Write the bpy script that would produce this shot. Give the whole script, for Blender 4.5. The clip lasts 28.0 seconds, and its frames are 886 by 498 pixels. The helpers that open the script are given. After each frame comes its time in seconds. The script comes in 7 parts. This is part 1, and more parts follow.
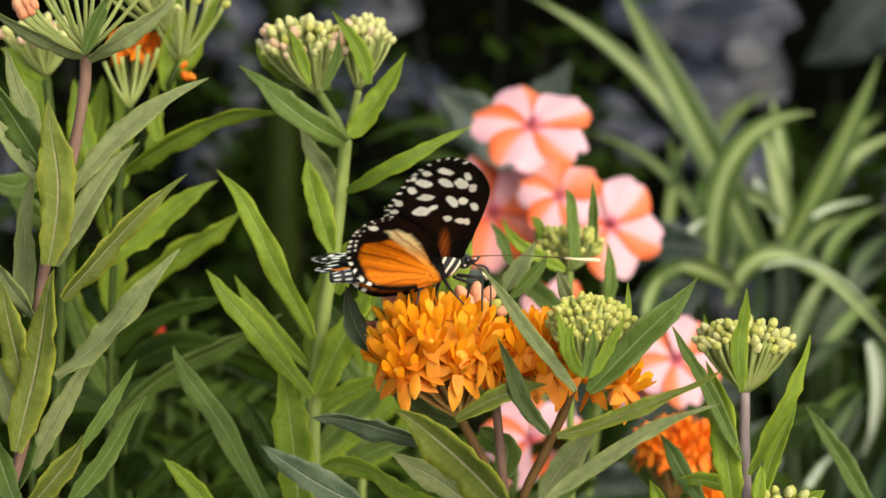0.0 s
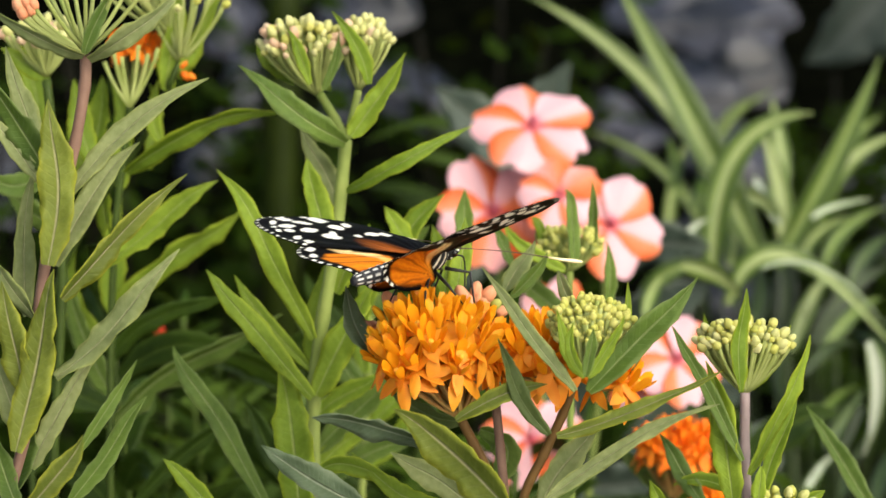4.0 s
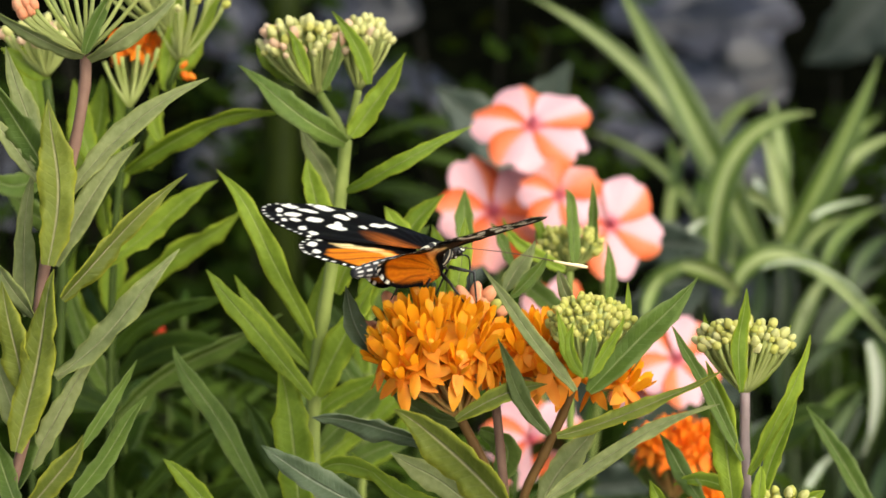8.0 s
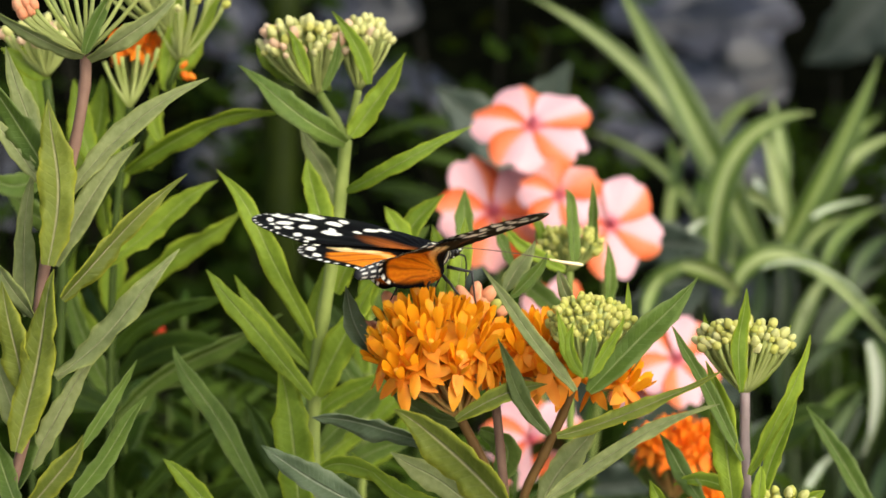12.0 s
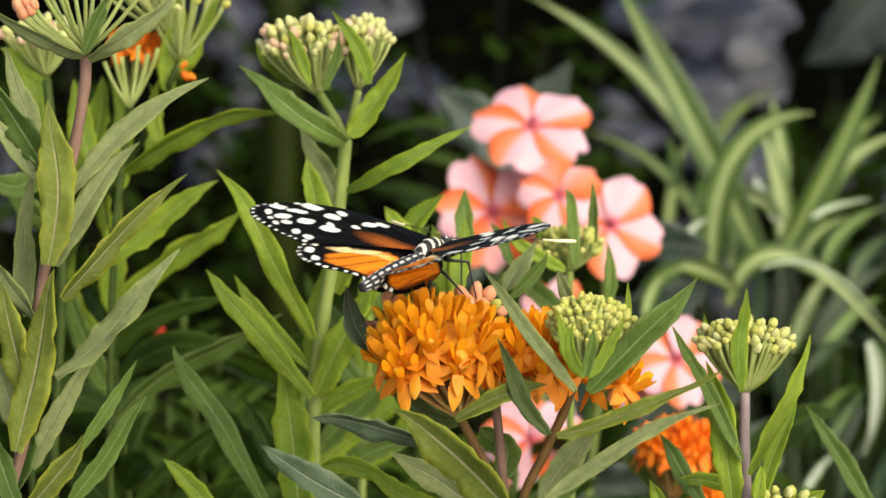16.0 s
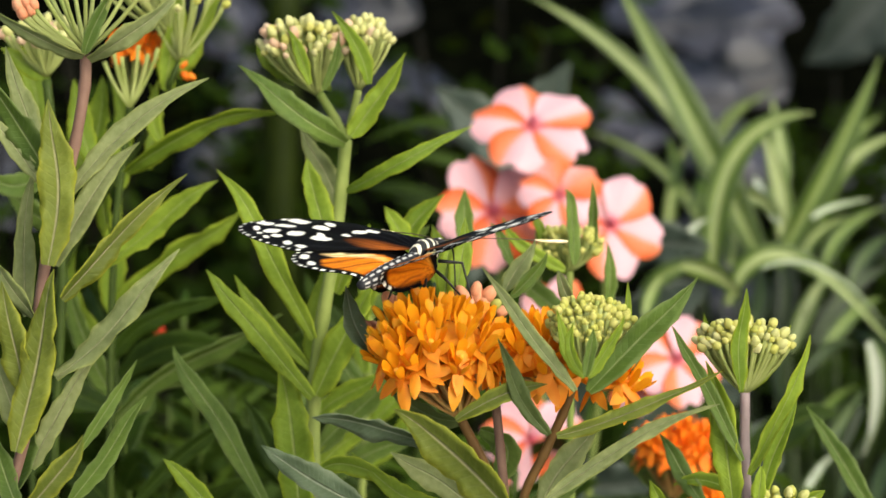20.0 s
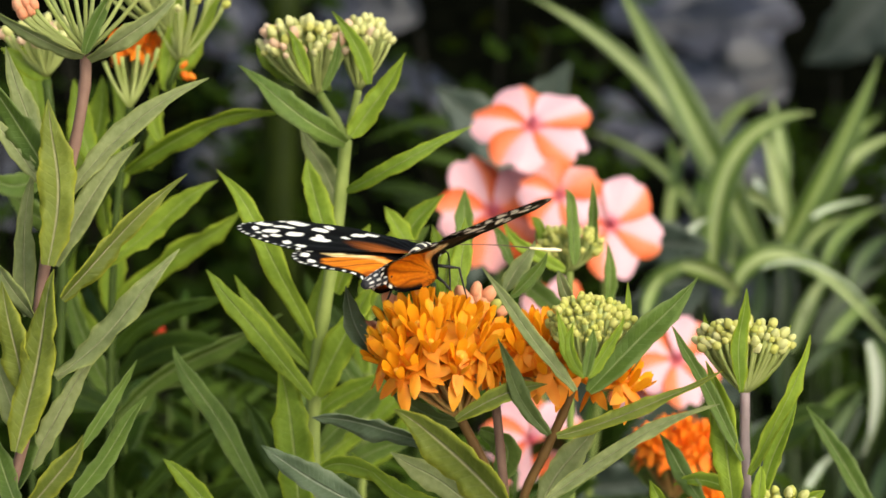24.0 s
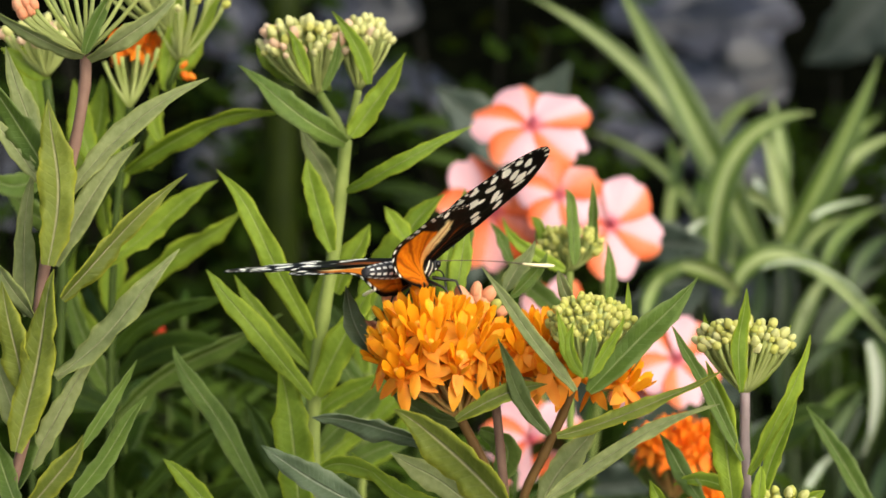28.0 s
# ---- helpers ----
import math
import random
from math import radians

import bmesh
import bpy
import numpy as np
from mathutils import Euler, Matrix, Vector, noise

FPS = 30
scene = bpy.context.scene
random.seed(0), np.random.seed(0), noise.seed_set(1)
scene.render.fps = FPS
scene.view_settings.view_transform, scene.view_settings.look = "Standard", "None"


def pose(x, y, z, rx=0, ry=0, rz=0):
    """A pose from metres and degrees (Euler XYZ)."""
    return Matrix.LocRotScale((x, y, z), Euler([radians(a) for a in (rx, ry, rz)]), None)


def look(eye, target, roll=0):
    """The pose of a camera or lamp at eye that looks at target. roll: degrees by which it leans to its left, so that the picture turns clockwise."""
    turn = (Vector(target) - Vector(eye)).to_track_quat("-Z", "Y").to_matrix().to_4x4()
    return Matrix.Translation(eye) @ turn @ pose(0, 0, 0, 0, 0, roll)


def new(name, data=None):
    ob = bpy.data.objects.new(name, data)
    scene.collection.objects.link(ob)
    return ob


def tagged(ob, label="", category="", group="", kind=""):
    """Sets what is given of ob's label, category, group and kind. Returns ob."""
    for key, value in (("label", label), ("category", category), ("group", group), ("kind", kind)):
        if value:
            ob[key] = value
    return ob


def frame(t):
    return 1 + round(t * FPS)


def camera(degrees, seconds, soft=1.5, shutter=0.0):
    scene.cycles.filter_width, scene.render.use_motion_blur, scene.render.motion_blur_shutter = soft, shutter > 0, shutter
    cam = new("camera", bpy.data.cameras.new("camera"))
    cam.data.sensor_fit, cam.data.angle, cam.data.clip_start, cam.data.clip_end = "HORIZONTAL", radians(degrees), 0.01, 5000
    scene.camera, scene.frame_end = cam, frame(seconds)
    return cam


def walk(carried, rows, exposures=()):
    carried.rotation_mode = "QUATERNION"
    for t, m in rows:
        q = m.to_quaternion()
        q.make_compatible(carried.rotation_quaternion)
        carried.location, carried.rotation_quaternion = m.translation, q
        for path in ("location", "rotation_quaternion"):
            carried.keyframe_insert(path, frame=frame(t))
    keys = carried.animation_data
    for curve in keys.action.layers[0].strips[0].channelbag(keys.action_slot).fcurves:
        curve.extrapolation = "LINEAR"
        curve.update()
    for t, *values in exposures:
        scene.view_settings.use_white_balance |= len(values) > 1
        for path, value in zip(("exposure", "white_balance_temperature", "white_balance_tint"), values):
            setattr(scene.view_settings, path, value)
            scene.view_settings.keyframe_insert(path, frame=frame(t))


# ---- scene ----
# Close view over a flower bed: a butterfly feeds on an orange milkweed umbel.
cam = camera(20, 28.0, soft=1.6, shutter=0.5)
EYE = (0.0, 0.0, 0.75)
STAND = look(EYE, (0.0, math.cos(radians(10)), 0.75 - math.sin(radians(10))))
walk(cam, [(0.0, STAND), (28.0, STAND)], [(0.0, 0.75, 6600, 6), (1.0, 0.80, 6600, 6), (2.0, 0.87, 6600, 5), (3.0, 0.96, 6600, 5), (4.5, 0.90, 6600, 6), (6.0, 0.86, 6600, 6), (28.0, 0.86, 6600, 6)])
cam.data.dof.use_dof = True
cam.data.dof.focus_distance = 0.6
cam.data.dof.aperture_fstop = 19.0

# ---- light: soft daylight under a bright overcast sky ----
world = bpy.data.worlds.new("world")
scene.world = world
world.use_nodes = True
wn = world.node_tree
sky = wn.nodes.new("ShaderNodeTexSky")
sky.sky_type = "NISHITA"
sky.sun_disc = False
sky.sun_elevation, sky.sun_rotation = radians(40), radians(140)
sky.air_density, sky.dust_density = 1.0, 4.0
wn.nodes["Background"].inputs["Strength"].default_value = 0.10
wn.links.new(sky.outputs["Color"], wn.nodes["Background"].inputs["Color"])
sun_data = bpy.data.lights.new("sun", "SUN")
sun_data.energy, sun_data.angle, sun_data.color = 2.6, radians(70), (1.0, 0.95, 0.87)
sun = new("sun", sun_data)
sun.matrix_world = look((0, 0, 3), (-0.55, 0.65, 2.29))

# ---- materials ----
def shader(name):
    m = bpy.data.materials.new(name)
    m.use_nodes = True
    return m, m.node_tree, m.node_tree.nodes["Principled BSDF"]


def node(tree, kind, **values):
    n = tree.nodes.new(kind)
    for key, value in values.items():
        n.inputs[key].default_value = value
    return n


def math_node(tree, op, a, b=None, c=None):
    n = tree.nodes.new("ShaderNodeMath")
    n.operation = op
    for i, v in enumerate((a, b, c)):
        if v is None:
            continue
        if isinstance(v, (int, float)):
            n.inputs[i].default_value = v
        else:
            tree.links.new(v, n.inputs[i])
    return n.outputs[0]


def ramp(tree, fac, stops):
    n = tree.nodes.new("ShaderNodeValToRGB")
    while len(n.color_ramp.elements) < len(stops):
        n.color_ramp.elements.new(0.5)
    for e, (p, c) in zip(n.color_ramp.elements, stops):
        e.position, e.color = p, (*c, 1)
    tree.links.new(fac, n.inputs["Fac"])
    return n.outputs["Color"]


def mix(tree, fac, a, b, mode="MIX"):
    n = tree.nodes.new("ShaderNodeMix")
    n.data_type, n.blend_type = "RGBA", mode
    for sock, v in ((n.inputs[0], fac), (n.inputs[6], a), (n.inputs[7], b)):
        if isinstance(v, (int, float)):
            sock.default_value = v
        elif isinstance(v, tuple):
            sock.default_value = (*v, 1)
        else:
            tree.links.new(v, sock)
    return n.outputs[2]


def noise_fac(tree, scale, detail=4.0, coords=None):
    n = node(tree, "ShaderNodeTexNoise", Scale=scale, Detail=detail)
    if coords is None:
        coords = tree.nodes.new("ShaderNodeTexCoord").outputs["Object"]
    tree.links.new(coords, n.inputs["Vector"])
    return n.outputs["Fac"]


def bump(tree, bsdf, height, strength, distance):
    n = node(tree, "ShaderNodeBump", Strength=strength, Distance=distance)
    tree.links.new(height, n.inputs["Height"])
    tree.links.new(n.outputs["Normal"], bsdf.inputs["Normal"])


def add_translucency(tree, bsdf, colour, amount):
    tr = tree.nodes.new("ShaderNodeBsdfTranslucent")
    tree.links.new(colour, tr.inputs["Color"])
    ms = node(tree, "ShaderNodeMixShader", Fac=amount)
    tree.links.new(bsdf.outputs[0], ms.inputs[1])
    tree.links.new(tr.outputs[0], ms.inputs[2])
    tree.links.new(ms.outputs[0], tree.nodes["Material Output"].inputs["Surface"])


def leaf_material(name, dark, light, rib, rough=0.5, veins=8.0, vein_amount=0.07, translucent=0.3, tint=None, gloss=0.2, relief=-0.1):
    """A leaf blade: pale midrib and side veins along its own length, blotches at two scales."""
    m, t, b = shader(name)
    uv = t.nodes.new("ShaderNodeUVMap")
    sep = t.nodes.new("ShaderNodeSeparateXYZ")
    t.links.new(uv.outputs[0], sep.inputs[0])
    across = math_node(t, "ABSOLUTE", math_node(t, "SUBTRACT", math_node(t, "MULTIPLY", sep.outputs[0], 2.0), 1.0))
    along = sep.outputs[1]
    wob = noise_fac(t, 110.0, 3.0)
    ph = math_node(t, "ADD", math_node(t, "MULTIPLY", math_node(t, "SUBTRACT", along, math_node(t, "MULTIPLY", across, 0.09)), veins * 6.283), math_node(t, "MULTIPLY", wob, 6.0))
    side = math_node(t, "POWER", math_node(t, "ABSOLUTE", math_node(t, "SINE", ph)), 24.0)
    mr = t.nodes.new("ShaderNodeMapRange")
    mr.inputs["From Min"].default_value, mr.inputs["From Max"].default_value = 0.03, 0.11
    mr.inputs["To Min"].default_value, mr.inputs["To Max"].default_value = 1.0, 0.0
    t.links.new(across, mr.inputs["Value"])
    mid = mr.outputs[0]
    info = t.nodes.new("ShaderNodeObjectInfo")
    blot = noise_fac(t, 90.0, 5.0)
    f = math_node(t, "ADD", math_node(t, "MULTIPLY", blot, 0.75), math_node(t, "MULTIPLY", info.outputs["Random"], 0.35))
    f = math_node(t, "ADD", f, math_node(t, "MULTIPLY", math_node(t, "SUBTRACT", noise_fac(t, 28.0, 3.0), 0.5), 0.8))
    col = ramp(t, f, ((0.25, dark), (0.85, light)))
    edge = math_node(t, "POWER", across, 7.0)
    col = mix(t, math_node(t, "MULTIPLY", edge, 0.65 if tint else 0.4), col, tint or rib)
    col = mix(t, math_node(t, "MULTIPLY", side, vein_amount), col, rib)
    col = mix(t, math_node(t, "MULTIPLY", mid, 0.75), col, rib)
    speck = ramp(t, noise_fac(t, 600.0, 3.0), ((0.32, (0.74, 0.77, 0.72)), (0.7, (1.08, 1.06, 1.1))))
    col = mix(t, 0.7, col, speck, "MULTIPLY")
    cells = node(t, "ShaderNodeTexVoronoi", Scale=420.0)
    cells.feature = "DISTANCE_TO_EDGE"
    t.links.new(t.nodes.new("ShaderNodeTexCoord").outputs["Object"], cells.inputs["Vector"])
    net = ramp(t, cells.outputs["Distance"], ((0.0, (1.12, 1.10, 1.15)), (0.25, (0.94, 0.95, 0.92))))
    col = mix(t, 0.55, col, net, "MULTIPLY")
    t.links.new(col, b.inputs["Base Color"])
    b.inputs["Roughness"].default_value = rough
    b.inputs["Specular IOR Level"].default_value = gloss
    hgt = math_node(t, "ADD", math_node(t, "MULTIPLY", side, relief), math_node(t, "MULTIPLY", noise_fac(t, 260.0), 1.1))
    hgt = math_node(t, "SUBTRACT", hgt, mid)
    bump(t, b, hgt, 0.7, 0.0011)
    add_translucency(t, b, mix(t, 0.5, col, (0.45, 0.55, 0.05)), translucent)
    return m


def plain_organic(name, dark, light, rough=0.5, scale=150.0, relief=0.0003, translucent=0.0, stretch=(1, 1, 1), gloss=0.35):
    m, t, b = shader(name)
    co = t.nodes.new("ShaderNodeTexCoord")
    mp = t.nodes.new("ShaderNodeMapping")
    mp.inputs["Scale"].default_value = stretch
    t.links.new(co.outputs["Object"], mp.inputs["Vector"])
    info = t.nodes.new("ShaderNodeObjectInfo")
    f = math_node(t, "ADD", math_node(t, "MULTIPLY", noise_fac(t, scale, 5.0, mp.outputs[0]), 0.8), math_node(t, "MULTIPLY", info.outputs["Random"], 0.3))
    col = ramp(t, f, ((0.3, dark), (0.8, light)))
    t.links.new(col, b.inputs["Base Color"])
    b.inputs["Roughness"].default_value = rough
    b.inputs["Specular IOR Level"].default_value = gloss
    bump(t, b, noise_fac(t, scale * 5, 4.0, mp.outputs[0]), 0.5, relief)
    if translucent:
        add_translucency(t, b, col, translucent)
    return m


M_LEAF = leaf_material("milkweed_leaf_green", (0.052, 0.098, 0.013), (0.135, 0.208, 0.034), (0.31, 0.36, 0.14), vein_amount=0.05, relief=-0.12)
M_LIME = leaf_material("milkweed_leaf_young", (0.125, 0.205, 0.014), (0.265, 0.370, 0.034), (0.38, 0.45, 0.14), vein_amount=0.05, translucent=0.42, tint=(0.45, 0.51, 0.03))
M_OLIVE = leaf_material("milkweed_leaf_olive", (0.080, 0.106, 0.014), (0.165, 0.200, 0.028), (0.38, 0.35, 0.19), vein_amount=0.05, tint=(0.40, 0.40, 0.025))
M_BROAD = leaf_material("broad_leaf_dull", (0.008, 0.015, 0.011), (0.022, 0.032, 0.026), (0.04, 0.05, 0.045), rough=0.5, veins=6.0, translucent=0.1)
M_GREY = leaf_material("milkweed_leaf_underside", (0.130, 0.162, 0.060), (0.255, 0.290, 0.118), (0.38, 0.39, 0.20), rough=0.66, vein_amount=0.06, relief=-0.05, tint=(0.34, 0.37, 0.10))
M_BLUE = leaf_material("milkweed_leaf_bluish", (0.045, 0.074, 0.036), (0.115, 0.155, 0.085), (0.28, 0.31, 0.20), rough=0.55, veins=11.0, vein_amount=0.08, relief=-0.10)
M_DEEP = leaf_material("milkweed_leaf_old", (0.05, 0.075, 0.018), (0.09, 0.125, 0.03), (0.18, 0.22, 0.08))
# Two darker leaf greens with understorey shade put into the colour.
M_SHADE = leaf_material("leaf_shade_toned", (0.008, 0.021, 0.002), (0.032, 0.062, 0.005), (0.08, 0.12, 0.02), veins=5.0, gloss=0.1, translucent=0.10)
M_FINE = leaf_material("feathery_leaf_shade_toned", (0.018, 0.044, 0.003), (0.056, 0.100, 0.009), (0.09, 0.13, 0.02), veins=3.0, gloss=0.1, translucent=0.14)
# Shrub greens taken near black, so the colour itself holds the bank's shade.
M_SHRUB = leaf_material("shrub_leaf_painted_shade", (0.004, 0.010, 0.001), (0.014, 0.030, 0.002), (0.03, 0.04, 0.01), rough=0.8, veins=5.0, translucent=0.03, gloss=0.02)
M_DARKLEAF = leaf_material("impatiens_leaf_dark", (0.03, 0.045, 0.035), (0.06, 0.08, 0.06), (0.09, 0.10, 0.08), rough=0.4, veins=6.0, translucent=0.1)
M_STEM_PINK = plain_organic("stem_pinkish_brown", (0.14, 0.080, 0.058), (0.25, 0.150, 0.105), gloss=0.15)
# Green stem darkened in colour to stand in for shade among the plants.
M_STEM_SHADE = plain_organic("stem_green_shade_toned", (0.025, 0.042, 0.006), (0.055, 0.085, 0.012), gloss=0.15)
# Twigs of the shrubs, with the same shade put into the colour.
M_STEM_SHRUB = plain_organic("twig_painted_shade", (0.004, 0.004, 0.003), (0.012, 0.011, 0.007), gloss=0.05)
# Olive stalk, its colour lowered in place of real shade.
M_STEM_OLIVE = plain_organic("stalk_olive_shade_toned", (0.007, 0.012, 0.001), (0.016, 0.024, 0.002), scale=40.0, gloss=0.05)
M_STEM_GREEN = plain_organic("stem_green", (0.125, 0.170, 0.034), (0.210, 0.255, 0.064), gloss=0.15)
M_STEM_BROWN = plain_organic("stem_dark_brown", (0.060, 0.032, 0.010), (0.130, 0.072, 0.022), gloss=0.1)
M_STEM_MAUVE = plain_organic("stem_mauve", (0.16, 0.12, 0.12), (0.28, 0.21, 0.20))
M_PEDICEL = plain_organic("pedicel_green", (0.32, 0.38, 0.09), (0.48, 0.52, 0.19), translucent=0.4)
M_PEDICEL_TAN = plain_organic("pedicel_tan", (0.24, 0.12, 0.035), (0.36, 0.24, 0.07), gloss=0.15)
M_BUD = plain_organic("bud_cream_green", (0.54, 0.55, 0.18), (0.73, 0.70, 0.36), translucent=0.35, gloss=0.25)
M_BUD_PINK = plain_organic("bud_blush", (0.66, 0.42, 0.27), (0.78, 0.64, 0.42), translucent=0.35, gloss=0.25)
M_BUD_LIME = plain_organic("bud_lime", (0.55, 0.57, 0.12), (0.74, 0.69, 0.26), translucent=0.45, gloss=0.2)
M_BUD_PEACH = plain_organic("bud_peach", (0.76, 0.28, 0.13), (0.82, 0.43, 0.24), translucent=0.25)
M_BUD_DEEP = plain_organic("bud_deep_red", (0.16, 0.012, 0.005), (0.32, 0.03, 0.008), gloss=0.1)
M_PETAL = plain_organic("petal_orange", (0.86, 0.28, 0.010), (0.95, 0.52, 0.045), rough=0.45, scale=170.0, translucent=0.48)
M_HOOD = plain_organic("hood_golden_orange", (0.88, 0.33, 0.005), (0.95, 0.56, 0.022), rough=0.4, scale=170.0, translucent=0.42)
M_PETAL_RED = plain_organic("petal_deep_orange", (0.82, 0.16, 0.006), (0.92, 0.30, 0.015), rough=0.5, translucent=0.3)
M_COLUMN = plain_organic("column_yellow", (0.80, 0.36, 0.02), (0.86, 0.46, 0.05))


def ribbon_material(name, stops):
    """Spider plant blade: green with a cream stripe down the middle, fine lengthwise lines."""
    m, t, b = shader(name)
    uv = t.nodes.new("ShaderNodeUVMap")
    sep = t.nodes.new("ShaderNodeSeparateXYZ")
    t.links.new(uv.outputs[0], sep.inputs[0])
    across = math_node(t, "ABSOLUTE", math_node(t, "SUBTRACT", math_node(t, "MULTIPLY", sep.outputs[0], 2.0), 1.0))
    info = t.nodes.new("ShaderNodeObjectInfo")
    wide = math_node(t, "ADD", across, math_node(t, "SUBTRACT", math_node(t, "MULTIPLY", info.outputs["Random"], 0.5), 0.2))
    lines = math_node(t, "MULTIPLY", math_node(t, "SINE", math_node(t, "MULTIPLY", sep.outputs[0], 70.0)), 0.05)
    col = ramp(t, math_node(t, "ADD", wide, lines), stops)
    col = mix(t, 0.7, col, ramp(t, noise_fac(t, 30.0), ((0.3, (0.74, 0.78, 0.72)), (0.75, (1.0, 1.0, 0.98)))), "MULTIPLY")
    t.links.new(col, b.inputs["Base Color"])
    b.inputs["Roughness"].default_value = 0.38
    bump(t, b, math_node(t, "SINE", math_node(t, "MULTIPLY", sep.outputs[0], 90.0)), 0.3, 0.0003)
    add_translucency(t, b, col, 0.25)
    return m


M_RIBBON = ribbon_material("striped_ribbon_leaf", ((0.0, (0.40, 0.46, 0.21)), (0.30, (0.26, 0.33, 0.10)), (0.50, (0.085, 0.145, 0.010)), (1.0, (0.045, 0.085, 0.006))))
M_RIBBON_PALE = ribbon_material("pale_ribbon_leaf", ((0.0, (0.66, 0.70, 0.60)), (0.45, (0.56, 0.62, 0.48)), (0.72, (0.14, 0.21, 0.05)), (1.0, (0.06, 0.11, 0.012))))
# Copy of the striped blade with shade put into its colours.
M_RIBBON_SHADE = ribbon_material("ribbon_leaf_painted_shade", ((0.0, (0.10, 0.14, 0.05)), (0.25, (0.04, 0.07, 0.012)), (0.5, (0.016, 0.034, 0.005)), (1.0, (0.012, 0.026, 0.004))))


def impatiens_material():
    """Petal of two colours: pale pink blade with an orange band along one side and a magenta foot."""
    m, t, b = shader("petal_pink_and_orange")
    uv = t.nodes.new("ShaderNodeUVMap")
    sep = t.nodes.new("ShaderNodeSeparateXYZ")
    t.links.new(uv.outputs[0], sep.inputs[0])
    wob = math_node(t, "MULTIPLY", math_node(t, "SUBTRACT", noise_fac(t, 45.0, 3.0), 0.5), 0.25)
    across = math_node(t, "ADD", math_node(t, "MULTIPLY", sep.outputs[0], 0.8), math_node(t, "MULTIPLY", math_node(t, "ABSOLUTE", math_node(t, "SUBTRACT", math_node(t, "MULTIPLY", sep.outputs[0], 2.0), 1.0)), 0.3))
    info = t.nodes.new("ShaderNodeObjectInfo")
    a = math_node(t, "ADD", math_node(t, "ADD", across, wob), math_node(t, "SUBTRACT", math_node(t, "MULTIPLY", info.outputs["Random"], 0.40), 0.20))
    col = ramp(t, a, ((0.0, (0.74, 0.48, 0.53)), (0.44, (0.73, 0.41, 0.44)), (0.60, (0.80, 0.22, 0.09)), (1.0, (0.74, 0.12, 0.016))))
    foot = math_node(t, "SUBTRACT", 1.0, math_node(t, "MULTIPLY", math_node(t, "ADD", sep.outputs[1], wob), 4.2))
    foot = math_node(t, "MAXIMUM", math_node(t, "MINIMUM", foot, 1.0), 0.0)
    col = mix(t, foot, col, (0.60, 0.07, 0.12))
    t.links.new(col, b.inputs["Base Color"])
    b.inputs["Roughness"].default_value = 0.6
    bump(t, b, math_node(t, "SINE", math_node(t, "MULTIPLY", sep.outputs[0], 40.0)), 0.25, 0.0005)
    add_translucency(t, b, col, 0.3)
    return m


M_IMPATIENS = impatiens_material()
M_EYE_WHITE = plain_organic("flower_eye_magenta", (0.30, 0.03, 0.06), (0.55, 0.10, 0.14))


def rock_material():
    m, t, b = shader("grey_wet_slate")
    co = t.nodes.new("ShaderNodeTexCoord")
    mp = t.nodes.new("ShaderNodeMapping")
    mp.inputs["Scale"].default_value = (1.0, 1.0, 4.0)
    t.links.new(co.outputs["Object"], mp.inputs["Vector"])
    f = noise_fac(t, 7.0, 8.0, mp.outputs[0])
    info = t.nodes.new("ShaderNodeObjectInfo")
    f2 = math_node(t, "ADD", f, math_node(t, "MULTIPLY", math_node(t, "SUBTRACT", info.outputs["Random"], 0.5), 0.2))
    col = ramp(t, f2, ((0.34, (0.004, 0.005, 0.007)), (0.52, (0.026, 0.028, 0.040)), (0.78, (0.066, 0.069, 0.096))))
    t.links.new(col, b.inputs["Base Color"])
    t.links.new(ramp(t, noise_fac(t, 12.0), ((0.3, (0.25, 0.25, 0.25)), (0.7, (0.6, 0.6, 0.6)))), b.inputs["Roughness"])
    bump(t, b, math_node(t, "ADD", f, math_node(t, "MULTIPLY", noise_fac(t, 60.0), 0.2)), 0.9, 0.03)
    return m


M_ROCK = rock_material()
def ground_material():
    """Soil in the bed and on the bank, its shade put into the colour; before it unseen pale gravel, added to bounce
    light.
    """
    m, t, b = shader("shade_toned_soil_and_bounce_gravel")
    co = t.nodes.new("ShaderNodeTexCoord")
    sep = t.nodes.new("ShaderNodeSeparateXYZ")
    t.links.new(co.outputs["Object"], sep.inputs[0])
    # Shade of bed and bank is put into this near-black soil colour.
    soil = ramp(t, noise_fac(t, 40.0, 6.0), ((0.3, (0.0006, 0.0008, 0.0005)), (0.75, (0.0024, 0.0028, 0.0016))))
    # Unseen pale strip, added to bounce light up onto the wing undersides.
    gravel = ramp(t, noise_fac(t, 90.0, 6.0), ((0.3, (0.42, 0.40, 0.36)), (0.7, (0.62, 0.60, 0.56))))
    edge = math_node(t, "ADD", sep.outputs[1], math_node(t, "MULTIPLY", noise_fac(t, 5.0), 0.12))
    mr = t.nodes.new("ShaderNodeMapRange")
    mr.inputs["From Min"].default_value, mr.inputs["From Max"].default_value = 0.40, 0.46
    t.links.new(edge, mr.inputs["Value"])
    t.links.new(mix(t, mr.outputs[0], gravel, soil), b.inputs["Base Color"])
    b.inputs["Roughness"].default_value = 1.0
    b.inputs["Specular IOR Level"].default_value = 0.0
    bump(t, b, noise_fac(t, 200.0, 5.0), 0.7, 0.01)
    return m


M_SOIL = ground_material()

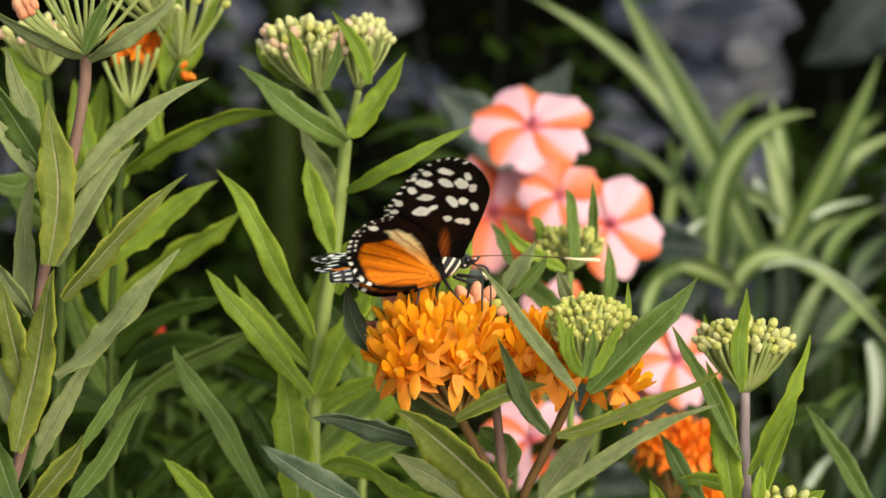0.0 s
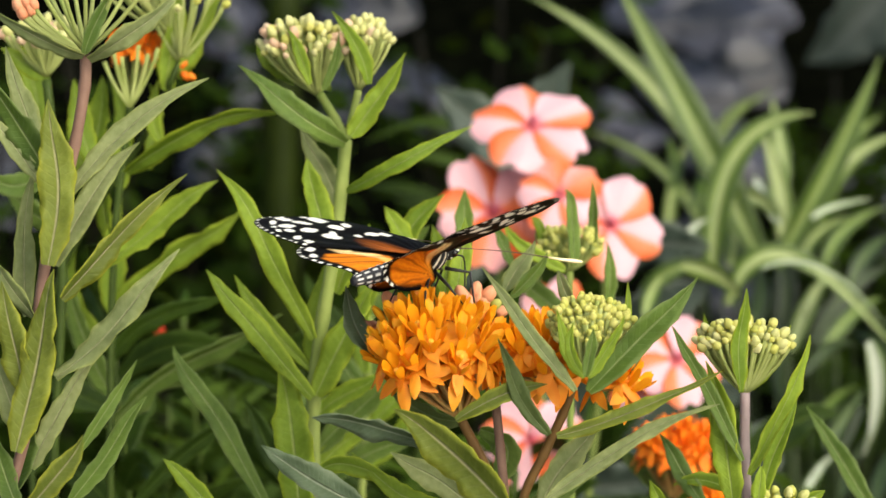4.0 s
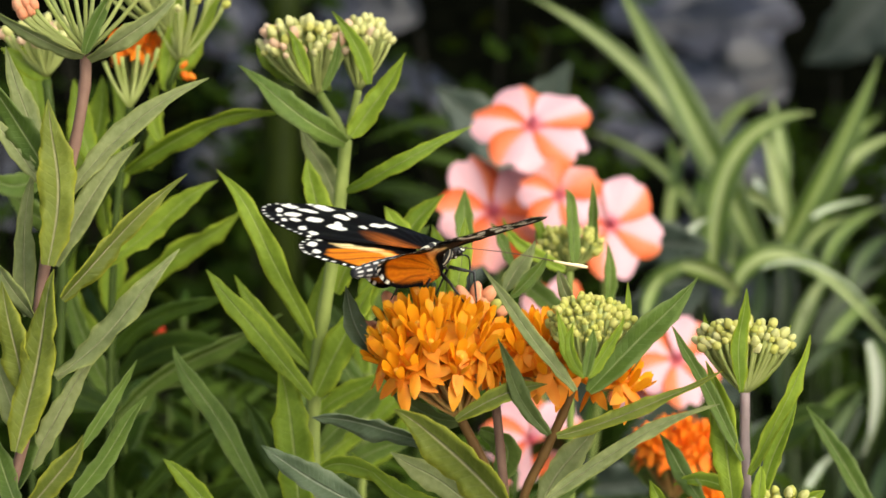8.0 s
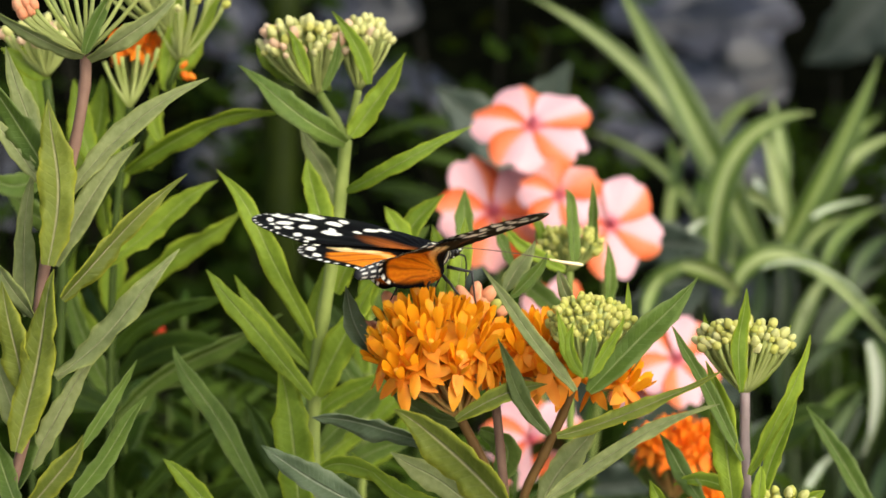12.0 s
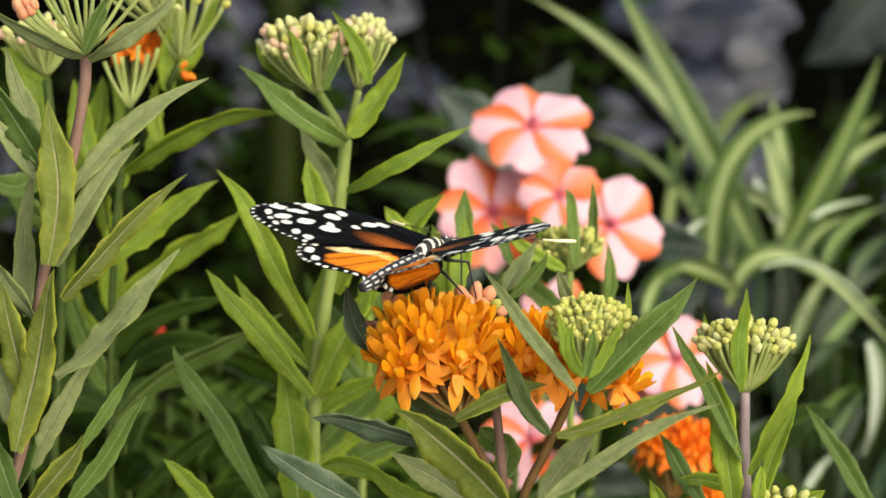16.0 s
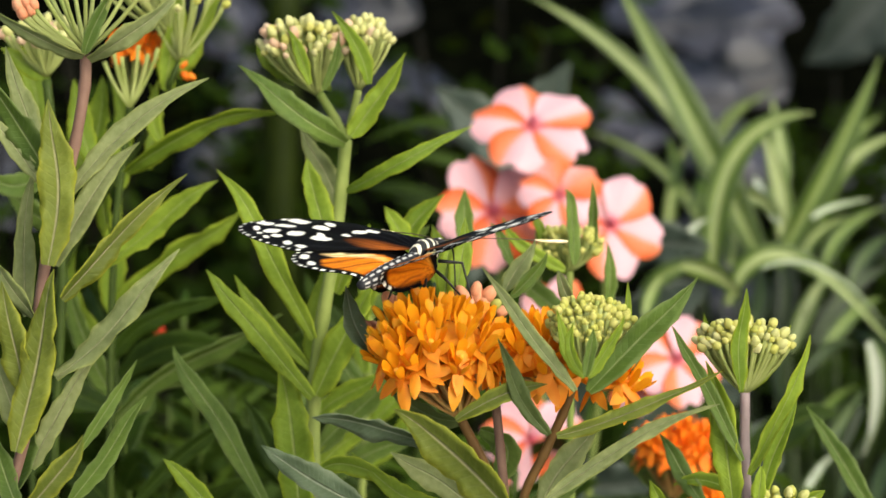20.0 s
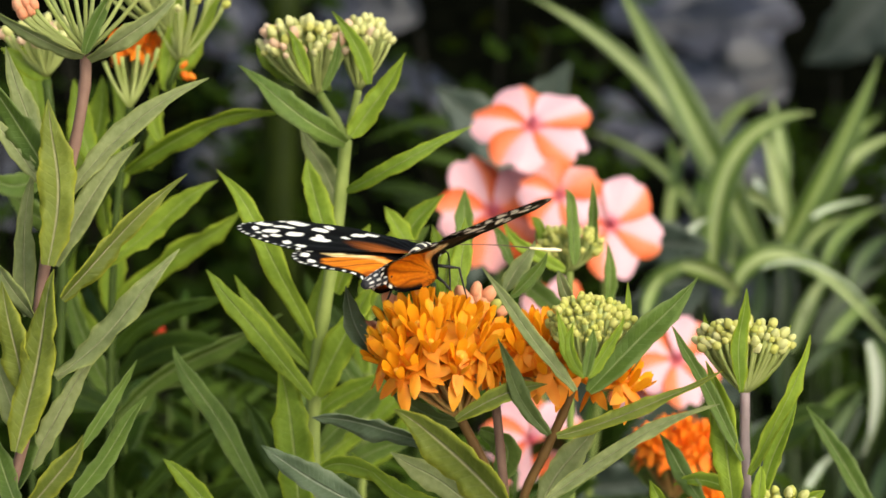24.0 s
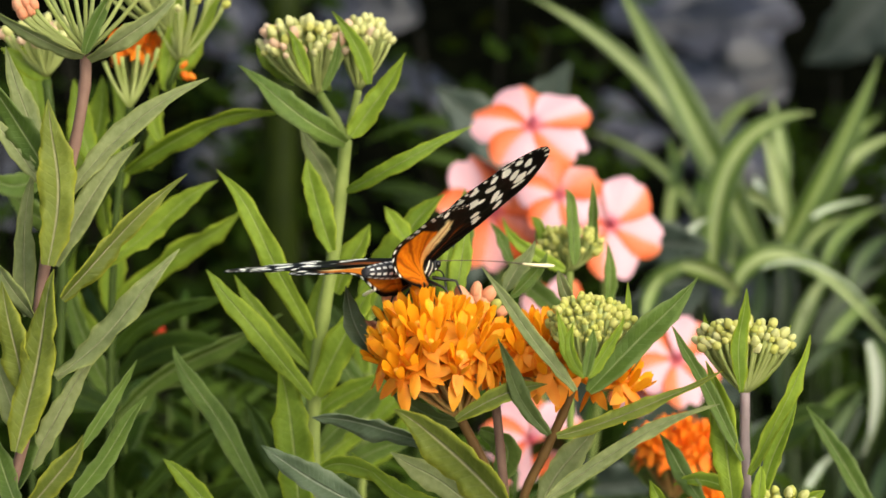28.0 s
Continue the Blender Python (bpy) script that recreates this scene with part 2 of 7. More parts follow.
# ---- building helpers ----
def mesh_of(name, verts, faces, mats, uvs=None, face_mats=None, colours=None, smooth=True):
    me = bpy.data.meshes.new(name)
    me.from_pydata([tuple(v) for v in verts], [], faces)
    for mt in mats:
        me.materials.append(mt)
    if smooth:
        me.polygons.foreach_set("use_smooth", [True] * len(me.polygons))
    if face_mats is not None:
        me.polygons.foreach_set("material_index", face_mats)
    if uvs is not None:
        layer = me.uv_layers.new(name="UVMap")
        idx = np.empty(len(me.loops), dtype=np.int32)
        me.loops.foreach_get("vertex_index", idx)
        layer.data.foreach_set("uv", np.asarray(uvs, dtype=np.float32)[idx].ravel())
    if colours is not None:
        at = me.color_attributes.new("Col", "FLOAT_COLOR", "POINT")
        at.data.foreach_set("color", np.asarray(colours, dtype=np.float32).ravel())
    me.update()
    return me


def thing(name, place, label, category, group="", kind=""):
    ob = new(name)
    ob.location = place
    ob.empty_display_size = 0.01
    return tagged(ob, label, category, group, kind)


def part(name, mesh, parent, label="", at=None):
    """Links a mesh as one part under a thing. at: its pose in the thing's space; without it the mesh is in world metres."""
    ob = new(name, mesh)
    ob.parent = parent
    if at is None:
        up_chain = Vector((0, 0, 0))
        p = parent
        while p is not None:
            up_chain += p.location
            p = p.parent
        ob.location = -up_chain
    else:
        ob.matrix_basis = at
    return tagged(ob, label) if label else ob


def curve_points(a, m, b, n):
    """Points on the bow that starts at a, passes m halfway and ends at b."""
    a, m, b = Vector(a), Vector(m), Vector(b)
    c = m * 2 - (a + b) * 0.5
    return [a * (1 - t) ** 2 + c * (2 * t * (1 - t)) + b * t * t for t in (i / n for i in range(n + 1))]


def blade(a, m, b, width, face, mat, seed, segs=14, fold=0.16, wave=0.05, foot=0.34, thick=0.00025, ribbon=False, roll=0.0):
    """A leaf blade along the bow a-m-b: lance-shaped outline, creased along the midrib, wavy rims, real thickness.
    face: how far it is turned about its own length, in degrees; roll: further turn from foot to tip."""
    rnd = random.Random(seed)
    pts = curve_points(a, m, b, segs)
    away = Vector((0, 1, 0))
    length = sum((pts[i + 1] - pts[i]).length for i in range(segs))
    ph1, ph2, ph3 = rnd.uniform(0, 6.3), rnd.uniform(0, 6.3), rnd.uniform(0, 6.3)
    skew = rnd.uniform(0.74, 0.95)
    lean = rnd.uniform(-0.10, 0.10)
    fold *= 1.0 if ribbon else rnd.uniform(0.6, 2.6)
    wave *= rnd.uniform(1.2, 3.0)
    roll += 0.0 if ribbon else rnd.uniform(-45, 45)
    swing = [0.0 if ribbon else rnd.uniform(-0.03, 0.03) * length for _ in range(2)]
    cols = (-1.0, -0.62, -0.28, 0.0, 0.28, 0.62, 1.0)
    verts, uvs = [], []
    n = len(cols)
    for side in (0, 1):
        for i, p in enumerate(pts):
            t = i / segs
            d = (pts[min(i + 1, segs)] - pts[max(i - 1, 0)]).normalized()
            s = d.cross(away)
            if s.length < 1e-4:
                s = Vector((1, 0, 0))
            s.normalize()
            s = Matrix.Rotation(radians(face + roll * (t - 0.5)), 3, d) @ s
            up = s.cross(d).normalized()
            if ribbon:
                w = (0.55 + 0.45 * min(1, t * 5)) * (1 - max(0, (t - 0.35) / 0.65) ** 1.7)
            else:
                w = foot * max(0.0, 1 - t * 3) + math.sin(math.pi * min(1, t ** skew)) ** 0.95 * (1.0 if t < 0.5 else 1 - 0.10 * (t - 0.5))
                w = max(w, 0.03) if t < 0.999 else 0.015
            w = max(w, 0.02) * width * 0.5
            p = p + s * (swing[0] * math.sin(t * 6.28) * t) + up * (swing[1] * math.sin(t * 7.5 + ph3) * t)
            for c in cols:
                ripple = wave * width * (abs(c) ** 2) * (math.sin(t * length * 420 + ph1 + c) + 0.6 * math.sin(t * length * 900 + ph2 - 2 * c))
                crease = fold * w * (abs(c) ** 1.3)
                rim = 1 + (0.09 * math.sin(t * length * 1300 + ph2 + 3 * c) * (abs(c) == 1.0) + lean * c + 0.10 * math.sin(t * length * 330 + ph3 + c) * (abs(c) > 0.5)) * (not ribbon)
                q = p + s * (c * w * rim) - up * (crease - ripple * (w / (width * 0.5)) )
                q = q - up * (thick * side)
                verts.append(q)
                uvs.append((c * 0.5 + 0.5, t))
    faces = []
    off = n * (segs + 1)
    for i in range(segs):
        for j in range(n - 1):
            v = i * n + j
            faces.append((v, v + 1, v + n + 1, v + n))
            faces.append((off + v, off + v + n, off + v + n + 1, off + v + 1))
        for j in (0, n - 1):
            v = i * n + j
            faces.append((v, v + n, off + v + n, off + v) if j == 0 else (v, off + v, off + v + n, v + n))
    return mesh_of("leaf", verts, faces, [mat], uvs)


def tube(pts, radii, mat, name="stem", sides=8, cap=True):
    """A round stem through the points with a radius at each."""
    verts, faces = [], []
    pts = [Vector(p) for p in pts]
    ref = Vector((0.31, 0.72, 0.2)).normalized()
    for i, p in enumerate(pts):
        d = (pts[min(i + 1, len(pts) - 1)] - pts[max(i - 1, 0)]).normalized()
        s = d.cross(ref)
        s = s.normalized() if s.length > 1e-3 else Vector((1, 0, 0))
        u = s.cross(d)
        for k in range(sides):
            a = 2 * math.pi * k / sides
            verts.append(p + (s * math.cos(a) + u * math.sin(a)) * radii[i])
    for i in range(len(pts) - 1):
        for k in range(sides):
            faces.append((i * sides + k, i * sides + (k + 1) % sides, (i + 1) * sides + (k + 1) % sides, (i + 1) * sides + k))
    if cap:
        faces.append(tuple(range(sides - 1, -1, -1)))
        faces.append(tuple((len(pts) - 1) * sides + k for k in range(sides)))
    return mesh_of(name, verts, faces, [mat])


def smooth_path(pts, per=5):
    """More points through the given ones, on a smooth curve that does not overshoot where their spacing changes."""
    pts = [Vector(p) for p in pts]
    out, last = [], len(pts) - 1

    def slope(i):
        a, b = pts[max(i - 1, 0)], pts[min(i + 1, last)]
        span = (pts[i] - a).length + (b - pts[i]).length
        return (b - a) / span

    for i in range(last):
        p, q = pts[i], pts[i + 1]
        k = (q - p).length
        m, n = slope(i) * k, slope(i + 1) * k
        for step in range(per):
            t = step / per
            out.append(p * (2 * t ** 3 - 3 * t * t + 1) + m * (t ** 3 - 2 * t * t + t) + q * (3 * t * t - 2 * t ** 3) + n * (t ** 3 - t * t))
    return out + [pts[-1]]


def stem(plant, pts, r0, r1, mat, name="stem"):
    """A stem from the ground up through pts (world metres), tapering from r0 to r1, with swollen joints."""
    path = smooth_path(pts)
    n = len(path) - 1
    radii = [(r0 + (r1 - r0) * i / n) * (1.12 if i % 5 == 0 and 0 < i < n else 1.0) for i in range(n + 1)]
    return part(name, tube(path, radii, mat), plant)


SEED = [100]


def leaf(plant, a, m, b, width, face=0.0, mat=None, fold=0.16, wave=0.05, roll=0.0):
    SEED[0] += 1
    return part("leaf", blade(a, m, b, width, face, mat or M_LEAF, SEED[0], fold=fold, wave=wave, roll=roll), plant)


def lathe(profile, sides, mat, name, squash=1.0):
    """A body turned round z: profile of (z, radius)."""
    verts, faces = [], []
    for z, r in profile:
        for k in range(sides):
            a = 2 * math.pi * k / sides
            verts.append((r * math.cos(a), r * math.sin(a) * squash, z))
    for i in range(len(profile) - 1):
        for k in range(sides):
            faces.append((i * sides + k, i * sides + (k + 1) % sides, (i + 1) * sides + (k + 1) % sides, (i + 1) * sides + k))
    faces.append(tuple(range(sides - 1, -1, -1)))
    faces.append(tuple((len(profile) - 1) * sides + k for k in range(sides)))
    return mesh_of(name, verts, faces, [mat])


def merge(pieces, name):
    """One mesh out of (verts, faces, slot) pieces."""
    verts, faces, slots = [], [], []
    for v, f, s in pieces:
        off = len(verts)
        verts += v
        faces += [tuple(i + off for i in q) for q in f]
        slots += [s] * len(f)
    return verts, faces, slots


def petal_piece(axis_m, length, width, curl, lift, slot, cup=0.25, broad=0.45, tip=0.12):
    """A small petal that starts at the origin, runs out along +x and curls; axis_m turns it into place. broad: where along it is widest."""
    v, f = [], []
    nl, nw = 7, 4
    for i in range(nl + 1):
        t = i / nl
        ang = lift + curl * t
        x = length * (math.sin(ang) - math.sin(lift)) / curl if abs(curl) > 1e-3 else length * t * math.cos(lift)
        z = length * (math.cos(lift) - math.cos(ang)) / curl if abs(curl) > 1e-3 else length * t * math.sin(lift)
        k = t / broad if t < broad else (1 - t) / (1 - broad)
        w = width * max(0.40 + 0.60 * math.sin(k * math.pi / 2) if t < broad else math.sin(k * math.pi / 2) ** 0.75, tip)
        for j in range(nw + 1):
            c = j / nw * 2 - 1
            v.append(axis_m @ Vector((x, c * w * 0.5, z + cup * w * c * c * 0.5)))
    for i in range(nl):
        for j in range(nw):
            a = i * (nw + 1) + j
            f.append((a, a + 1, a + nw + 2, a + nw + 1))
    n = len(v)
    v += [p + Vector((0, 0, -0.00018)) for p in v]
    f += [tuple(i + n for i in reversed(q)) for q in f]
    return v, f, slot


def floret_mesh(seed, petal, hood):
    """A milkweed floret: five broad lobes bent back towards the stalk, five upright hoods round a pale column; its stalk leaves along -z."""
    rnd = random.Random(seed)
    out = []
    for k in range(5):
        a = 2 * math.pi * k / 5 + rnd.uniform(-0.12, 0.12)
        turn = Matrix.Rotation(a, 3, "Z")
        out.append(petal_piece(turn, rnd.uniform(0.0078, 0.0092), rnd.uniform(0.0029, 0.0035), rnd.uniform(-0.75, 0.25), rnd.uniform(-0.65, -0.25), 0, cup=rnd.uniform(-0.3, 0.3), broad=0.5))
    for k in range(5):
        a = 2 * math.pi * (k + 0.5) / 5 + rnd.uniform(-0.1, 0.1)
        turn = Matrix.Rotation(a, 3, "Z")
        v, f, s = petal_piece(turn, rnd.uniform(0.0054, 0.0066), rnd.uniform(0.0022, 0.0027), rnd.uniform(0.0, 0.35), rnd.uniform(1.05, 1.30), 1, cup=0.8, broad=0.62, tip=0.35)
        out.append(([p + turn @ Vector((0.0012, 0, 0.0002)) for p in v], f, s))
    col_v, col_f = [], []
    for i, (z, r) in enumerate(((0, 0.0008), (0.002, 0.0007), (0.003, 0.0007), (0.0034, 0.0004))):
        for k in range(7):
            a = 2 * math.pi * k / 7
            col_v.append(Vector((r * math.cos(a), r * math.sin(a), z)))
    for i in range(3):
        for k in range(7):
            col_f.append((i * 7 + k, i * 7 + (k + 1) % 7, i * 7 + 7 + (k + 1) % 7, i * 7 + 7 + k))
    col_f.append(tuple(21 + k for k in range(7)))
    out.append((col_v, col_f, 2))
    v, f, s = merge(out, "floret")
    return mesh_of("floret", v, f, [petal, hood, M_COLUMN], face_mats=s)


FLORETS = [floret_mesh(s, M_PETAL, M_HOOD) for s in (1, 2, 3, 4, 7, 8, 9)]
FLORETS_RED = [floret_mesh(s, M_PETAL_RED, M_PETAL_RED) for s in (5, 6)]


def bud_mesh(mat, r, h, seed):
    """A closed bud: a five-ribbed drop, widest above the middle."""
    rnd = random.Random(seed)
    verts, faces = [], []
    sides, rings = 10, 8
    for i in range(rings + 1):
        t = i / rings
        rad = r * (0.30 + 0.70 * math.sin(math.pi * (0.10 + 0.82 * t ** 0.85)) ** 0.9) * (1 - 0.2 * t) if t < 1 else r * 0.15
        for k in range(sides):
            a = 2 * math.pi * k / sides
            q = rad * (1 + 0.17 * math.cos(5 * a + 0.5 * t) * (0.4 + 0.6 * t))
            verts.append((q * math.cos(a), q * math.sin(a), h * t))
    for i in range(rings):
        for k in range(sides):
            faces.append((i * sides + k, i * sides + (k + 1) % sides, (i + 1) * sides + (k + 1) % sides, (i + 1) * sides + k))
    faces.append(tuple(rings * sides + k for k in range(sides)))
    faces.append(tuple(range(sides - 1, -1, -1)))
    return mesh_of("bud", verts, faces, [mat])


BUDS = {"deep_red": bud_mesh(M_BUD_DEEP, 0.0022, 0.0060, 6), "red": bud_mesh(M_PETAL_RED, 0.0022, 0.0060, 5), "cream": bud_mesh(M_BUD, 0.0016, 0.0037, 1), "blush": bud_mesh(M_BUD_PINK, 0.0016, 0.0037, 2),
        "lime": bud_mesh(M_BUD_LIME, 0.0015, 0.0029, 3), "peach": bud_mesh(M_BUD_PEACH, 0.0026, 0.0066, 4)}


def aim(place, up_dir, spin=0.0, size=1.0):
    """A pose at place whose z runs along up_dir."""
    q = Vector(up_dir).normalized().to_track_quat("Z", "Y").to_matrix().to_4x4()
    return Matrix.Translation(place) @ q @ Matrix.Rotation(spin, 4, "Z") @ Matrix.Scale(size, 4)


def pedicel(plant, a, b, r, mat, bow=0.12):
    a, b = Vector(a), Vector(b)
    m = (a + b) * 0.5 + Vector((b.x - a.x, b.y - a.y, 0)) * bow
    return part("pedicel", tube(curve_points(a, m, b, 5), [r * 1.1, r, r * 0.9, r * 0.9, r, r * 1.2], mat, "pedicel", sides=6), plant)


def umbel_buds(plant, foot, centre, rx, ry, rz, count, kinds, r_stalk, seed, top=0.15, mat=None, size=1.0):
    """A dome of buds on stalks that spread from foot; the dome is an ellipsoid's upper side."""
    rnd = random.Random(seed)
    golden = math.pi * (3 - math.sqrt(5))
    foot, centre = Vector(foot), Vector(centre)
    for i in range(count):
        h = 1 - (1 - top) * (i + 0.5) / count
        a = i * golden + rnd.uniform(-0.2, 0.2)
        s = math.sqrt(max(0, 1 - h * h))
        p = centre + Vector((rx * s * math.cos(a), ry * s * math.sin(a), rz * h)) * rnd.uniform(0.72, 1.08)
        d = (p - foot).normalized()
        pedicel(plant, foot, p, r_stalk, mat or M_PEDICEL)
        m = aim(p - d * 0.0004, d * 0.7 + (p - centre).normalized() * 0.5, rnd.uniform(0, 6), size * rnd.uniform(0.6, 1.15))
        m.translation -= plant.location
        part("bud", BUDS[rnd.choice(kinds)], plant, at=m)


def umbel_florets(plant, foot, centre, rx, ry, rz, count, meshes, seed, top=-0.35, stalk=None, size=1.0, droop=0.25):
    rnd = random.Random(seed)
    golden = math.pi * (3 - math.sqrt(5))
    foot, centre = Vector(foot), Vector(centre)
    for i in range(count):
        h = 1 - (1 - top) * (i + 0.5) / count
        a = i * golden + rnd.uniform(-0.25, 0.25)
        s = math.sqrt(max(0, 1 - h * h))
        p = centre + Vector((rx * s * math.cos(a), ry * s * math.sin(a), rz * h)) * rnd.uniform(0.86, 1.02)
        out = (p - centre).normalized()
        face = (out * (0.55 + 0.5 * max(0.0, -h)) + Vector((rnd.uniform(-0.2, 0.2), rnd.uniform(-0.2, 0.2), 0.8))).normalized()
        pedicel(plant, foot, p, 0.0005, stalk or M_PEDICEL_TAN)
        m = aim(p, face, rnd.uniform(0, 6), size * rnd.uniform(0.9, 1.1))
        m.translation -= plant.location
        part("floret", rnd.choice(meshes), plant, at=m)


# ---- ground ----
def bank(y):
    """Height of the ground: a level bed, then a bank that rises behind it."""
    return max(0.0, min(1.0, 0.72 * (y - 1.95)))



def ground_sheet():
    """One sheet of soil, shade and a bounce strip in its colour, uneven near the bed, that reaches the horizon."""
    xs = [-400, -60, -12, -5] + [-3 + 0.15 * i for i in range(41)] + [5, 12, 60, 400]
    ys = [-400, -60, -12, -3] + [-1 + 0.1 * i for i in range(61)] + [7, 12, 60, 400]
    verts, faces = [], []
    for y in ys:
        for x in xs:
            verts.append((x, y, bank(y) + 0.03 * noise.noise((x * 2.1, y * 2.1, 0)) + 0.015 * noise.noise((x * 9, y * 9, 3))))
    n = len(xs)
    for j in range(len(ys) - 1):
        for i in range(n - 1):
            faces.append((j * n + i, j * n + i + 1, j * n + n + i + 1, j * n + n + i))
    return tagged(new("ground", mesh_of("ground", verts, faces, [M_SOIL])), "garden soil darkened for shade, with an added pale gravel strip that bounces light", "ground", kind="structure")


ground_sheet()


def boulder(x, y, z, sx, sy, sz, seed, label="grey weathered slate boulder in the bank"):
    """A weathered rock with ledges: a ball cut by random planes, its layers stepped."""
    rnd = random.Random(seed)
    bm = bmesh.new()
    bmesh.ops.create_icosphere(bm, subdivisions=4, radius=1.0)
    cuts = []
    for _ in range(11):
        v = Vector((rnd.uniform(-1, 1), rnd.uniform(-1, 1), rnd.uniform(-0.7, 1))).normalized()
        cuts.append((v, rnd.uniform(0.62, 0.85)))
    for v in bm.verts:
        p = v.co.copy()
        for c, dd in cuts:
            over = p.dot(c) - dd
            if over > 0:
                p -= c * over * 0.92
        lay = noise.noise((p.x * 0.7 + seed, p.y * 0.7, p.z * 6.0))
        p *= 1 + 0.07 * lay + 0.06 * noise.noise((p.x * 2.5, p.y * 2.5 + seed, p.z * 2.5)) + 0.025 * noise.noise((p.x * 8, p.y * 8, p.z * 8 + seed))
        v.co = Vector((p.x * sx, p.y * sy, p.z * sz))
    me = bpy.data.meshes.new("boulder")
    bm.to_mesh(me)
    bm.free()
    me.materials.append(M_ROCK)
    me.polygons.foreach_set("use_smooth", [True] * len(me.polygons))
    ob = new("boulder", me)
    ob.location = (x, y, z)
    ob.rotation_euler = (rnd.uniform(-0.15, 0.15), rnd.uniform(-0.2, 0.2), rnd.uniform(0, 6.28))
    return tagged(ob, label, "rock", "boulders of the bank")

def lone_bud(plant, at, along, kind, size):
    m = aim(at, along, 0.3, size)
    m.translation -= plant.location
    return part("bud", BUDS[kind], plant, at=m)


def ribbon(plant, a, m, b, width, face, mat=None):
    """A strap-shaped arching leaf, with its narrow green foot that rises from the plant's crown in the soil."""
    SEED[0] += 1
    strap = part("leaf", blade(a, m, b, width, face, mat or M_RIBBON, SEED[0], segs=18, fold=0.45, wave=0.0, ribbon=True), plant)
    a, m = Vector(a), Vector(m)
    x, y = plant.location.x, plant.location.y
    crown = Vector((x + 0.12 * (a.x - x), y + 0.12 * (a.y - y), bank(y) + 0.01))
    over = a + (m - a) * 0.25
    belly = Vector((x + 0.65 * (over.x - x), y + 0.65 * (over.y - y), crown.z + 0.55 * (over.z - crown.z)))
    # The foot takes the blade copy whose colours hold the shade.
    part("leaf_foot", blade(crown, belly, over, width * 0.32, face, M_RIBBON_SHADE, SEED[0], segs=12, fold=0.5, wave=0.0, ribbon=True), plant)
    return strap


def impatiens_petal(width, length, seed):
    """A broad heart-shaped petal in the xy plane, foot at the origin, running out along +y, notched at the end and gently cupped."""
    rnd = random.Random(seed)
    nl, nw = 10, 10
    verts, uvs, faces = [], [], []
    for skin in (0, 1):
        for i in range(nl + 1):
            t = i / nl
            for j in range(nw + 1):
                c = j / nw * 2 - 1
                half = width * 0.5 * (0.10 + 0.90 * math.sin(math.pi * 0.5 * min(1, t * 1.25)) ** 1.1)
                reach = length * (1 - 0.10 * math.exp(-(c / 0.22) ** 2) - 0.24 * abs(c) ** 3)
                x = half * c * (1 - 0.12 * max(0, t - 0.8) / 0.2)
                y = reach * t
                z = 0.10 * length * math.sin(t * 2.2) - 0.10 * length * t * t * (0.6 + abs(c)) + 0.03 * length * math.sin(c * 5 + seed) * t
                verts.append((x, y, z - 0.0004 * skin))
                uvs.append((c * 0.5 + 0.5, t))
    n = nw + 1
    off = n * (nl + 1)
    for i in range(nl):
        for j in range(nw):
            v = i * n + j
            faces.append((v, v + 1, v + n + 1, v + n))
            faces.append((off + v, off + v + n, off + v + n + 1, off + v + 1))
    return mesh_of("petal", verts, faces, [M_IMPATIENS], uvs)


PETALS = [impatiens_petal(0.92, 1.0, s) for s in (1, 2, 3)]
EYE_MESH = lathe([(0, 0.05), (0.05, 0.07), (0.1, 0.05), (0.13, 0.015)], 10, M_EYE_WHITE, "flower_eye")


def impatiens_flower(plant, at, radius, tilt, turn, spin):
    """A flat five-petalled flower that faces -y; tilt tips it up, turn swings it sideways. radius in metres."""
    base = Matrix.Translation(Vector(at) - plant.location) @ Matrix.Rotation(radians(turn), 4, "Z") @ Matrix.Rotation(radians(90 + tilt), 4, "X") @ Matrix.Rotation(radians(spin), 4, "Z")
    head = new("flower")
    head.parent = plant
    head.matrix_basis = base
    for k in range(5):
        m = Matrix.Rotation(radians(72 * k + 4 * math.sin(k * 7 + spin)), 4, "Z") @ Matrix.Translation((0, 0, 0.0006 * k)) @ Matrix.Scale(radius * (1.02 - 0.05 * (k % 2)), 4)
        part("petal", PETALS[k % 3], head, at=m)
    part("flower_eye", EYE_MESH, head, at=Matrix.Translation((0, 0, 0.004)) @ Matrix.Scale(radius * 0.9, 4))
    return head


